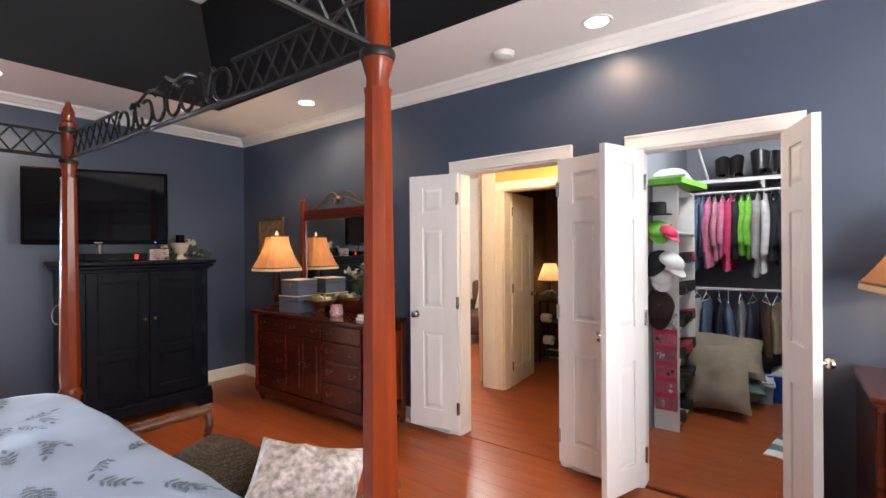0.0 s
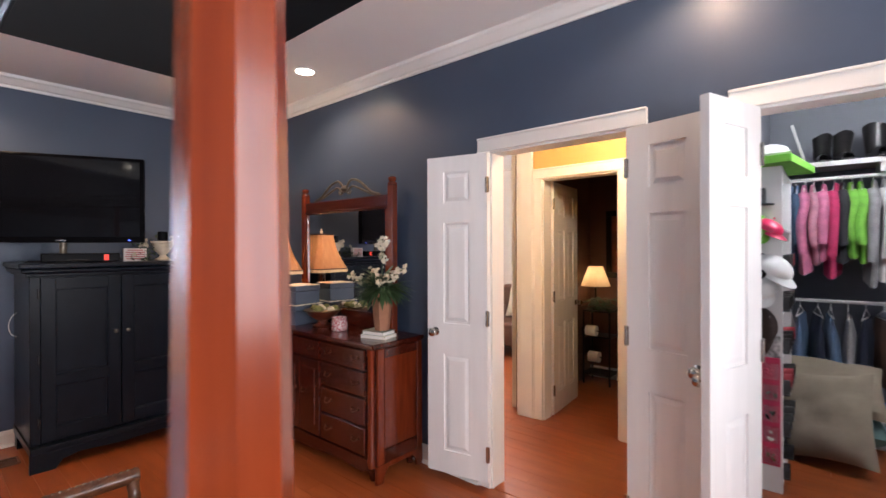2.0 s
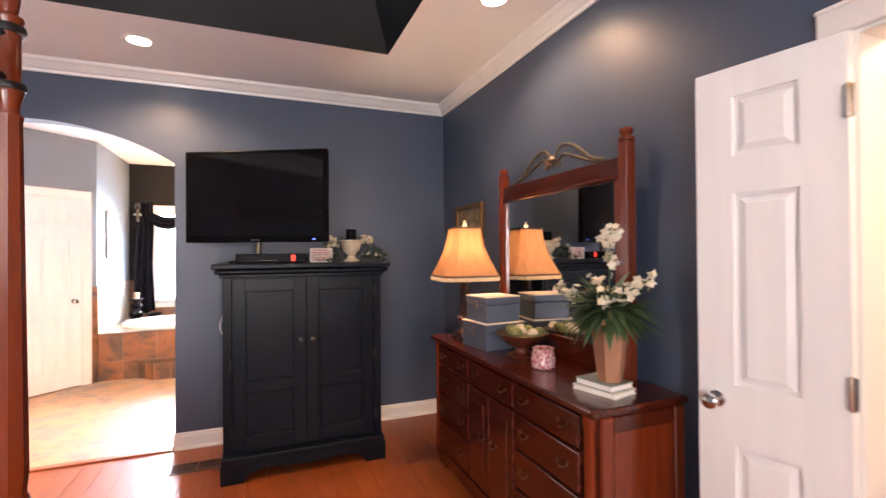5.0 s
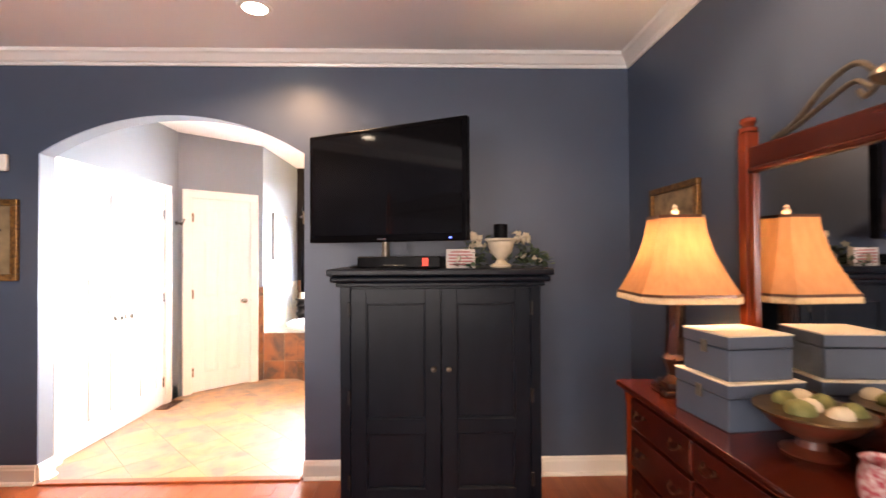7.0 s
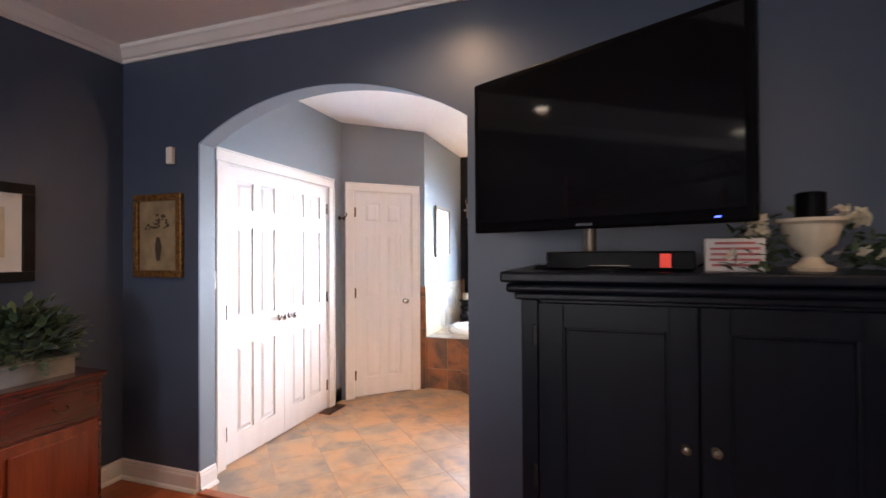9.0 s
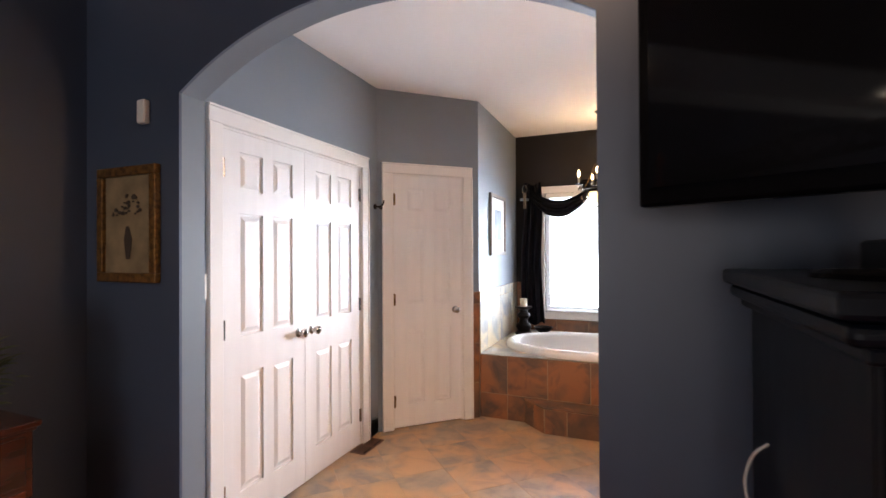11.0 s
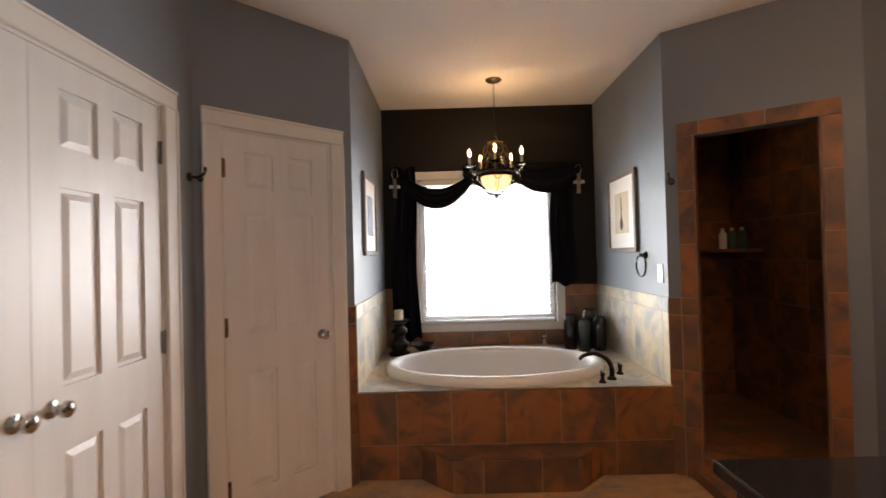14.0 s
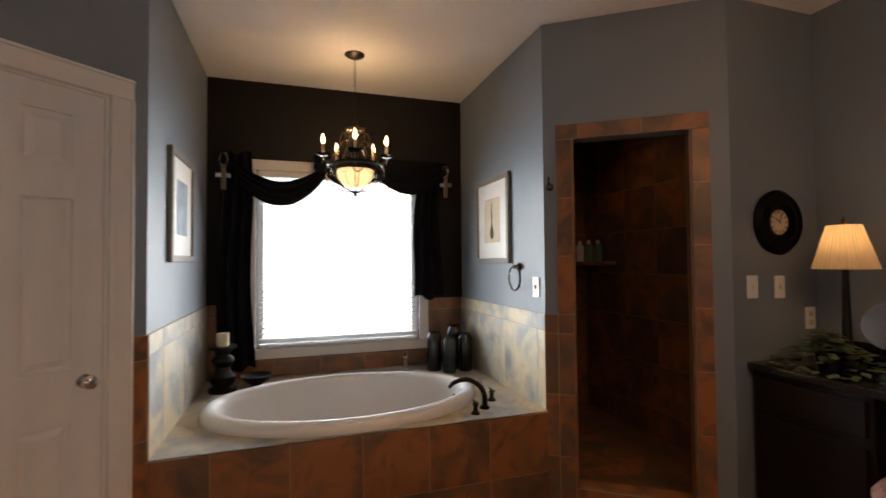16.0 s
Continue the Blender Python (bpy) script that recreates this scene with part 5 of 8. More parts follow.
def keepsake_box(x0, x1, y0, y1, z0, z1, label):
    t = thing("storage_box", (x0 + x1) / 2, (y0 + y1) / 2, z0, 6, label, "box", "stacked boxes")
    a, b, h = (x1 - x0) / 2, (y1 - y0) / 2, z1 - z0
    part("body", boxed(-a, a, -b, b, 0, h * 0.68, 0.003), M_BOX, t)
    part("lid", boxed(-a - 0.002, a + 0.002, -b - 0.002, b + 0.002, h * 0.70, h - 0.004, 0.003), M_BOX, t)
    part("lid_edge", boxed(-a - 0.003, a + 0.003, -b - 0.003, b + 0.003, h - 0.005, h, 0.001), M_BOXEDGE, t, "cream paper edge")
    part("latch", boxed(-0.014, 0.014, -b - 0.009, -b - 0.001, h * 0.52, h * 0.80, 0.002), M_PEWTER, t, "small metal latch")


keepsake_box(1.285, 1.545, -0.395, -0.125, 0.868, 1.020, "slate blue storage box with latch, on the dresser")
keepsake_box(1.305, 1.525, -0.375, -0.145, 1.021, 1.168, "smaller slate blue storage box, stacked on another")
M_BOWL = mat("red_brown_lacquer", (0.16, 0.035, 0.018), (0.09, 0.030, 0.015), 0.3, scale=18, detail=6, coat=0.3)
M_ARTI = mat("green_artichoke", (0.20, 0.19, 0.06), (0.10, 0.11, 0.03), 0.7, scale=30, bump=0.5)
bw = thing("footed_bowl", 1.70, -0.235, 0.868, 0, "footed red-brown lacquer bowl of decorative fruit", "bowl")
part("bowl", lathe([(0.075, 0.0), (0.078, 0.006), (0.040, 0.020), (0.034, 0.040), (0.060, 0.052), (0.105, 0.082), (0.136, 0.118), (0.140, 0.120), (0.134, 0.118), (0.100, 0.086), (0.0, 0.066)], n=36), M_BOWL, bw, smooth=True)
part("rim", lathe([(0.134, 0.116), (0.142, 0.118), (0.142, 0.123), (0.134, 0.123)], n=36), M_BRASS, bw, "gold rim", True)
for k, (dx, dy, s, pale) in enumerate(((-0.06, -0.03, 0.036, 0), (0.03, -0.06, 0.038, 0), (0.07, 0.02, 0.032, 1), (-0.02, 0.05, 0.036, 0), (0.0, -0.005, 0.033, 1), (-0.085, 0.04, 0.034, 1), (0.05, 0.075, 0.034, 0))):
    bm = bmesh.new()
    bmesh.ops.create_icosphere(bm, subdivisions=2, radius=s)
    for v in bm.verts:
        v.co *= 1 + 0.10 * math.sin(9 * math.atan2(v.co.y, v.co.x)) * (1 - abs(v.co.z) / s)
    fr = solo("decorative_fruit", moved(bm, pose(1.70 + dx, -0.235 + dy, 0.868 + 0.098 + s * 0.7, 30 * k, 20 * k, 0)), M_CREAM if pale else M_ARTI, "cream decorative fruit in the bowl" if pale else "green decorative artichoke in the bowl", "ornament", "bowl fruit", smooth=True)
M_JARGLASS = mat("pink_mosaic_glass", (0.62, 0.50, 0.48), (0.38, 0.05, 0.07), 0.12, scale=75, detail=1, coat=0.5, bump=0.6, bscale=75)
M_WAX = mat("red_wax", (0.42, 0.035, 0.05), (0.32, 0.02, 0.035), 0.45, scale=20)
jr = thing("candle_jar", 1.97, -0.285, 0.868, 0, "pink glass candle jar with red wax", "candle")
part("glass_jar", lathe([(0.048, 0.0), (0.056, 0.008), (0.058, 0.05), (0.050, 0.088), (0.054, 0.096), (0.051, 0.096), (0.047, 0.086), (0.054, 0.05), (0.050, 0.012), (0.0, 0.008)], n=28), M_JARGLASS, jr, smooth=True)
part("wax", lathe([(0.0, 0.010), (0.048, 0.013), (0.052, 0.05), (0.050, 0.058), (0.0, 0.056)], n=24), M_WAX, jr, smooth=True)
for k, (z0, z1, w, d, c, rz) in enumerate(((0.868, 0.889, 0.195, 0.140, (0.62, 0.57, 0.48), 14), (0.890, 0.915, 0.175, 0.130, (0.28, 0.33, 0.28), 10))):
    t = thing("book", 2.375, -0.275, z0, rz, "pale book lying on the dresser" if k == 0 else "grey-green book lying on another book", "book", "stacked books")
    part("cover", boxed(-w / 2, w / 2, -d / 2, d / 2, 0, 0.003), mat("book_cover", c, None, 0.6), t)
    part("cover", boxed(-w / 2, w / 2, -d / 2, d / 2, z1 - z0 - 0.003, z1 - z0), bpy.data.materials["book_cover" if k == 0 else "book_cover.001"], t)
    part("pages", boxed(-w / 2 + 0.004, w / 2 - 0.004, -d / 2 + 0.004, d / 2 - 0.004, 0.003, z1 - z0 - 0.003), M_PAPER, t, "cream page block")

M_LEAF = mat("green_leaf", (0.055, 0.105, 0.035), (0.028, 0.060, 0.022), 0.5, scale=12, vary=0.2)
M_LEAF2 = mat("grey_green_ivy", (0.065, 0.105, 0.050), (0.028, 0.052, 0.026), 0.55, scale=12, vary=0.2)
M_PETAL = mat("white_petal", (0.62, 0.56, 0.44), (0.48, 0.42, 0.30), 0.7, scale=20)
M_TERRA = mat("terracotta", (0.33, 0.155, 0.085), (0.25, 0.11, 0.06), 0.7, scale=12, bump=0.3)


def leaf(bm, base, d, up, length, width, curl=0.25, n=4):
    """A pointed leaf that bends down along its length."""
    d, up = Vector(d).normalized(), Vector(up)
    side = d.cross(up)
    side = side.normalized() if side.length > 1e-3 else Vector((1, 0, 0))
    nrm = side.cross(d).normalized()
    rows = []
    for i in range(n + 1):
        f = i / n
        c = Vector(base) + d * length * f - nrm * curl * length * f * f
        w = width * math.sin(math.pi * min(0.12 + 0.88 * f, 1.0)) * 0.5
        rows.append((bm.verts.new(c - side * w), bm.verts.new(c + nrm * w * 0.25), bm.verts.new(c + side * w)))
    for a, b in zip(rows, rows[1:]):
        bm.faces.new((a[0], a[1], b[1], b[0]))
        bm.faces.new((a[1], a[2], b[2], b[1]))


def flowers(bm, centres, r=0.012, seed=1):
    rr = random.Random(seed)
    for c in centres:
        ax = Vector((rr.uniform(-1, 1), rr.uniform(-1, 0.2), rr.uniform(-0.2, 1))).normalized()
        u = ax.orthogonal().normalized()
        v = ax.cross(u)
        for k in range(5):
            a = k * 2 * math.pi / 5
            leaf(bm, c, (u * math.cos(a) + v * math.sin(a)) + ax * 0.4, ax, r * 1.5, r * 1.1, 0.2, 3)


vz = thing("flower_vase", 2.40, -0.265, 0.9155, 0, "terracotta vase of white flowers and green leaves on books", "plant")
part("vase", lathe([(0.045, 0.0), (0.048, 0.006), (0.050, 0.02), (0.070, 0.200), (0.078, 0.240), (0.082, 0.246), (0.078, 0.248), (0.068, 0.215), (0.0, 0.200)], n=6), M_TERRA, vz)
rr = random.Random(11)
bm = bmesh.new()
for k in range(300):
    a, e = rr.uniform(0, 6.28), rr.uniform(-0.30, 1.2)
    d = Vector((math.cos(a) * math.cos(e), math.sin(a) * math.cos(e) * 0.8, math.sin(e)))
    leaf(bm, (d.x * 0.03, d.y * 0.03, 0.24 + rr.uniform(0, 0.05)), d, (0, 0, 1), rr.uniform(0.07, 0.19), rr.uniform(0.016, 0.040), 0.5)
part("foliage", bm, M_LEAF, vz, "green strap leaves")
for tip, nf, seed in (((0.01, 0.0, 0.61), 44, 3), ((0.23, -0.03, 0.41), 30, 4), ((-0.28, -0.06, 0.36), 30, 5), ((-0.17, 0.05, 0.40), 18, 6), ((0.12, -0.13, 0.35), 14, 8)):
    st = smooth_path([(0, 0, 0.22), (tip[0] * 0.35, tip[1] * 0.4, 0.22 + (tip[2] - 0.22) * 0.6), tip], 8)
    part("stem", tube(st, 0.003, 6), M_LEAF, vz)
    r2 = random.Random(seed)
    cen = []
    for k in range(nf):
        q = st[int(len(st) * r2.uniform(0.50, 1.0)) - 1]
        cen.append(q + Vector((r2.uniform(-0.03, 0.03), r2.uniform(-0.03, 0.03), r2.uniform(-0.02, 0.03))))
    bm = bmesh.new()
    flowers(bm, cen, 0.0125, seed)
    part("blossom", bm, M_PETAL, vz, "cluster of white blossoms")

# armoire top
ur = thing("stone_urn", 0.50, -0.93, 1.362, 0, "cream stone urn holding a black candle, on the armoire", "urn")
part("urn", lathe([(0.056, 0.0), (0.058, 0.012), (0.034, 0.024), (0.022, 0.042), (0.030, 0.054), (0.058, 0.078), (0.070, 0.118), (0.072, 0.138), (0.086, 0.146), (0.086, 0.156), (0.066, 0.156), (0.0, 0.146)], n=24), M_URN, ur, smooth=True)
solo("pillar_candle", lathe([(0.038, 0.0), (0.038, 0.085), (0.034, 0.088), (0.0, 0.086)], 0.50, -0.93, 1.508, 20), M_PLASTIC, "black pillar candle in the urn", "candle", smooth=True)
gl = thing("garland", 0.50, -0.86, 1.362, 0, "trailing ivy garland with white flowers on the armoire", "plant")
rr = random.Random(21)
bm = bmesh.new()
fl = []
for k in range(620):
    a = rr.uniform(-1, 1)
    y = -0.07 + 0.25 * a
    x, z = rr.uniform(-0.15, 0.15), 0.005 + 0.19 * rr.random() * (1.0 - 0.75 * a * a)
    if (abs(y + 0.07) < 0.10 and x > -0.09) or z > 0.10 and x > -0.02:
        continue
    leaf(bm, (x, y, z), (rr.uniform(-1, 1), rr.uniform(-1, 1), rr.uniform(-0.2, 0.8)), (0, 0, 1), rr.uniform(0.028, 0.050), rr.uniform(0.016, 0.028), 0.3, 3)
    if k % 30 == 0:
        fl.append(Vector((x, y, z + 0.03)))
for cy, cz in ((-0.21, 0.165), (-0.19, 0.125), (0.05, 0.170), (0.085, 0.150)):
    for k in range(9):
        fl.append(Vector((-0.06 + rr.gauss(0, 0.014), cy + rr.gauss(0, 0.016), cz + rr.gauss(0, 0.014))))
part("ivy", bm, M_LEAF2, gl, "grey-green ivy leaves")
bm = bmesh.new()
flowers(bm, fl, 0.016, 7)
part("blossom", bm, M_PETAL, gl, "white blossoms")
M_SIGN = mat("white_painted_wood", (0.62, 0.56, 0.52), (0.55, 0.49, 0.45), 0.7)
M_PINK = mat("dusty_red_paint", (0.42, 0.12, 0.12), (0.36, 0.09, 0.09), 0.7)
sg = thing("message_block", 0.60, -1.155, 1.362, 85, "small white sign block with dusty red lines", "sign")
part("block", boxed(-0.075, 0.075, -0.018, 0.018, 0, 0.098, 0.003), M_SIGN, sg)
for k, w in enumerate((0.058, 0.064, 0.060, 0.062, 0.050)):
    part("text_line", boxed(-w, w, -0.0195, -0.017, 0.016 + k * 0.016, 0.023 + k * 0.016), M_PINK, sg)
solo("cable", tube(smooth_path([(0.20, -1.772, 1.00), (0.20, -1.80, 0.97), (0.20, -1.815, 0.91), (0.20, -1.80, 0.85), (0.20, -1.772, 0.83)]), 0.0028, 6), M_WHITE, "thin white cord looped beside the armoire", "cable", smooth=True)

# south-west console with plant, and the chest in the north-east
def chest(name, x0, x1, y0, y1, h, label, front):
    """A small chest of drawers; front: -1 for a front at y0, 1 for a front at y1."""
    t = thing(name, (x0 + x1) / 2, (y0 + y1) / 2, 0, 0 if front < 0 else 180, label, "chest")
    w, d = (x1 - x0) / 2, (y1 - y0) / 2
    part("body", boxed(-w + 0.02, w - 0.02, -d + 0.02, d, 0.09, h - 0.03, 0.004), M_CHERRY_SHADED, t)
    bm = boxed(-w, w, -d, d, h - 0.024, h, 0.007, 3)
    box(bm, -w + 0.010, w - 0.010, -d + 0.010, d, h - 0.038, h - 0.023, 0.005, 2)
    part("top", bm, M_CHERRY_SHADED, t)
    part("plinth", boxed(-w + 0.008, w - 0.008, -d + 0.006, d, 0.0, 0.10, 0.008, 2), M_CHERRY_SHADED, t)
    zs = [0.12, 0.12 + (h - 0.18) * 0.70, h - 0.05]
    dz = part("drawer", boxed(-w + 0.045, w - 0.045, -d + 0.008, -d + 0.030, zs[1] + 0.012, zs[2], 0.005, 2), M_CHERRY_SHADED, t)
    for px in (-w * 0.55, w * 0.55):
        pull(dz, px, -d + 0.004, (zs[1] + zs[2]) / 2 + 0.01)
    for a, b in ((-w + 0.045, -0.003), (0.003, w - 0.045)):
        dd_ = part("door", boxed(a, b, -d + 0.008, -d + 0.030, zs[0], zs[1], 0.004), M_CHERRY_V, t)
        part("door_panel", boxed(a + 0.05, b - 0.05, -d + 0.001, -d + 0.012, zs[0] + 0.05, zs[1] - 0.05, 0.006, 2), M_CHERRY_V, dd_)
    return t


chest("console_chest", 0.36, 1.36, -4.42, -4.05, 0.80, "cherry wood chest with brass pulls under the picture", 1)
chest("bedside_chest", 5.34, 6.36, -0.62, -0.03, 0.885, "cherry wood chest beside the closet doors", -1)
M_TIN = mat("white_washed_planter", (0.26, 0.235, 0.20), (0.16, 0.145, 0.12), 0.7, scale=10)
pl = thing("planter", 0.66, -4.235, 0.80, 0, "bushy ivy plant in a whitewashed trough", "plant")
part("trough", prism([(-0.20, -0.08), (0.20, -0.08), (0.20, 0.08), (-0.20, 0.08)], 0.0, 0.09), M_TIN, pl)
part("trough_rim", boxed(-0.215, 0.215, -0.095, 0.095, 0.085, 0.102, 0.005), M_TIN, pl)
rr = random.Random(31)
bm = bmesh.new()
for k in range(620):
    a, e = rr.uniform(0, 6.28), rr.uniform(-0.5, 1.4)
    r = rr.uniform(0.5, 1.0)
    p = Vector((0.30 * r * math.cos(a) * math.cos(e), 0.17 * r * math.sin(a) * math.cos(e), 0.15 + 0.26 * r * math.sin(e) * (0.8 + 0.2 * math.sin(5 * a))))
    leaf(bm, p, p - Vector((0, 0, 0.05)) + Vector((rr.uniform(-0.1, 0.1), rr.uniform(-0.1, 0.1), rr.uniform(-0.1, 0.1))), (0, 0, 1), rr.uniform(0.035, 0.065), rr.uniform(0.028, 0.045), 0.35, 3)
part("ivy_leaves", bm, M_LEAF2, pl, "grey-green ivy leaves")
for k in range(14):
    a = k * 0.45
    part("vine", tube([(0.05 * math.cos(a), 0.04 * math.sin(a), 0.095), (0.20 * math.cos(a), 0.12 * math.sin(a), 0.24)], 0.003, 5), M_LEAF2, pl)

# ---------- hall, powder room, next room ----------
sh = thing("wall_shelf", 3.79, FAR, 1.575, 0, "small dark wooden shelf on the hall wall", "shelf")
part("board", boxed(-0.20, 0.20, -0.14, -0.002, 0, 0.022, 0.004), M_WALNUT, sh)
part("bracket", boxed(-0.12, -0.09, -0.10, -0.002, -0.09, 0.0, 0.006), M_WALNUT, sh)
sh2 = thing("wall_shelf", 3.79, FAR, 2.16, 0, "upper dark wooden shelf with moulded corbel on the hall wall", "shelf")
part("board", boxed(-0.21, 0.20, -0.15, -0.002, 0.10, 0.135, 0.006), M_WALNUT, sh2)
part("moulding", boxed(-0.17, 0.17, -0.12, -0.002, 0.045, 0.10, 0.02, 2), M_WALNUT, sh2)
part("corbel", moved(lathe([(0.0, -0.11), (0.020, -0.085), (0.050, -0.02), (0.075, 0.0), (0.085, 0.02), (0.060, 0.045)], n=4, twist=radians(45)), Matrix.Translation((-0.09, -0.064, 0))), M_WALNUT, sh2)
st = thing("paper_stand", 2.76, 2.56, 0, 0, "black metal stand holding paper rolls, with a lamp on top", "stand")
for x in (-0.14, 0.14):
    for y in (-0.12, 0.12):
        part("leg", tube([(x, y, 0.0), (x, y, 0.78)], 0.011, 8), M_IRON, st)
for z in (0.10, 0.50, 0.77):
    part("shelf", boxed(-0.15, 0.15, -0.13, 0.13, z, z + 0.016, 0.003), M_IRON, st)
for z, x in ((0.62, -0.03), (0.35, 0.0)):
    bm = lathe([(0.020, -0.055), (0.055, -0.055), (0.055, 0.055), (0.020, 0.055)], n=20)
    solo("paper_roll", moved(bm, pose(2.76 + x, 2.39, z - 0.04, 0, 90, 0)), M_PAPER, "white paper roll on the black stand", "paper roll", "paper rolls", smooth=True)
    part("roll_bar", tube([(x - 0.09, -0.17, z - 0.04), (x + 0.09, -0.17, z - 0.04)], 0.006, 6), M_IRON, st)
    part("bar_hook", tube([(x - 0.09, -0.17, z - 0.04), (x - 0.09, -0.12, z - 0.04), (x - 0.14, -0.12, z - 0.04)], 0.006, 6), M_IRON, st)
lm = thing("table_lamp", 2.71, 2.55, 0.786, 0, "small lamp with a lit cream shade in the dark room", "lamp")
part("stem", lathe([(0.06, 0), (0.06, 0.012), (0.018, 0.03), (0.026, 0.08), (0.012, 0.14), (0.010, 0.30)], n=16), M_BRONZE, lm, smooth=True)
part("shade", sheet(lambda u, v: ((0.155 - 0.08 * v) * math.cos(6.2832 * u), (0.155 - 0.08 * v) * math.sin(6.2832 * u), 0.255 + 0.21 * v), 28, 2), M_SHADE_C, lm, "lit cream shade", True)
fv = thing("ivy_plant", 2.80, 2.46, 0.786, 0, "trailing ivy on the black stand", "plant")
bm = bmesh.new()
rr = random.Random(41)
for k in range(170):
    a = rr.uniform(0, 6.28)
    p = Vector((0.17 * rr.random() * math.cos(a), 0.13 * rr.random() * math.sin(a), rr.uniform(0.002, 0.13)))
    leaf(bm, p, (math.cos(a), math.sin(a), rr.uniform(-0.2, 0.8)), (0, 0, 1), 0.055, 0.035, 0.4, 3)
part("ivy_leaves", bm, M_LEAF2, fv)
picture("framed_print", pose(2.98, 2.78, 1.49, 0, 0, 0), 0.46, 0.74, M_BLACKWOOD, M_RUSTART, M_RUSTART, "rust red print in a black frame on the brown wall", 0.06, 0, 0.03)
skirting((2.36, 2.78), (4.04, 2.78))
picture("framed_print", pose(1.02, 4.2, 1.60, 0, 0, 0), 0.50, 0.36, M_BLACKWOOD, M_PAPER, M_LEAF, "white-matted print in a black frame in the next room", 0.03, 0.09, 0.03)
picture("framed_print", pose(1.02, 4.2, 1.16, 0, 0, 0), 0.50, 0.36, M_BLACKWOOD, M_PAPER, M_LEAF, "white-matted leaf print in a black frame in the next room", 0.03, 0.09, 0.03)
M_SOFA = mat("brown_leather", (0.10, 0.045, 0.025), (0.07, 0.03, 0.018), 0.45, scale=8, bump=0.2)
so = thing("armchair", 1.30, 3.2, 0, 0, "brown leather armchair in the next room", "chair")
part("seat", boxed(-0.32, 0.32, -0.35, 0.30, 0.14, 0.46, 0.05, 3), M_SOFA, so, smooth=True)
part("backrest", boxed(-0.40, 0.40, 0.28, 0.46, 0.14, 0.92, 0.06, 3), M_SOFA, so, smooth=True)
for x in (-0.40, 0.33):
    part("armrest", boxed(x, x + 0.08 if x > 0 else x + 0.09, -0.36, 0.30, 0.10, 0.62, 0.035, 3), M_SOFA, so, smooth=True)
for x in (-0.32, 0.32):
    for y in (-0.28, 0.36):
        part("leg", lathe([(0.018, 0), (0.026, 0.145)], x, y, 0, 10), M_WALNUT, so)
solo("throw_pillow", moved(cushion(0.42, 0.42, 0.14, seed=9), pose(1.30, 3.36, 0.68, 70, 0, 0)), M_CREAM, "cream pillow on the armchair", "pillow", smooth=True)
# ---------- bathroom ----------
DX, DZ = -2.385, 0.540
bm = bmesh.new()
for a in ((DX - 0.045, DX - 0.012, -3.25, -1.33), (-3.73, -3.44, -3.25, -1.33), (-3.44, DX - 0.045, -3.25, -3.16), (-3.44, DX - 0.045, -1.58, -1.33)):
    box(bm, *a, 0, DZ - 0.012)
structure("tub_deck_core", bm, M_GROUT, "tiled platform round the bathtub")
TCX, TCY, TAX, TAY = -2.905, -2.362, 0.505, 0.785
tb = thing("bathtub", TCX, TCY, DZ, 0, "white oval drop-in bathtub in a tiled deck", "bathtub")


def oval(profile, n=64):
    bm = bmesh.new()
    rings = [[bm.verts.new((math.cos(2 * math.pi * i / n) * (TAX - ins), math.sin(2 * math.pi * i / n) * (TAY - ins), z)) for i in range(n)] for ins, z in profile]
    for a, b in zip(rings, rings[1:]):
        for i in range(n):
            bm.faces.new((a[i], a[(i + 1) % n], b[(i + 1) % n], b[i]))
    return bm, rings


bm, rings = oval([(0.004, 0.0), (0.0, 0.012), (0.006, 0.040), (0.022, 0.058), (0.045, 0.064), (0.070, 0.058), (0.086, 0.040), (0.094, 0.012), (0.115, -0.15), (0.15, -0.32), (0.22, -0.39)])
bm.faces.new(rings[-1])
part("shell", bm, M_TUB, tb, "glossy white acrylic shell", True)
part("overflow", moved(lathe([(0.034, 0), (0.034, 0.008), (0.028, 0.012), (0.0, 0.012)], n=20), pose(-0.02, TAY - 0.105, -0.05, 90, 0, 0)), M_BRONZE, tb, "bronze overflow plate", True)


def tiles(parent, m, w, h, size, material, off=(0.0, 0.0), gap=0.003, thick=0.010, cache={}):
    """Tiles over a w by h field in local x-z, standing out to -y; pieces cut at the edges; alike pieces share a mesh."""
    def cuts(length, o):
        c = [0.0]
        k = o if o > 0.02 else size
        while k < length - 0.02:
            c.append(k)
            k += size
        return c + [length]
    xs, zs = cuts(w, off[0]), cuts(h, off[1])
    bed_ = part("grout_bed", boxed(0.001, w - 0.001, -thick + 0.002, -0.0005, 0.001, h - 0.001), M_GROUT, parent)
    bed_.matrix_world = m
    for x0, x1 in zip(xs, xs[1:]):
        for z0, z1 in zip(zs, zs[1:]):
            key = (round(x1 - x0, 3), round(z1 - z0, 3), material.name)
            if key not in cache:
                a, b = key[0] / 2 - gap / 2, key[1] / 2 - gap / 2
                bm = boxed(-a, a, -thick, 0.0, -b, b)
                for v in bm.verts:
                    if v.co.y < -thick / 2:
                        v.co.x *= 1 - 0.001 / a
                        v.co.z *= 1 - 0.001 / b
                me = bpy.data.meshes.new("tile")
                bmesh.ops.recalc_face_normals(bm, faces=bm.faces)
                bm.to_mesh(me)
                bm.free()
                me.materials.append(material)
                cache[key] = me
            ob = new("tile", cache[key])
            ob.parent = parent
            ob.matrix_world = m @ Matrix.Translation(((x0 + x1) / 2, 0, (z0 + z1) / 2))


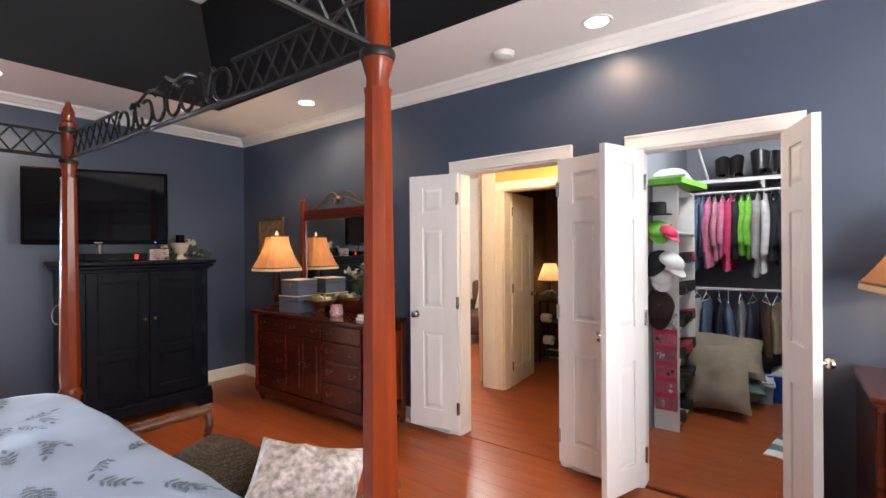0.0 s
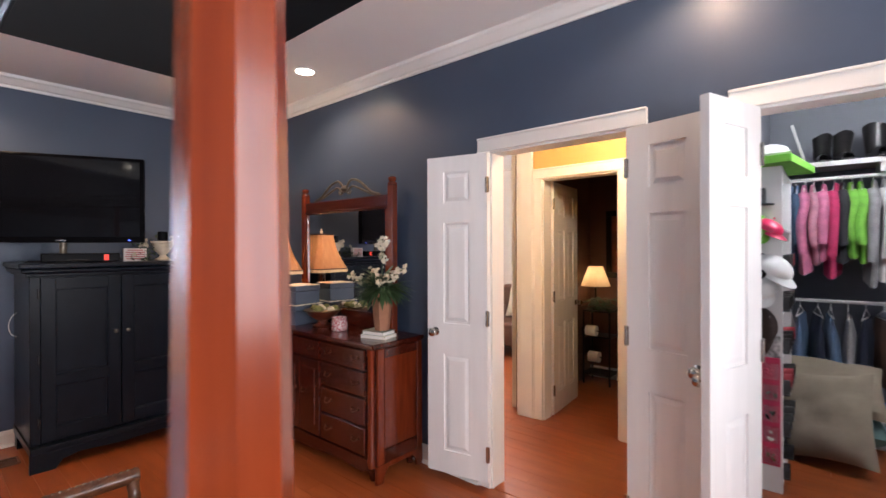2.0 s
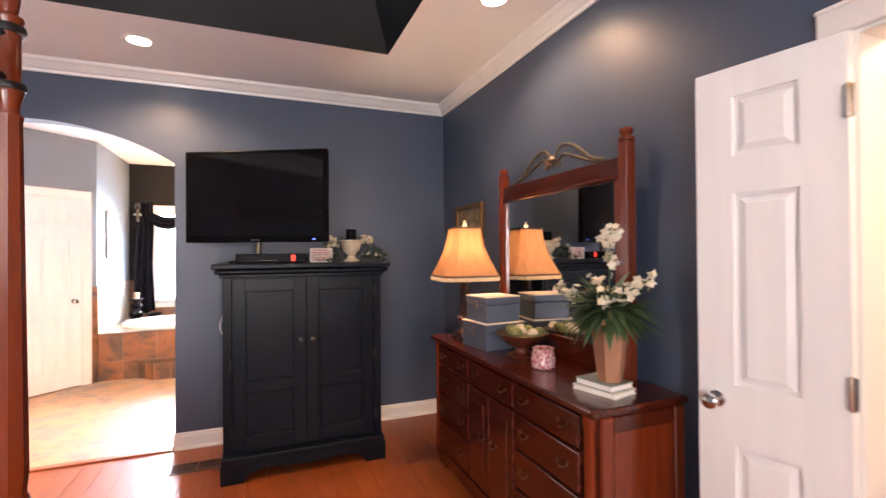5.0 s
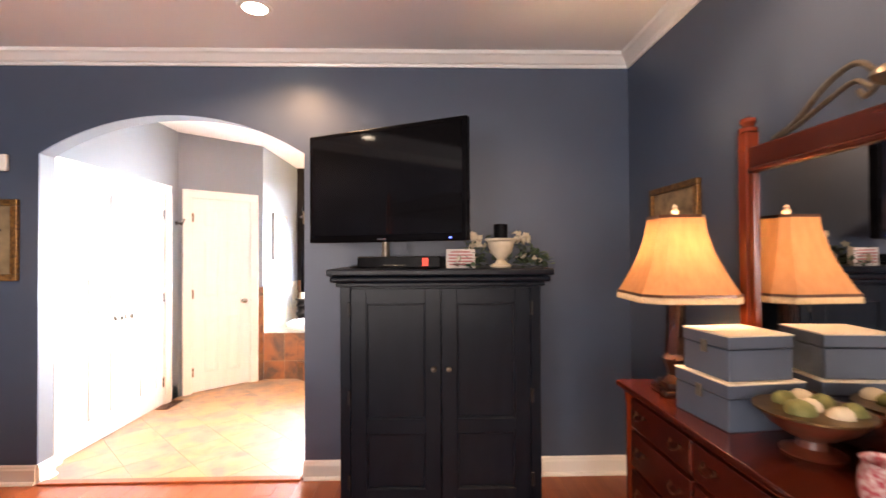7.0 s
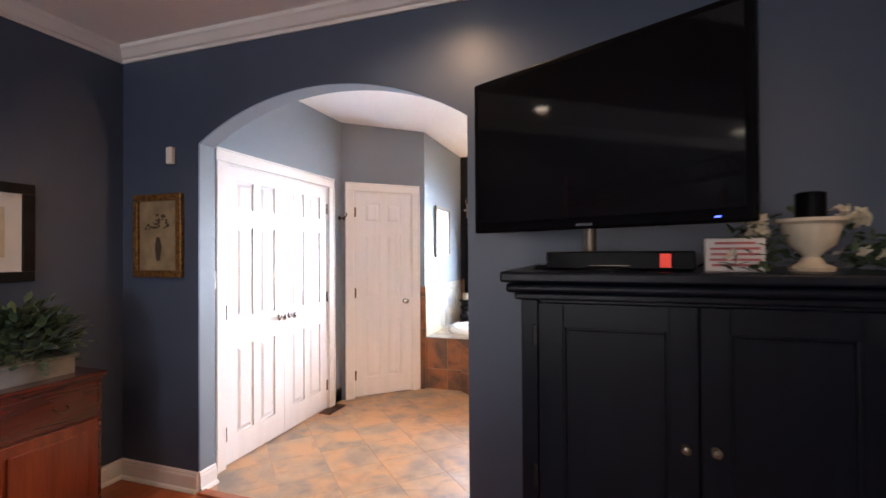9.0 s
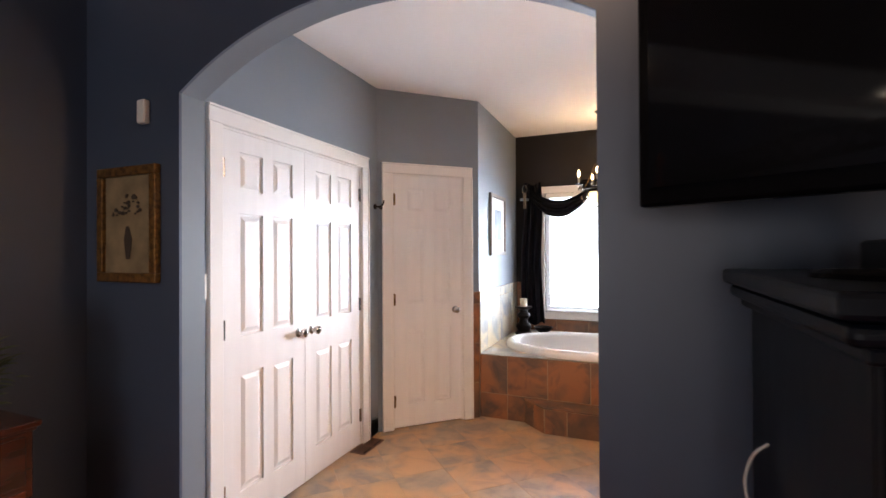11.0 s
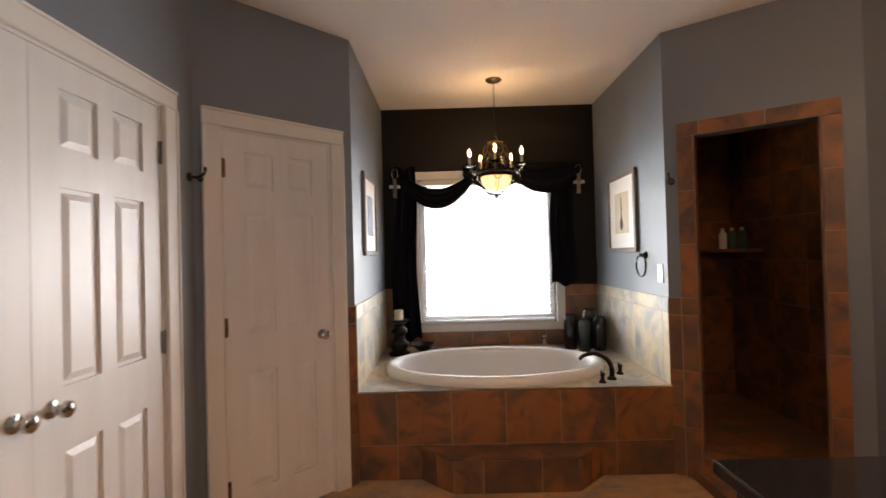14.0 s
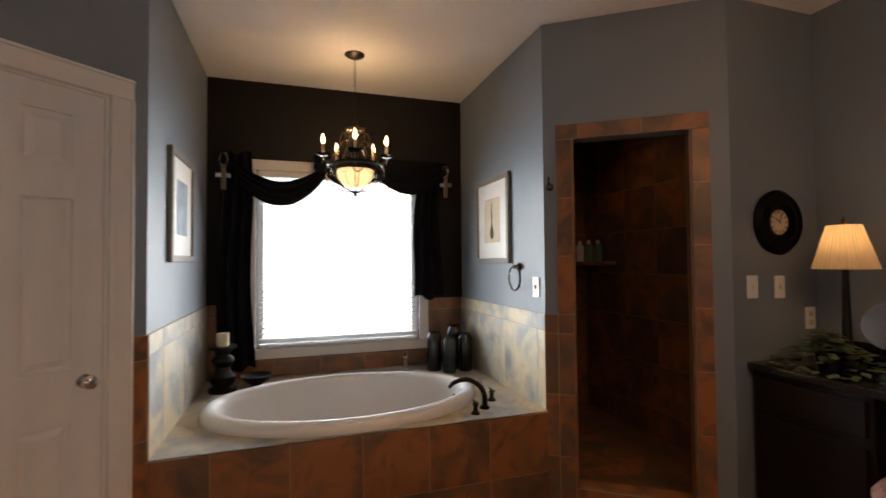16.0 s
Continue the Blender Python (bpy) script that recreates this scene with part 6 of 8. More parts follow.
# faucet on the deck
fc = thing("tub_faucet", -2.545, -1.640, DZ, 0, "oil-rubbed bronze tub faucet with two lever handles", "faucet")
part("spout", tube(smooth_path([(0, 0, 0.0), (0, 0, 0.07), (-0.015, -0.025, 0.125), (-0.05, -0.085, 0.155), (-0.075, -0.150, 0.140), (-0.08, -0.185, 0.112)]), 0.017, 12, r_end=0.012), M_BRONZE, fc, "arched spout", True)
part("spout_base", lathe([(0.030, 0), (0.030, 0.008), (0.020, 0.018)], n=18), M_BRONZE, fc, smooth=True)
for x, y in ((0.075, -0.085), (-0.115, 0.095)):
    part("valve", lathe([(0.024, 0), (0.024, 0.006), (0.014, 0.018), (0.012, 0.040), (0.017, 0.052), (0.012, 0.066), (0.0, 0.070)], x, y, 0, 16), M_BRONZE, fc, smooth=True)
    part("lever", tube([(x - 0.035, y, 0.064), (x, y, 0.066), (x + 0.035, y, 0.064)], 0.006, 8), M_BRONZE, fc, "", True)

# window dressing
M_SCARF = cloth("sheer_black_voile", (0.008, 0.008, 0.011), (0.005, 0.005, 0.007), 0.05, stretch=(1, 12, 1))
M_SCARF.node_tree.nodes["Principled BSDF"].inputs["Specular IOR Level"].default_value = 0.08
sc = thing("window_scarf", 0, 0, 0, 0, "sheer black scarf valance draped round the window", "curtain")
ya, yb = -3.10, -1.47


def swag(y0, y1, z0, z1, depth, drop, seed, sag=0.03):
    def f(u, v):
        y = y0 + (y1 - y0) * u
        top = z0 + (z1 - z0) * u
        s = 4 * u * (1 - u)
        z = top - v * (0.10 + drop * s) - sag * s * (1 - v)
        x = -3.655 + depth * s * (0.35 + 0.65 * v) + 0.016 * math.sin(v * 22 + seed + 2 * u)
        return (x, y, z)
    return sheet(f, 28, 26, 0.003)


def tail(y0, y1, z0, z1, seed, flare=0.0):
    def f(u, v):
        z = z0 + (z1 - z0) * v
        y = y0 + (y1 - y0) * u + flare * v * (u - 0.5) + 0.012 * math.sin(7 * v + seed)
        return (-3.660 + 0.026 * math.sin(u * 19 + seed + 1.5 * v), y, z + 0.02 * math.sin(u * 9))
    return sheet(f, 44, 16, 0.003)


part("swag", swag(ya, -2.42, 2.13, 2.12, 0.06, 0.25, 0.3, 0.17), M_SCARF, sc, "", True)
part("swag", swag(-2.52, -1.98, 2.165, 2.165, 0.07, 0.14, 1.7, 0.0), M_SCARF, sc, "", True)
part("swag", swag(-2.12, yb, 2.165, 2.165, 0.06, 0.18, 2.9, 0.0), M_SCARF, sc, "", True)
part("tail", tail(-3.15, -2.955, 2.15, 0.62, 0.5, 0.05), M_SCARF, sc, "hanging black scarf end", True)
part("tail", tail(-1.74, -1.56, 2.14, 1.08, 1.5, 0.06), M_SCARF, sc, "hanging black scarf end", True)
for y in (-3.12, -2.43, -1.48):
    part("scarf_holder", tube([(-3.735, y, 2.150), (-3.66, y, 2.150)], 0.012, 10), M_BRONZE, sc, "", True)
for y in (-3.13, -1.50):
    t = thing("hanging_cross", -3.635, y, 1.98, 0, "small silver cross ornament hanging on the wall", "ornament", "crosses")
    part("upright", boxed(-0.008, 0.008, -0.016, 0.016, -0.10, 0.075, 0.004), M_PEWTER, t)
    part("crossbar", boxed(-0.007, 0.007, -0.052, 0.052, -0.015, 0.018, 0.004), M_CHROME, t)
    part("cord", tube([(0, 0.025 * math.sin(a * 0.393), 0.115 + 0.045 * math.cos(a * 0.393)) for a in range(17)], 0.003, 6), M_CHROME, t)
    part("hook", tube([(-0.06, 0, 0.16), (0.0, 0, 0.158)], 0.003, 6), M_BRONZE, t)

# chandelier
ch = thing("chandelier", -3.08, -2.29, HB, 0, "bronze chandelier with candle lights, crystals and a glowing glass bowl", "chandelier")
part("canopy", lathe([(0.062, 0.0), (0.062, -0.006), (0.045, -0.018), (0.012, -0.026), (0.0, -0.026)], n=24), M_BRONZE, ch, smooth=True)
bm = bmesh.new()
for k in range(17):
    a = k % 2
    ring = [(0.007 * math.cos(q * 0.785) * (1 - a), 0.007 * math.cos(q * 0.785) * a, -0.030 - k * 0.024 - 0.013 + 0.015 * math.sin(q * 0.785)) for q in range(9)]
    tube(ring, 0.0018, 5, bm)
part("chain", bm, M_BRONZE, ch)
part("column", lathe([(0.006, -0.43), (0.018, -0.445), (0.012, -0.47), (0.026, -0.50), (0.014, -0.53), (0.020, -0.57), (0.030, -0.60), (0.014, -0.64), (0.010, -0.72)], n=16), M_BRONZE, ch, smooth=True)
M_ALAB = glow("lit_alabaster", (1.0, 0.66, 0.32), 10.0)
part("glass_bowl", lathe([(0.115, -0.735), (0.118, -0.75), (0.105, -0.80), (0.070, -0.845), (0.0, -0.86)], n=28), M_ALAB, ch, "glowing amber glass bowl", True)
part("bowl_band", lathe([(0.122, -0.722), (0.128, -0.728), (0.128, -0.748), (0.120, -0.752), (0.118, -0.738)], n=28), M_BRONZE, ch, smooth=True)
M_FLAME = glow("lit_candle_bulb", (1.0, 0.66, 0.30), 80)
for k in range(5):
    a = radians(72 * k - 7)
    ca, sa = math.cos(a), math.sin(a)
    arm = part("arm", tube([(r * ca, r * sa, z) for r, _, z in smooth_path([(0.012, 0, -0.62), (0.06, 0, -0.56), (0.11, 0, -0.62), (0.155, 0, -0.70), (0.190, 0, -0.705), (0.205, 0, -0.675)], 5)], 0.0055, 7), M_BRASS, ch, "scrolled dark gold arm", True)
    part("strap", tube([(r * ca, r * sa, z) for r, _, z in smooth_path([(0.128, 0, -0.735), (0.122, 0, -0.79), (0.080, 0, -0.855), (0.012, 0, -0.885)], 4)], 0.003, 6), M_BRONZE, ch, "", True)
    part("drip_pan", lathe([(0.0, -0.678), (0.022, -0.676), (0.042, -0.664), (0.044, -0.660), (0.020, -0.670)], 0.205 * ca, 0.205 * sa, 0, 16), M_CRYSTAL, arm, "crystal drip pan", True)
    part("candle", lathe([(0.010, -0.668), (0.010, -0.600), (0.0, -0.598)], 0.205 * ca, 0.205 * sa, 0, 10), M_CREAM, arm, "cream candle sleeve", True)
    part("bulb", lathe([(0.005, -0.600), (0.011, -0.585), (0.013, -0.572), (0.008, -0.552), (0.0, -0.532)], 0.205 * ca, 0.205 * sa, 0, 10), M_FLAME, arm, "glowing flame bulb", True)
    for r_, z_ in ((0.205, -0.70), (0.17, -0.735), (0.115, -0.64), (0.145, -0.68), (0.06, -0.59)):
        part("crystal_drop", lathe([(0.0, 0.012), (0.007, 0.0), (0.005, -0.018), (0.0, -0.032)], r_ * ca, r_ * sa, z_, 6), M_CRYSTAL, arm, "hanging crystal drop")
    bm = bmesh.new()
    b2 = a + radians(36)
    tube([(r * math.cos(b2), r * math.sin(b2), z) for r, _, z in smooth_path([(0.020, 0, -0.56), (0.075, 0, -0.50), (0.10, 0, -0.56), (0.06, 0, -0.60)], 5)], 0.004, 6, bm)
    part("scroll", bm, M_BRASS, ch, "", True)
for k in range(10):
    a0, a1 = radians(36 * k + 18), radians(36 * k + 54)
    pts = [(0.138 * math.cos(a0 + (a1 - a0) * q / 8), 0.138 * math.sin(a0 + (a1 - a0) * q / 8), -0.735 - 0.045 * 4 * (q / 8) * (1 - q / 8)) for q in range(9)]
    part("bead_string", tube(pts, 0.0042, 6), M_BRONZE if k % 2 else M_CRYSTAL, ch, "string of beads round the bowl", True)
    pts = [((0.020 + 0.110 * (q / 8) ** 1.6) * math.cos(a0), (0.020 + 0.110 * (q / 8) ** 1.6) * math.sin(a0), -0.46 - 0.26 * q / 8) for q in range(9)]
    part("crystal_chain", tube(pts, 0.0024, 6), M_CRYSTAL if k % 2 else M_BRASS, ch, "crystal bead chain", True)
part("basket_ring", lathe([(0.160, -0.712), (0.170, -0.708), (0.172, -0.722), (0.162, -0.726), (0.160, -0.712)], n=32), M_BRONZE, ch, "dark beaded ring", True)
for k in range(14):
    a = radians(360 / 14 * k)
    pts = [(r * math.cos(a), r * math.sin(a), z) for r, _, z in smooth_path([(0.166, 0, -0.715), (0.187, 0, -0.765), (0.165, 0, -0.825), (0.090, 0, -0.872), (0.016, 0, -0.890)], 4)]
    part("basket_strand", tube(pts, 0.0035 if k % 2 else 0.0028, 6), M_CRYSTAL if k % 2 else M_BRONZE, ch, "bead strand of the outer basket", True)
    part("ring_bead", lathe([(0.0, 0.009), (0.008, 0.004), (0.008, -0.004), (0.0, -0.009)], 0.176 * math.cos(a), 0.176 * math.sin(a), -0.716, 8), M_CRYSTAL, ch, "crystal bead", True)
part("crown_ring", lathe([(0.052, -0.500), (0.058, -0.495), (0.062, -0.482), (0.054, -0.486), (0.050, -0.494)], n=20), M_BRASS, ch, "gilt crown ring", True)
part("bottom_finial", lathe([(0.0, -0.92), (0.010, -0.91), (0.014, -0.90), (0.006, -0.885), (0.016, -0.878)], n=12), M_BRONZE, ch, smooth=True)

# body added for the unseen fill light above the vanity
vf = thing("added_vanity_light", -0.125, -1.25, 2.15, 0, "added, unseen bronze wall light with three frosted globes, lit", "wall light")
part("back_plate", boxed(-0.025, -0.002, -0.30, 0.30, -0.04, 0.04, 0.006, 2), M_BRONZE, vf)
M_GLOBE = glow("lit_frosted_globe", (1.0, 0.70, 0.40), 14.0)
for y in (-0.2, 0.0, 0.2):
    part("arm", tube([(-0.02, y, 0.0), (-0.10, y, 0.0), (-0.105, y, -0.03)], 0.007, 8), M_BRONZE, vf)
    part("globe", lathe([(0.018, -0.03), (0.040, -0.05), (0.048, -0.085), (0.036, -0.12), (0.0, -0.13)], -0.105, y, 0, 18), M_GLOBE, vf, "glowing frosted globe of the added light", True)

# pictures, ring, switches, hooks
M_BLUEART = mat("soft_blue_print", (0.30, 0.36, 0.42), (0.16, 0.20, 0.25), 0.8, scale=10)
spoon = prism([(-0.006, 0.12), (0.006, 0.12), (0.010, 0.02), (0.006, -0.02), (0.028, -0.07), (0.030, -0.10), (0.012, -0.13), (-0.012, -0.13), (-0.030, -0.10), (-0.028, -0.07), (-0.006, -0.02), (-0.010, 0.02)], 0, 0.001)
picture("framed_print", pose(-3.08, -1.33, 1.65, 0, 0, 0), 0.55, 0.60, M_TAUPE, M_PAPER, M_CREAM, "pale print of a dark vase shape in a taupe frame", 0.035, 0.11, 0.025, [("vase_shape", moved(spoon, pose(0, 0, 0, 90)), M_INK)])
picture("framed_print", pose(-2.94, -3.25, 1.665, 0, 0, 180), 0.52, 0.58, M_TAUPE, M_PAPER, M_BLUEART, "pale blue print in a taupe frame", 0.035, 0.11, 0.025)
tr = thing("towel_ring", -2.70, -1.33, 1.33, 0, "black towel ring on the wall", "towel ring")
part("rose", moved(lathe([(0.026, 0), (0.026, 0.006), (0.014, 0.014), (0.012, 0.045), (0.0, 0.047)], n=18), pose(0, 0, 0, 90, 0, 0)), M_BRONZE, tr, smooth=True)
part("ring", tube([(0.075 * math.sin(a * 0.2618), -0.036, -0.070 + 0.075 * math.cos(a * 0.2618)) for a in range(25)], 0.006, 8), M_BRONZE, tr, smooth=True)


def plate(name, m, label, kind_="switch"):
    t = thing(name, label=label, category="switch")
    t.matrix_world = m
    part("plate", boxed(-0.036, 0.036, -0.007, 0.0, -0.058, 0.058, 0.003, 2), M_WHITE, t)
    if kind_ == "switch":
        part("rocker", boxed(-0.006, 0.006, -0.016, -0.006, -0.012, 0.012, 0.002), M_WHITE, t)
    else:
        for z in (-0.022, 0.022):
            part("socket", boxed(-0.015, 0.015, -0.010, -0.006, z - 0.014, z + 0.014, 0.003), M_CREAM, t)


plate("light_switch", pose(-2.49, -1.33, 1.215), "white light switch plate")
solo("light_switch", boxed(-0.141, -0.1252, A0 - 0.076, A0 - 0.004, 1.20, 1.315, 0.003), M_WHITE, "white switch plate on the back edge of the arch", "switch")
plate("light_switch", pose(-1.87, -0.455, 1.225, 0, 0, 90), "white light switch plate")
plate("light_switch", pose(-1.87, -0.265, 1.220, 0, 0, 90), "white light switch plate")
plate("wall_outlet", pose(-1.87, -0.045, 1.05, 0, 0, 90), "white wall outlet plate", "outlet")


def hook(m):
    t = thing("robe_hook", label="black double robe hook on the wall", category="hook", group="robe hooks")
    t.matrix_world = m
    part("plate", moved(lathe([(0.022, 0), (0.022, 0.006), (0.012, 0.012), (0.0, 0.013)], n=16), pose(0, 0, 0, 90, 0, 0)), M_BRONZE, t, smooth=True)
    part("prong", tube(smooth_path([(0, -0.005, 0), (0, -0.05, 0.0), (0, -0.075, 0.02), (0, -0.078, 0.045)], 5), 0.007, 8), M_BRONZE, t, smooth=True)
    part("prong", tube(smooth_path([(0, -0.03, 0), (0, -0.055, -0.02), (0, -0.065, -0.005)], 5), 0.006, 8), M_BRONZE, t, smooth=True)


hook(pose(-1.725, -3.885, 1.765, 0, 0, 180))
MSH = pose(SH0[0], SH0[1], 0, 0, 0, SHA)
hook(MSH @ pose(0.035, 0, 1.775))

# things on the deck
cs = thing("candle_holder", -3.42, -3.10, DZ, 0, "carved dark candle holder with a cream candle", "candle holder")
part("pillar", lathe([(0.085, 0), (0.088, 0.02), (0.060, 0.04), (0.080, 0.075), (0.078, 0.10), (0.050, 0.125), (0.044, 0.16), (0.070, 0.195), (0.066, 0.215), (0.042, 0.235), (0.046, 0.26), (0.084, 0.280), (0.088, 0.292), (0.0, 0.290)], n=20), M_BLACKWOOD, cs, smooth=True)
solo("pillar_candle", lathe([(0.038, 0), (0.038, 0.078), (0.034, 0.082), (0.0, 0.080)], -3.42, -3.10, DZ + 0.2925, 18), M_CREAM, "cream pillar candle on a dark holder", "candle", smooth=True)
dbw = thing("dish", -3.44, -2.90, DZ, 0, "dark footed dish on the tub deck", "dish")
part("dish_body", lathe([(0.050, 0), (0.052, 0.008), (0.030, 0.02), (0.075, 0.052), (0.100, 0.085), (0.096, 0.086), (0.070, 0.058), (0.0, 0.035)], n=24), M_BLACKWOOD, dbw, smooth=True)
M_BOTTLE = mat("dark_teal_glaze", (0.020, 0.034, 0.036), (0.010, 0.016, 0.018), 0.25, scale=14)
M_BOTTLE2 = mat("black_glaze", (0.012, 0.012, 0.014), (0.007, 0.007, 0.008), 0.2, scale=14)
for x, y, h, r, mm, lab in ((-3.50, -1.645, 0.29, 0.055, M_BOTTLE2, "black ceramic bottle on the tub deck"), (-3.40, -1.555, 0.26, 0.050, M_BOTTLE, "teal ceramic bottle on the tub deck"), (-3.52, -1.475, 0.33, 0.060, M_BOTTLE2, "tall black ceramic bottle on the tub deck"), (-3.42, -1.425, 0.28, 0.052, M_BOTTLE2, "black cylinder vase on the tub deck")):
    t = thing("bottle", x, y, DZ, 0, lab, "bottle", "deck bottles")
    part("bottle_body", lathe([(r * 0.90, 0), (r, 0.01), (r * 1.02, h * 0.80), (r * 0.98, h * 0.91), (r * 0.82, h * 0.95), (r * 0.80, h * 0.98), (r * 0.88, h), (r * 0.70, h), (0.0, h * 0.93)], n=18), mm, t, smooth=True)
solo("glass_stopper_bottle", lathe([(0.022, 0), (0.024, 0.01), (0.022, 0.07), (0.010, 0.085), (0.010, 0.095), (0.018, 0.110), (0.0, 0.135)], -3.55, -1.86, DZ, 14), M_GLASS, "small clear glass bottle on the tub deck", "bottle", smooth=True)

# shower: tiled frame, shelf, bottles
sf = thing("shower_frame", label="rust slate tile frame round the shower opening", category="shower frame", kind="structure")
sf.matrix_world = MSH
structure("shower_curb", boxed(SHG[0], SHG[1], -0.006, 0.106, 0.0, 0.14, 0.004), M_SLATE_DARK).matrix_world = MSH
ss = thing("shower_shelf", -3.72, -0.12, 1.325, 0, "stone corner shelf in the shower", "shelf")
part("board", prism([(0, 0), (0.42, 0), (0.36, -0.14), (0.14, -0.36), (0, -0.42)], 0, 0.03), M_SLATE_DARK, ss)
M_GREENB = mat("green_shampoo", (0.10, 0.22, 0.16), (0.07, 0.17, 0.12), 0.3)
for x, y, mm, lab in ((-3.55, -0.30, M_WHITE, "white shampoo bottle on the shower shelf"), (-3.47, -0.27, M_GREENB, "green shampoo bottle on the shower shelf"), (-3.40, -0.23, M_GREENB, "green shampoo bottle on the shower shelf")):
    t = thing("shampoo_bottle", x, y, 1.355, 0, lab, "bottle", "shower bottles")
    part("bottle_body", lathe([(0.026, 0), (0.030, 0.006), (0.030, 0.13), (0.014, 0.15)], n=14), mm, t, smooth=True)
    part("cap", lathe([(0.014, 0.15), (0.014, 0.178), (0.0, 0.180)], n=12), M_WHITE, t, smooth=True)

# vanities
M_VAN = mat("espresso_cabinet", (0.009, 0.005, 0.005), (0.005, 0.003, 0.003), 0.4, scale=6, stretch=(1, 1, 6), spec=0.2)


def vanity(name, x0, x1, y0, y1, label, front, doors):
    """A cabinet with its front on one side: 'x-' or 'y-'."""
    t = thing(name, label=label, category="vanity")
    part("cabinet", boxed(x0, x1, y0, y1, 0.10, 0.815, 0.003), M_VAN, t)
    part("toe_kick", boxed(x0 + 0.04, x1 - 0.0, y0 + 0.04, y1, 0.0, 0.10), M_VAN, t)
    L = (y1 - y0) if front == "x-" else (x1 - x0)
    for k in range(doors):
        a, b = k * L / doors + 0.02, (k + 1) * L / doors - 0.02
        for z0, z1 in ((0.14, 0.60), (0.64, 0.79)):
            if front == "x-":
                d = part("door" if z0 < 0.5 else "drawer", boxed(x0 - 0.018, x0 - 0.001, y0 + a, y0 + b, z0, z1, 0.004), M_VAN, t)
            else:
                d = part("door" if z0 < 0.5 else "drawer", boxed(x0 + a, x0 + b, y0 - 0.018, y0 - 0.001, z0, z1, 0.004), M_VAN, t)
    return t


vanity("vanity_cabinet", -0.68, -0.20, -2.01, -0.55, "espresso bathroom vanity cabinet beside the arch", "x-", 3)
vanity("vanity_cabinet", -1.865, -1.36, -0.47, 0.025, "espresso vanity cabinet with drawers under the lamp", "y-", 1)
solo("countertop", boxed(-0.715, -0.199, -2.045, -0.53, 0.816, 0.852, 0.006, 2), M_GRANITE, "polished black granite vanity countertop", "countertop")
solo("countertop", boxed(-1.868, -0.199, -0.505, 0.028, 0.816, 0.852, 0.006, 2), M_GRANITE, "polished black granite make-up countertop", "countertop")
solo("backsplash", boxed(-1.868, -0.199, 0.008, 0.028, 0.853, 0.95, 0.003), M_GRANITE, "polished black granite backsplash behind the counter", "backsplash")
stl = thing("vanity_stool", -1.12, -0.52, 0, 0, "upholstered vanity stool with a floral seat under the counter", "stool")
M_FLORAL = mat("pink_floral_fabric", (0.36, 0.23, 0.19), (0.20, 0.09, 0.075), 0.9, scale=24, bump=0.4, bscale=150)
part("seat", lathe([(0.0, 0.44), (0.17, 0.44), (0.20, 0.46), (0.205, 0.50), (0.18, 0.535), (0.0, 0.55)], n=32), M_FLORAL, stl, "floral upholstered seat", True)
part("seat_ring", lathe([(0.175, 0.40), (0.19, 0.405), (0.19, 0.44), (0.175, 0.44)], n=32), M_BLACKWOOD, stl, smooth=True)
for k in range(4):
    a = radians(45 + 90 * k)
    part("leg", tube(smooth_path([(0.16 * math.cos(a), 0.16 * math.sin(a), 0.42), (0.17 * math.cos(a), 0.17 * math.sin(a), 0.25), (0.155 * math.cos(a), 0.155 * math.sin(a), 0.10), (0.175 * math.cos(a), 0.175 * math.sin(a), 0.0)]), 0.018, 10, r_end=0.012), M_BLACKWOOD, stl, "", True)
vl_ = thing("table_lamp", -1.60, -0.21, 0.852, 0, "slim bronze lamp with a lit pleated cream shade", "lamp")
part("stem", lathe([(0.065, 0), (0.065, 0.012), (0.030, 0.02), (0.022, 0.05), (0.014, 0.46), (0.010, 0.56)], n=18), M_BRONZE, vl_, smooth=True)
part("shade", sheet(lambda u, v: ((0.124 - 0.060 * v + 0.0022 * math.cos(6.2832 * u * 40)) * math.cos(6.2832 * u), (0.124 - 0.060 * v + 0.0022 * math.cos(6.2832 * u * 40)) * math.sin(6.2832 * u), 0.464 + 0.205 * v), 160, 2), M_SHADE_C, vl_, "lit cream pleated shade", True)
part("harp", tube([(0, 0, 0.54), (0, 0, 0.674)], 0.004, 6), M_BRONZE, vl_)
part("spider", tube([(-0.064, 0, 0.667), (0.064, 0, 0.667)], 0.002, 6), M_BRONZE, vl_)
part("finial", lathe([(0.005, 0.669), (0.011, 0.684), (0.007, 0.699), (0.0, 0.714)], n=10), M_BRASS, vl_, smooth=True)
ck = thing("wall_clock", -1.87, -0.27, 1.555, 90, "round black wall clock with a small cream dial", "clock")
part("rim", moved(lathe([(0.0, 0.0), (0.165, 0.0), (0.168, 0.012), (0.150, 0.030), (0.120, 0.024), (0.100, 0.034), (0.070, 0.022), (0.066, 0.012), (0.0, 0.012)], n=40), pose(0, 0, 0, 90, 0, 0)), M_PLASTIC, ck, smooth=True)
part("dial", moved(lathe([(0.064, 0.012), (0.064, 0.0145), (0.0, 0.0145)], n=32), pose(0, 0, 0, 90, 0, 0)), M_CREAM, ck)
for k in range(12):
    part("hour_mark", boxed(-0.0025, 0.0025, -0.0165, -0.0145, 0.046, 0.058, m=pose(0, 0, 0, 0, 30 * k, 0)), M_PLASTIC, ck)
for ang, ln_ in ((-55, 0.034), (20, 0.048)):
    part("clock_hand", boxed(-0.002, 0.002, -0.0185, -0.0168, -0.006, ln_, m=pose(0, 0, 0, 0, ang, 0)), M_PLASTIC, ck)
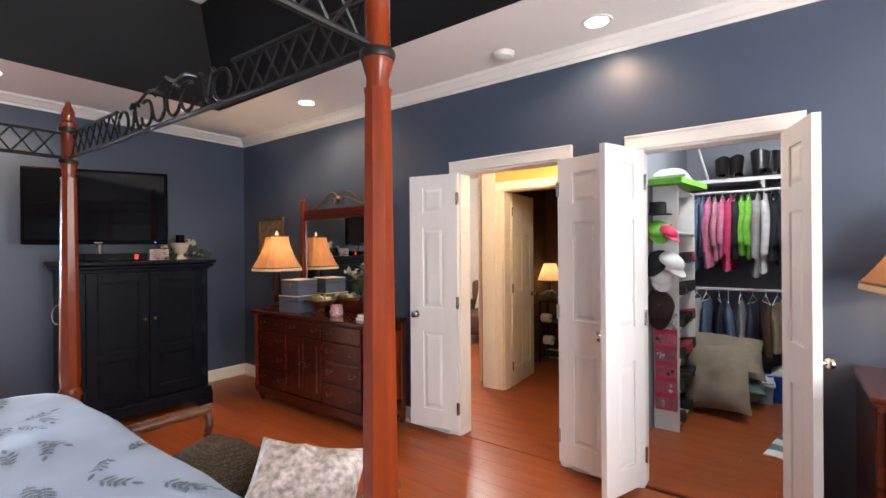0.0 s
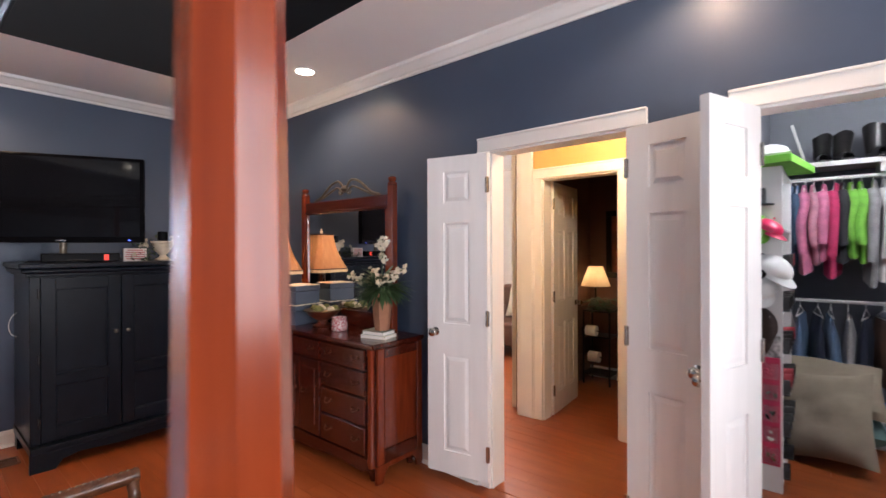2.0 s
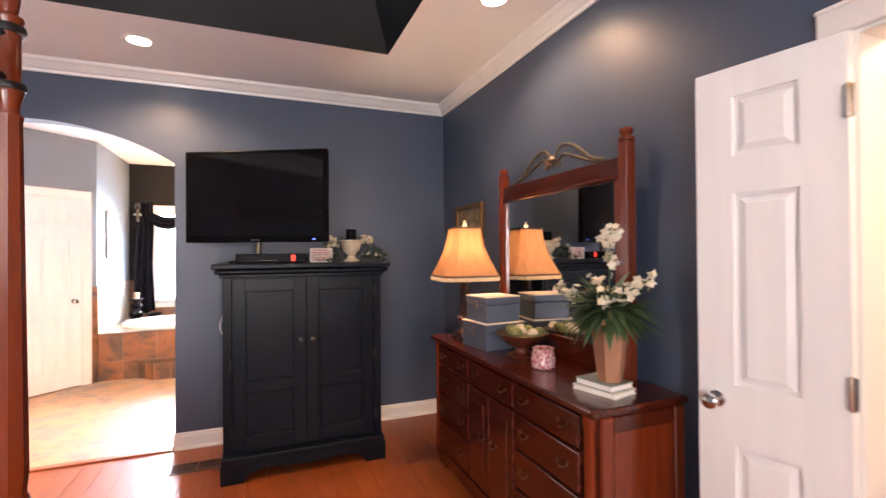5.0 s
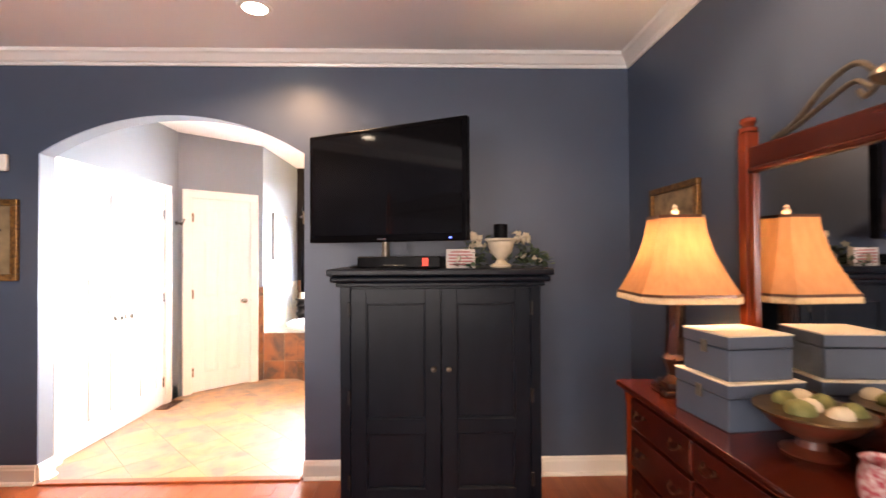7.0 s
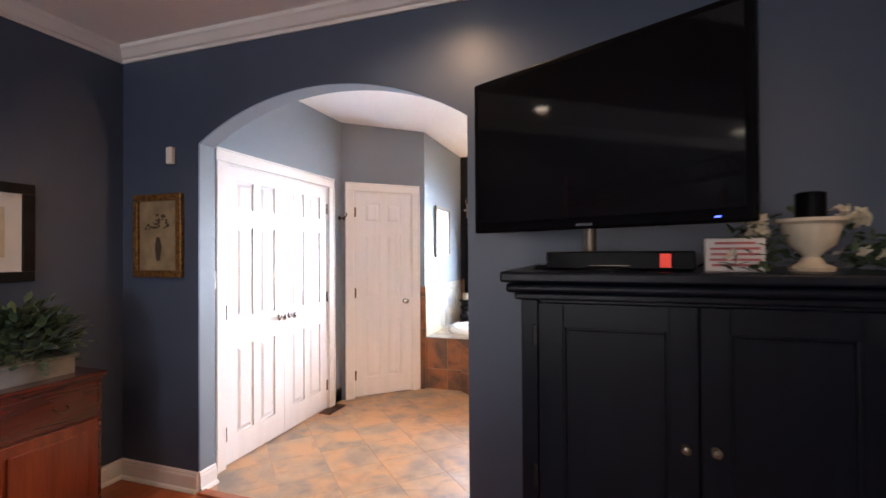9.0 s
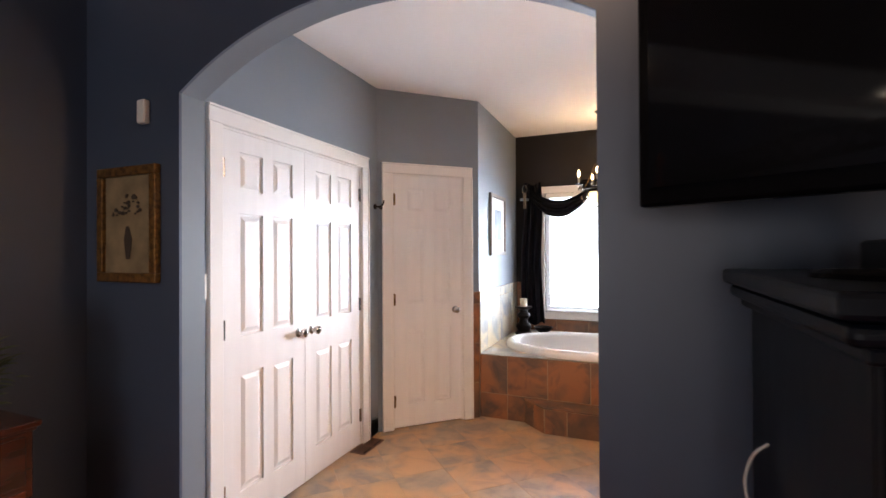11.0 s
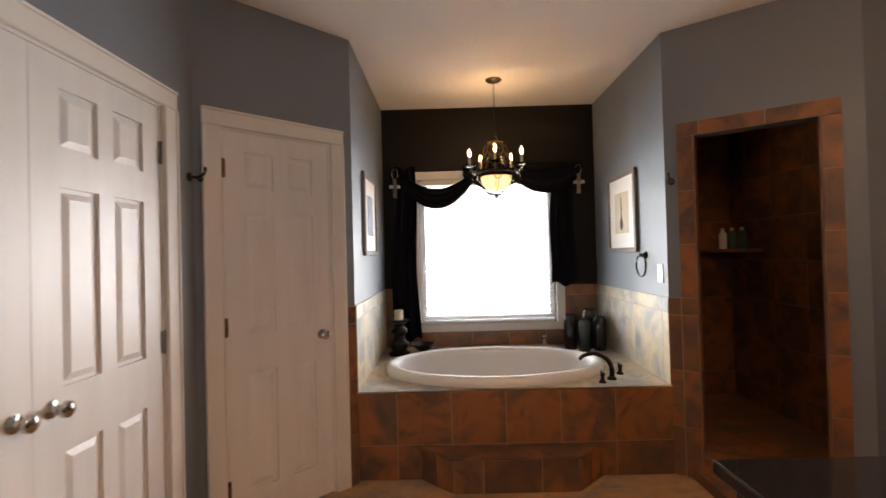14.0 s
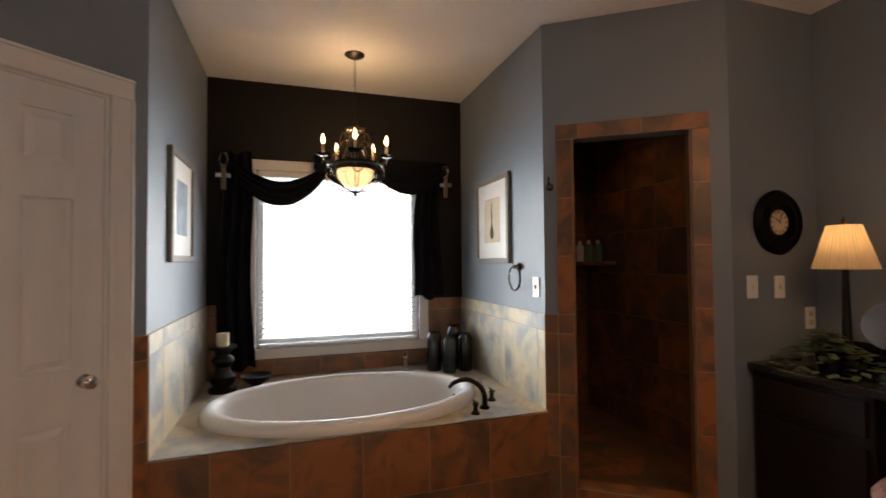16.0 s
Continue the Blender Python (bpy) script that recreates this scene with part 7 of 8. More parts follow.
om = thing("oval_mirror", -1.18, 0.03, 1.58, 0, "oval wall mirror in a carved black frame over the counter", "mirror")
part("frame", moved(lathe([(0.20, 0.0), (0.245, 0.002), (0.250, 0.02), (0.225, 0.036), (0.200, 0.022)], n=48, sy=1.45), pose(0, 0, 0, 90, 0, 0)), M_BLACKWOOD, om, smooth=True)
part("glass", moved(lathe([(0.205, 0.004), (0.205, 0.010), (0.0, 0.010)], n=48, sy=1.45), pose(0, 0, 0, 90, 0, 0)), M_MIRROR, om, "mirror glass")
mk = thing("makeup_mirror", -1.43, -0.20, 0.852, 25, "round magnifying mirror on a metal stand", "mirror")
part("stand", lathe([(0.07, 0), (0.07, 0.010), (0.015, 0.022), (0.010, 0.15)], n=20), M_CHROME, mk, smooth=True)
part("rim", moved(lathe([(0.095, -0.008), (0.104, -0.008), (0.106, 0.0), (0.104, 0.008), (0.095, 0.008)], n=36), pose(0, 0, 0.215, 80, 0, 0)), M_CHROME, mk, smooth=True)
part("glass", moved(lathe([(0.0, -0.005), (0.096, -0.005), (0.096, 0.005), (0.0, 0.005)], n=36), pose(0, 0, 0.215, 80, 0, 0)), M_MIRROR, mk)
iv = thing("ivy_plant", -1.62, -0.30, 0.852, 0, "trailing ivy in a small pot on the black counter", "plant")
part("pot", lathe([(0.04, 0), (0.055, 0.07), (0.058, 0.075), (0.0, 0.068)], n=16), M_BOTTLE2, iv, smooth=True)
bm = bmesh.new()
rr = random.Random(51)
for k in range(220):
    a, r = rr.uniform(0, 6.28), abs(rr.gauss(0, 0.10))
    p = Vector((min(r, 0.3) * 1.4 * math.cos(a), min(r, 0.16) * math.sin(a), max(0.006, 0.13 - r * 0.9 + rr.uniform(-0.03, 0.06))))
    leaf(bm, p, (math.cos(a), math.sin(a), rr.uniform(-0.1, 0.6)), (0, 0, 1), rr.uniform(0.035, 0.055), 0.034, 0.3, 3)
part("ivy_leaves", bm, M_LEAF2, iv)

# ---------- closet ----------
M_SHELF = mat("white_melamine", (0.76, 0.75, 0.73), (0.72, 0.71, 0.69), 0.4, scale=4)
cs_ = thing("closet_shelf", label="white closet shelf with hanging rod under it", category="shelf", kind="structure")
part("board", boxed(4.245, 6.39, 2.28, 2.735, 2.085, 2.105, 0.002), M_SHELF, cs_)
part("lip", boxed(4.245, 6.39, 2.262, 2.280, 2.068, 2.106, 0.002), M_SHELF, cs_)
part("brace", boxed(4.93, 4.96, 2.27, 2.735, 2.00, 2.084, 0.002), M_SHELF, cs_)
part("brace", boxed(5.60, 5.63, 2.27, 2.735, 2.00, 2.084, 0.002), M_SHELF, cs_)
part("diagonal_brace", tube([(4.50, 2.27, 2.11), (4.42, 2.27, 2.42)], 0.010, 6), M_SHELF, cs_)
for z in (1.985, 1.03):
    t = thing("hanging_rod", label="white hanging rod", category="rod", kind="structure")
    part("rod", tube([(4.245, 2.36, z), (6.39, 2.36, z)], 0.014, 10), M_SHELF, t)
tw = thing("shelf_tower", 4.25, 1.03, 0, 0, "tall white closet tower with shoe shelves", "shelf")
part("side_panel", boxed(0, 0.185, 0, 0.016, 0, 1.93, 0.002), M_SHELF, tw)
part("side_panel", boxed(0, 0.185, 0.80, 0.816, 0, 1.93, 0.002), M_SHELF, tw)
for z in (0.05, 0.30, 0.55, 0.80, 1.05, 1.30, 1.55, 1.91):
    part("shelf_board", boxed(0, 0.185, 0.017, 0.799, z, z + 0.016, 0.002), M_SHELF, tw)
M_SHOE = mat("black_shoe_leather", (0.018, 0.016, 0.015), (0.010, 0.009, 0.009), 0.35)
M_SHOE2 = mat("red_shoe_canvas", (0.35, 0.03, 0.04), (0.25, 0.02, 0.03), 0.7)


def shoe(x, y, z, mm, lab, rz=90):
    t = thing("shoe", x, y, z, rz, lab, "shoe", "shoes on the tower")
    def f(u, v):
        l = -0.12 + 0.24 * u
        w = 0.038 * (0.75 + 0.35 * math.sin(math.pi * min(u * 1.1, 1)))
        h = 0.035 + 0.045 * max(0, 1 - u * 1.5) + 0.012 * math.sin(math.pi * u)
        a = math.pi * v
        return (w * math.cos(a), l, 0.012 + h * math.sin(a) ** 0.7)
    part("upper", sheet(f, 12, 10, 0.002), mm, t, smooth=True)
    part("sole", boxed(-0.036, 0.036, -0.122, 0.122, 0.001, 0.014, 0.004), M_SHOE, t)


rr = random.Random(61)
for z in (0.066, 0.316, 0.566, 0.816, 1.066, 1.316):
    for k in range(4):
        shoe(4.345, 1.12 + 0.17 * k, z, M_SHOE if rr.random() < 0.75 else M_SHOE2, "dark shoe on the white tower shelf", 90 + rr.uniform(-4, 4)) if k % 2 == 0 or rr.random() < 0.8 else None

# organiser and hats on the tower's side
M_HOTPINK = mat("hot_pink_vinyl", (0.62, 0.03, 0.11), (0.50, 0.02, 0.08), 0.3, scale=12)
M_CLEARV = clear("clear_vinyl", (1, 0.92, 0.94), 0.12, 0.9)
M_ZEBRA = mat("black_white_print", (0.72, 0.70, 0.68), (0.02, 0.02, 0.02), 0.6, scale=28, detail=1)
og = thing("hanging_organizer", 4.342, 1.026, 0, 0, "pink hanging organizer with clear pockets and a zebra top", "organizer")
part("backing", boxed(-0.082, 0.082, -0.012, -0.002, 0.16, 0.80, 0.004), M_HOTPINK, og)
part("top_panel", boxed(-0.084, 0.084, -0.015, -0.001, 0.80, 0.93, 0.004), M_ZEBRA, og, "zebra print top")
part("strap", boxed(-0.006, 0.006, -0.008, -0.002, 0.93, 1.02), M_HOTPINK, og)
for r_ in range(5):
    for c_ in range(2):
        x0, z0 = -0.076 + c_ * 0.078, 0.175 + r_ * 0.124
        p = part("pocket", sheet(lambda u, v: (x0 + 0.074 * u, -0.014 - 0.022 * math.sin(math.pi * u) * (0.5 + 0.5 * v), z0 + 0.095 * v), 8, 3, 0.0015), M_CLEARV, og, "clear vinyl pocket", True)
        bm = bmesh.new()
        for q in range(5):
            bmesh.ops.create_icosphere(bm, subdivisions=1, radius=0.010, matrix=Matrix.Translation((x0 + 0.012 + 0.050 * rr.random(), -0.020, z0 + 0.014 + 0.05 * rr.random())))
        part("trinkets", bm, (M_CHROME, M_HOTPINK, M_BRASS, M_PAPER, M_PLASTIC)[(r_ + c_ * 2) % 5], p, "small trinkets")
M_LIME = mat("lime_fabric", (0.22, 0.55, 0.06), (0.16, 0.44, 0.04), 0.8, scale=20)
M_WHITEC = mat("white_cotton", (0.74, 0.73, 0.71), (0.66, 0.65, 0.63), 0.85, scale=12, bump=0.3, bscale=200)
M_BLACKC = mat("black_cotton", (0.014, 0.014, 0.016), (0.009, 0.009, 0.010), 0.9, scale=12)
M_BROWNF = mat("dark_brown_felt", (0.035, 0.018, 0.013), (0.022, 0.011, 0.008), 0.95, scale=40, bump=0.8, bscale=120)


def cap(x, y, z, mm, lab, rx, rz, s=1.0):
    """A baseball cap: domed crown, curved visor, button."""
    t = thing("cap", label=lab, category="hat", group="hats on the tower")
    t.matrix_world = pose(x, y, z, rx, 0, rz)
    part("crown", sheet(lambda u, v: (0.088 * s * math.cos(6.2832 * u) * math.cos(1.5 * v), 0.098 * s * math.sin(6.2832 * u) * math.cos(1.5 * v), 0.065 * s * math.sin(1.5 * v)), 24, 8), mm, t, smooth=True)
    part("visor", sheet(lambda u, v: ((0.075 + 0.005 * v) * s * math.sin((u - 0.5) * 2.6), -s * (0.075 * math.cos((u - 0.5) * 2.2) + 0.075 * v * math.cos((u - 0.5) * 3.0)), -0.02 * s * v - 0.03 * s * (u - 0.5) ** 2), 14, 4, 0.003), mm, t, smooth=True)
    part("button", lathe([(0.008, 0.063), (0.006, 0.069), (0.0, 0.071)], n=8), mm, t)


cap(4.30, 0.97, 1.58, M_LIME, "lime green cap hanging on the tower", 38, 25)
cap(4.375, 0.94, 1.56, M_HOTPINK, "pink cap hanging on the tower", 30, 65, 0.8)
cap(4.30, 0.95, 1.34, M_BLACKC, "black cap hanging on the tower", 45, -20)
cap(4.40, 0.93, 1.33, M_WHITEC, "white cap hanging on the tower", 35, 55, 1.05)
cap(4.33, 0.94, 1.22, M_WHITEC, "white cap hanging on the tower", 40, 15)
cap(4.31, 0.945, 0.99, M_BROWNF, "shaggy dark brown hat hanging on the tower", 80, 10, 1.25)
th = thing("top_hat", 4.30, 0.98, 1.70, 0, "black brimmed hat on the tower", "hat")
part("crown", lathe([(0.062, 0.0), (0.060, 0.09), (0.056, 0.10), (0.0, 0.10)], n=20), M_BLACKC, th, smooth=True)
part("brim", lathe([(0.06, 0.0), (0.10, 0.0), (0.10, 0.005), (0.06, 0.005)], n=24), M_BLACKC, th, smooth=True)
lt = thing("plastic_tray", 4.35, 1.12, 1.932, -8, "lime green plastic tray on the tower", "tray")
part("base", boxed(-0.12, 0.16, -0.20, 0.45, 0.0, 0.006, 0.002), M_LIME, lt)
for a in ((-0.12, 0.16, -0.205, -0.197), (-0.12, 0.16, 0.446, 0.454), (0.156, 0.164, -0.197, 0.446), (-0.124, -0.116, -0.197, 0.446)):
    part("wall", boxed(*a, 0.0, 0.045, 0.002), M_LIME, lt)
solo("folded_bag", moved(cushion(0.26, 0.5, 0.16, seed=4), pose(4.345, 1.33, 2.02)), M_WHITEC, "white folded bag on a green tray", "bag", smooth=True)

GARMENTS = {}


def fabric(name, c):
    if name not in GARMENTS:
        GARMENTS[name] = mat(name + "_fabric", c, tuple(k * 0.7 for k in c), 0.85, scale=16, bump=0.35, bscale=160)
    return GARMENTS[name]


def hanger(parent, m):
    bm = tube(smooth_path([(0, 0.006, 0.015), (0, 0.018, 0.0), (0, 0.0, -0.030), (0, 0.0, -0.045)], 4), 0.0035, 6)
    tube([(0, 0, -0.045), (0, -0.19, -0.115), (0, 0.19, -0.115), (0, 0, -0.045)], 0.0045, 6, bm)
    part("hanger", bm, M_SHELF, parent, "white plastic hanger")


def garment(name, x, z, length, mm, lab, seed, width=0.40, sleeve=True, tilt=0.0, bottoms=False):
    """Clothes on a hanger across the rod; the cloth hangs in soft folds."""
    t = thing(name, x, 2.36, z, tilt, lab, "clothing", "hanging clothes")
    hanger(t, None)
    def f(u, v):
        a = 2 * math.pi * u
        w = (0.07 + (width / 2 - 0.07) * min(v * 5, 1)) if not bottoms else width / 2 * (1 - 0.1 * v)
        th_ = 0.014 + 0.030 * min(v * 3, 1) + 0.012 * math.sin(a * 4 + seed + 2 * v) * v
        drop = (0.045 + 0.075 * abs(math.cos(a)) * min(v * 5, 1)) if not bottoms else 0.11
        return (th_ * math.sin(a) + 0.012 * math.sin(3 * v + seed), w * math.cos(a) * (1 + 0.05 * math.sin(5 * v + seed)), -drop - v * length)
    part("cloth", sheet(f, 26, 12), mm, t, smooth=True)
    if sleeve:
        for s in (-1, 1):
            y0 = s * (width / 2 - 0.015)
            part("sleeve", tube(smooth_path([(0, y0 - s * 0.03, -0.13), (0.012, y0 + s * 0.035, -0.22), (0.015 * math.sin(seed), y0 + s * 0.045, -0.36), (0.0, y0 + s * 0.04, -0.13 - length * 0.72)]), 0.036, 9, r_end=0.030), mm, t, "", True)
    return t


UP = [("red", (0.45, 0.02, 0.04)), ("denim", (0.13, 0.20, 0.32)), ("denim", (0.13, 0.20, 0.32)), ("pink", (0.68, 0.22, 0.36)), ("rose", (0.74, 0.36, 0.46)), ("pink", (0.68, 0.22, 0.36)), ("hotpink", (0.62, 0.05, 0.16)), ("black", (0.015, 0.015, 0.018)), ("lime", (0.24, 0.58, 0.07)), ("lime", (0.24, 0.58, 0.07)), ("grey", (0.34, 0.33, 0.33)), ("white", (0.66, 0.64, 0.62)), ("black", (0.015, 0.015, 0.018)), ("navy", (0.020, 0.025, 0.050)), ("black", (0.015, 0.015, 0.018)), ("navy", (0.020, 0.025, 0.050)), ("black", (0.015, 0.015, 0.018)), ("black", (0.015, 0.015, 0.018)), ("white", (0.66, 0.64, 0.62)), ("grey", (0.34, 0.33, 0.33)), ("lime", (0.24, 0.58, 0.07)), ("black", (0.015, 0.015, 0.018)), ("denim", (0.13, 0.20, 0.32)), ("pink", (0.68, 0.22, 0.36))]
rr = random.Random(71)
for k, (nm, c) in enumerate(UP):
    garment("shirt", 4.335 + 0.056 * k + rr.uniform(-0.008, 0.008), 1.985, rr.uniform(0.50, 0.66) + (0.12 if nm in ("white", "grey") else 0), fabric(nm, c), nm + " shirt on a white hanger in the closet", k * 1.3, rr.uniform(0.36, 0.42), True, rr.uniform(-9, 9))
LOW = [("white", (0.66, 0.64, 0.62)), ("denim", (0.13, 0.20, 0.32)), ("navy", (0.020, 0.025, 0.050)), ("denim", (0.13, 0.20, 0.32)), ("grey", (0.34, 0.33, 0.33)), ("navy", (0.020, 0.025, 0.050)), ("brown", (0.10, 0.05, 0.03)), ("tan", (0.36, 0.27, 0.19)), ("black", (0.015, 0.015, 0.018)), ("rust", (0.16, 0.05, 0.03)), ("black", (0.015, 0.015, 0.018)), ("tan", (0.36, 0.27, 0.19)), ("navy", (0.020, 0.025, 0.050)), ("black", (0.015, 0.015, 0.018))]
for k, (nm, c) in enumerate(LOW):
    garment("trousers", 4.38 + 0.095 * k + rr.uniform(-0.012, 0.012), 1.03, rr.uniform(0.40, 0.52), fabric(nm, c), nm + " trousers folded over a white hanger", k * 1.7, rr.uniform(0.30, 0.36), False, rr.uniform(-14, 14), True)
for x, s, lab in ((4.60, 1.0, "black boot on the closet shelf"), (4.72, 1.0, "black boot on the closet shelf"), (4.92, 1.25, "slouched black boot on the closet shelf"), (5.08, 1.15, "slouched black boot on the closet shelf"), (5.30, 1.1, "black boot on the closet shelf")):
    t = thing("boot", x, 2.44, 2.106, rr.uniform(-25, 25), lab, "boot", "boots on the shelf")
    part("shaft", sheet(lambda u, v: ((0.052 + 0.012 * v) * s * math.cos(6.2832 * u), (0.056 + 0.012 * v) * s * math.sin(6.2832 * u) + 0.05 * v * s * math.sin(x * 9), 0.05 + 0.17 * s * v + 0.015 * math.sin(6.2832 * u * 2 + x * 5) * v), 16, 6, 0.003), M_SHOE, t, smooth=True)
    part("foot", sheet(lambda u, v: (0.040 * s * math.cos(math.pi * v), -0.16 * s + 0.22 * s * u, 0.015 + (0.045 + 0.03 * u) * s * math.sin(math.pi * v) ** 0.7), 10, 8, 0.002), M_SHOE, t, smooth=True)
    part("sole", boxed(-0.04 * s, 0.04 * s, -0.165 * s, 0.065 * s, 0.001, 0.017, 0.004), M_SHOE, t)
M_KHAKI = mat("khaki_cotton", (0.30, 0.25, 0.18), (0.24, 0.195, 0.14), 0.9, scale=6, bump=0.4, bscale=180)
solo("floor_pillow", moved(cushion(0.55, 0.60, 0.20, seed=13, crease=0.03), pose(4.61, 1.70, 0.315, 66, -8, -14)), M_KHAKI, "khaki pillow leaning on the closet floor", "pillow", "closet pillows", smooth=True)
solo("floor_pillow", moved(cushion(0.64, 0.46, 0.20, seed=17, crease=0.03), pose(4.64, 2.06, 0.44, 40, 4, 8)), M_KHAKI, "khaki pillow lying behind another in the closet", "pillow", "closet pillows", smooth=True)
solo("blanket_stack", moved(cushion(0.62, 0.40, 0.30, seed=19, crease=0.03), pose(4.66, 2.12, 0.16)), fabric("teal", (0.16, 0.27, 0.25)), "folded teal blanket on the closet floor", "blanket", smooth=True)
M_BLUEBIN = mat("blue_plastic", (0.015, 0.10, 0.55), (0.012, 0.08, 0.46), 0.35)
M_FROST = mat("frosted_plastic", (0.42, 0.50, 0.58), (0.36, 0.44, 0.52), 0.35)


def bin_(x, y, w, d, h, mm, lab):
    t = thing("storage_bin", x, y, 0, 0, lab, "bin")
    bm = bmesh.new()
    lo_ = [(-w / 2 * 0.88, -d / 2 * 0.88), (w / 2 * 0.88, -d / 2 * 0.88), (w / 2 * 0.88, d / 2 * 0.88), (-w / 2 * 0.88, d / 2 * 0.88)]
    hi_ = [(-w / 2, -d / 2), (w / 2, -d / 2), (w / 2, d / 2), (-w / 2, d / 2)]
    a = [bm.verts.new((*p, 0)) for p in lo_]
    b = [bm.verts.new((*p, h)) for p in hi_]
    bm.faces.new(a)
    for i in range(4):
        bm.faces.new((a[i], a[(i + 1) % 4], b[(i + 1) % 4], b[i]))
    bmesh.ops.solidify(bm, geom=bm.faces[:], thickness=0.004)
    part("tub", bm, mm, t)
    for q in ((-w / 2 - 0.012, w / 2 + 0.012, -d / 2 - 0.012, -d / 2), (-w / 2 - 0.012, w / 2 + 0.012, d / 2, d / 2 + 0.012), (-w / 2 - 0.012, -w / 2, -d / 2, d / 2), (w / 2, w / 2 + 0.012, -d / 2, d / 2)):
        part("rim", boxed(*q, h - 0.02, h, 0.002), mm, t)
    return t


bin_(5.15, 2.42, 0.36, 0.30, 0.25, M_BLUEBIN, "blue plastic storage bin on the closet floor")
bin_(4.93, 2.30, 0.17, 0.22, 0.18, M_FROST, "small frosted plastic bin on the closet floor")
solo("folded_clothes", moved(cushion(0.34, 0.26, 0.12, seed=23, crease=0.03), pose(5.15, 2.42, 0.255)), M_WHITEC, "white folded clothes in the blue bin", "clothing", smooth=True)
solo("folded_clothes", moved(cushion(0.20, 0.24, 0.10, seed=29, crease=0.03), pose(4.93, 2.30, 0.20)), M_WHITEC, "white cloth in the frosted bin", "clothing", smooth=True)
rg = thing("small_rug", 5.26, 1.36, 0.0, -12, "teal and white striped rug on the closet floor", "rug")
for k in range(8):
    part("stripe", sheet(lambda u, v: (-0.20 + 0.40 * u, -0.46 + 0.115 * (k + v), 0.006 + 0.005 * math.sin(u * 11 + k)), 14, 2, 0.006), fabric("teal", (0.16, 0.27, 0.25)) if k % 2 else M_WHITEC, rg, "", True)

# ---------- pieces of floors and walls ----------
planks = bpy.data.objects["floor"]
rr = random.Random(81)
PW, PL = 0.127, 1.22
meshes = {}


def plank(x0, x1, y0, y1):
    key = (round(x1 - x0, 3), round(y1 - y0, 3))
    if key not in meshes:
        a, b = key[0] / 2 - 0.0003, key[1] / 2 - 0.0003
        bm = boxed(-a, a, -b, b, -0.012, 0.0)
        for v in bm.verts:
            if v.co.z > -0.005:
                v.co.x *= 1 - 0.0006 / a
                v.co.y *= 1 - 0.0006 / b
        me = bpy.data.meshes.new("plank")
        bmesh.ops.recalc_face_normals(bm, faces=bm.faces)
        bm.to_mesh(me)
        bm.free()
        me.materials.append(M_PLANK)
        meshes[key] = me
    ob = new("plank", meshes[key])
    ob.parent = planks
    ob.location = ((x0 + x1) / 2, (y0 + y1) / 2, 0.0)


def plank_field(x0, x1, y0, y1):
    y = y0
    while y < y1 - 0.01:
        w = min(PW, y1 - y)
        x = x0 - rr.choice((0.0, 0.2, 0.41, 0.61, 0.81, 1.02))
        while x < x1 - 0.02:
            a, b = max(x, x0), min(x + PL, x1)
            if b - a > 0.02:
                plank(a, b, y, y + w)
            x += PL
        y += PW


plank_field(0.0, 6.70, -4.43, 0.0)
plank_field(2.60, 4.04, 0.06, 2.78)
plank_field(4.24, 6.39, 0.06, 2.74)
plank_field(-0.5, 2.60, 0.15, 4.2)

# slate tiles laid on the diagonal on the bathroom floor
fb = bpy.data.objects["floor_bathroom"]
TS = 0.333
me = bpy.data.meshes.new("tile")
bm = boxed(-TS / 2 + 0.0006, TS / 2 - 0.0006, -TS / 2 + 0.0006, TS / 2 - 0.0006, -0.004, 0.0)
for v in bm.verts:
    if v.co.z > -0.004:
        v.co.x *= 0.9985
        v.co.y *= 0.9985
bmesh.ops.recalc_face_normals(bm, faces=bm.faces)
bm.to_mesh(me)
bm.free()
me.materials.append(M_SLATE)
for i in range(-9, 10):
    for j in range(-9, 10):
        u, v = i * TS, j * TS
        x, y = -1.4 + (u - v) * 0.70711, -2.0 + (u + v) * 0.70711
        if -2.60 < x < -0.20 and -3.92 < y < 0.10 and not (x < -2.3 and y > -1.1):
            ob = new("tile", me)
            ob.parent = fb
            ob.matrix_world = pose(x, y, 0, 0, 0, 45 + rr.choice((0, 90, 180, 270)))
# edge of the tile floor along the threshold
structure("floor_tile_edge", boxed(-0.26, -0.03, -4.0, 0.1, -0.004, -0.0012), M_SLATE)

deck = bpy.data.objects["tub_deck_core"]
tiles(deck, pose(DX - 0.012, -3.25, 0, 0, 0, 90), 1.92, DZ - 0.006, 0.333, M_SLATE_DARK, (0.24, 0.21))
# deck top, cut round the tub by leaving out the tiles under its bowl
bm = bmesh.new()
n = 64
inn = [(TCX + (TAX - 0.02) * math.cos(2 * math.pi * i / n), TCY + (TAY - 0.02) * math.sin(2 * math.pi * i / n)) for i in range(n)]
outp = []
for i in range(n):
    c, s = math.cos(2 * math.pi * i / n), math.sin(2 * math.pi * i / n)
    k = min((DX - TCX) / c if c > 1e-6 else ((-3.73 - TCX) / c if c < -1e-6 else 9), (-1.33 - TCY) / s if s > 1e-6 else ((-3.25 - TCY) / s if s < -1e-6 else 9))
    outp.append((TCX + k * c, TCY + k * s))
for z in (DZ, DZ - 0.011):
    vi = [bm.verts.new((*p, z)) for p in inn]
    vo = [bm.verts.new((*p, z)) for p in outp]
    for i in range(n):
        j = (i + 1) % n
        bm.faces.new((vi[i], vi[j], vo[j], vo[i]))
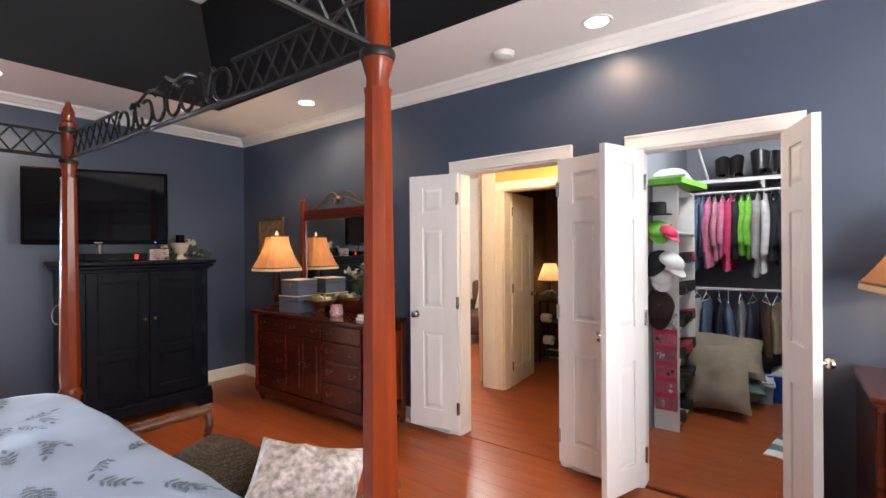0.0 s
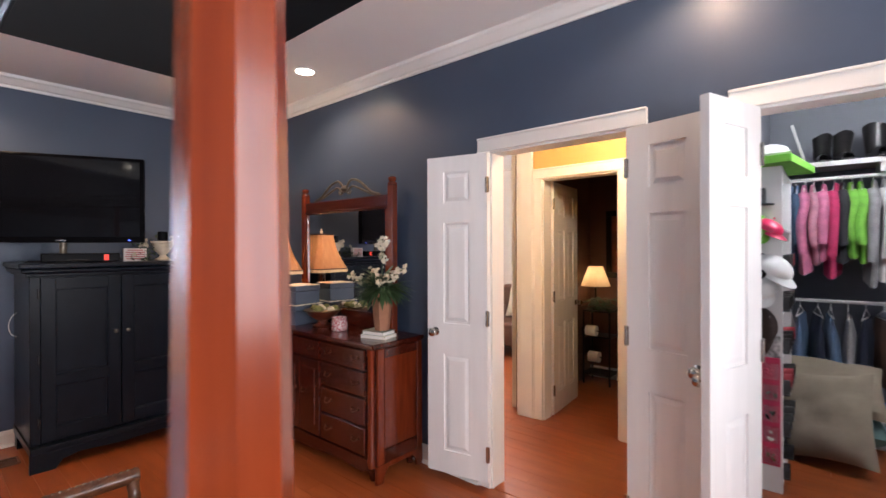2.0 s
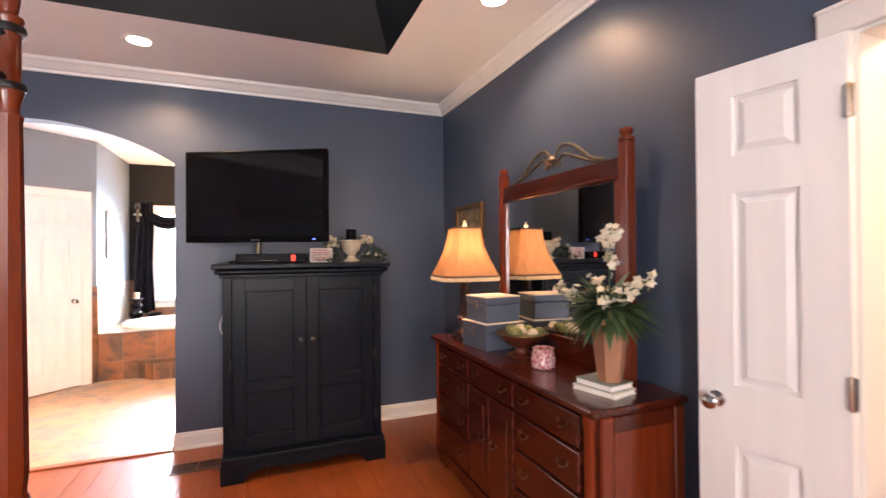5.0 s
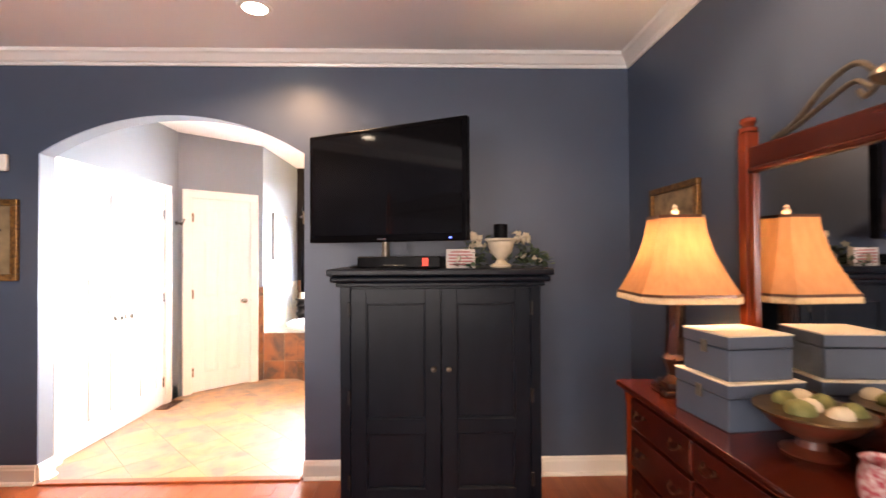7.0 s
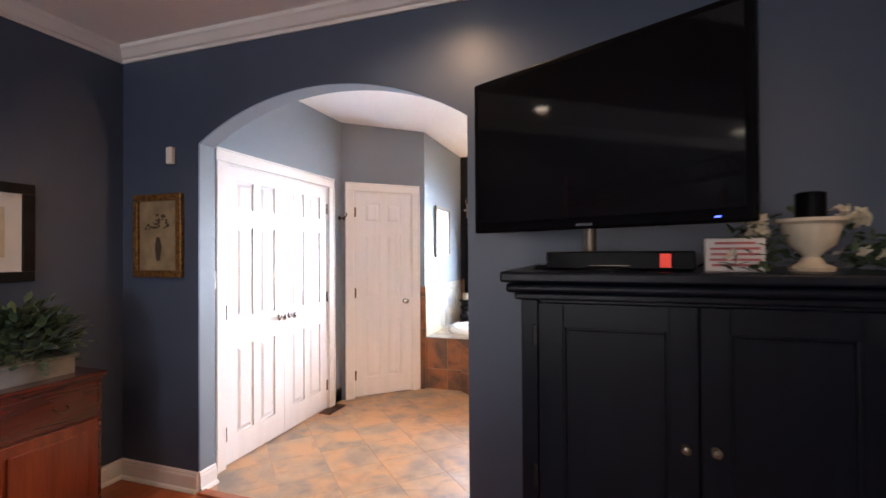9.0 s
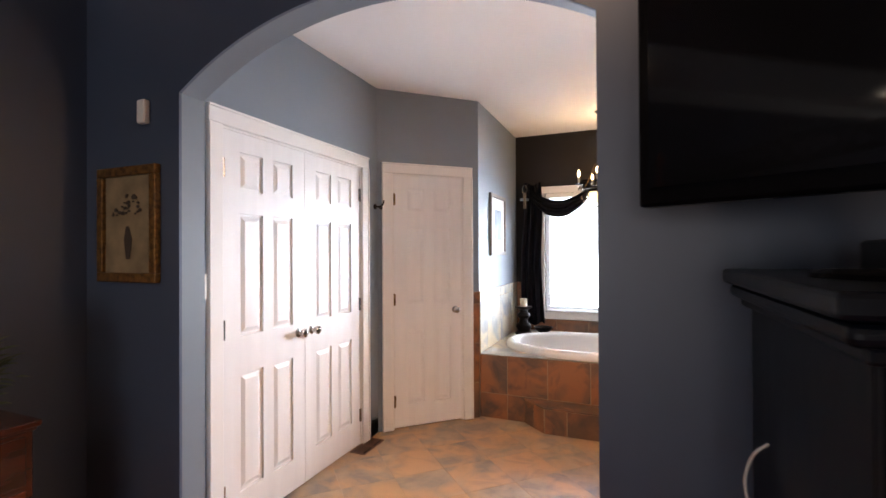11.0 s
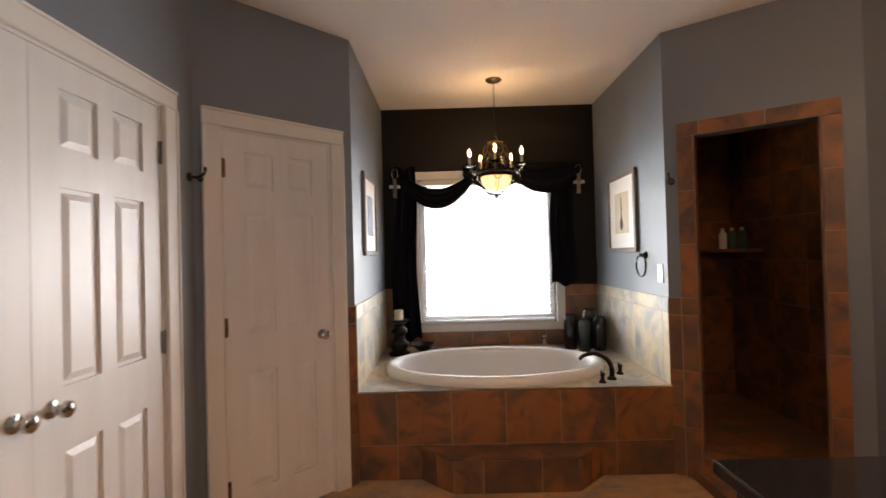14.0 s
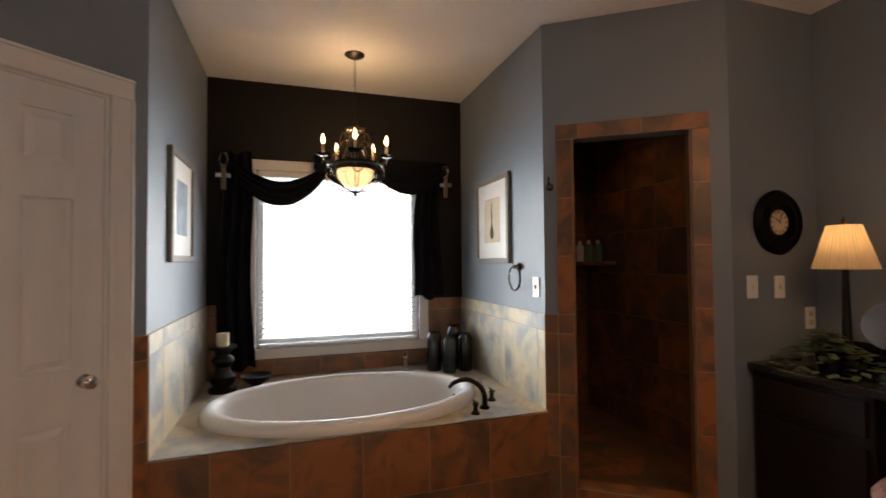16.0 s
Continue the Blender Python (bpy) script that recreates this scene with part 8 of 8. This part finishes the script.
for cx, cy in ((DX, -1.33), (DX, -3.25), (-3.73, -1.33), (-3.73, -3.25)):
    box(bm, min(cx, cx - math.copysign(0.16, cx - TCX)), max(cx, cx - math.copysign(0.16, cx - TCX)), min(cy, cy - math.copysign(0.16, cy - TCY)), max(cy, cy - math.copysign(0.16, cy - TCY)), DZ - 0.011, DZ - 0.001)
structure("tub_deck_top", bm, M_SLATE_PALE, "pale slate tile deck round the bathtub")
# wainscot in the alcove and beside the shower
wa = thing("wainscot_south", label="pale slate tile wainscot", kind="structure")
tiles(wa, pose(DX + 0.01, -3.25, DZ, 0, 0, 180), 1.335, 1.07 - DZ, 0.43, M_SLATE_PALE, (0.22, 0.44), 0.002)
wb = thing("wainscot_north", label="pale slate tile wainscot", kind="structure")
tiles(wb, pose(-3.73, -1.33, DZ), 1.34, 1.07 - DZ, 0.43, M_SLATE_PALE, (0.40, 0.44), 0.002)
wc = thing("wainscot_west", label="rust slate tile wainscot under the window", kind="structure")
tiles(wc, pose(-3.73, -3.24, DZ, 0, 0, 90), 0.235, 0.53, 0.333, M_SLATE_DARK, (0.0, 0.44))
tiles(wc, pose(-3.73, -1.628, DZ, 0, 0, 90), 0.287, 0.53, 0.333, M_SLATE_DARK, (0.0, 0.44))
tiles(wc, pose(-3.73, -3.003, DZ, 0, 0, 90), 1.374, 0.125, 0.333, M_SLATE_DARK, (0.2, 0.0))
wd = thing("wainscot_corner", label="rust slate tile strip beside the corner door", kind="structure")
tiles(wd, MPD @ pose(PDG[1] + 0.087, 0, 0), PDL - PDG[1] - 0.087, 1.07, 0.333, M_SLATE_DARK, (0.0, 0.30))
tiles(sf, MSH @ pose(0, 0, 0), SHG[0], 1.07, 0.333, M_SLATE_DARK, (SHG[0] - 0.085, 0.30))
tiles(sf, MSH @ pose(SHG[0] - 0.085, -0.001, 1.071), 0.085, HEAD - 1.071, 0.32, M_SLATE_DARK)
tiles(sf, MSH @ pose(SHG[1], -0.001, 0), 0.085, HEAD, 0.32, M_SLATE_DARK, (0, 0.16))
tiles(sf, MSH @ pose(SHG[0] - 0.085, -0.001, HEAD), SHG[1] - SHG[0] + 0.17, 0.085, 0.32, M_SLATE_DARK, (0.12, 0))
tiles(sf, MSH @ pose(SHG[0], -0.007, 0), SHG[1] - SHG[0], 0.14, 0.32, M_SLATE_DARK, (0.2, 0))
# jamb lining of the shower opening
structure("shower_jamb", boxed(SHG[0] - 0.001, SHG[0] + 0.010, 0.0, 0.10, 0.14, HEAD), M_SLATE_DARK).matrix_world = MSH
structure("shower_jamb", boxed(SHG[1] - 0.010, SHG[1] + 0.001, 0.0, 0.10, 0.14, HEAD), M_SLATE_DARK).matrix_world = MSH
# tiles inside the shower
tiles(bpy.data.objects["shower_wall_back"], pose(-3.72, -1.25, 0.06, 0, 0, 90), 1.13, 2.62, 0.333, M_SLATE_DARK, (0.15, 0.2))
tiles(bpy.data.objects["shower_wall_side"], pose(-3.72, -0.12, 0.06), 1.75, 2.62, 0.333, M_SLATE_DARK, (0.2, 0.2))
# step in front of the tub
st_ = structure("tub_step", prism([(DX, -2.855), (-2.215, -2.672), (-2.215, -1.958), (DX, -1.780)], 0, 0.188), M_GROUT, "tiled step in front of the bathtub")
tiles(st_, pose(-2.215, -2.672, 0, 0, 0, 90), 0.714, 0.19, 0.333, M_SLATE_DARK, (0.17, 0))
for p, q in (((DX, -2.855), (-2.215, -2.672)), ((-2.215, -1.958), (DX, -1.780))):
    d = math.hypot(q[0] - p[0], q[1] - p[1])
    tiles(st_, pose(p[0], p[1], 0, 0, 0, math.degrees(math.atan2(q[1] - p[1], q[0] - p[0]))), d, 0.19, 0.333, M_SLATE_DARK, (0.12, 0))
part("step_top", prism([(DX, -2.868), (-2.203, -2.678), (-2.203, -1.952), (DX, -1.766)], 0.190, 0.200), M_SLATE_DARK, st_)
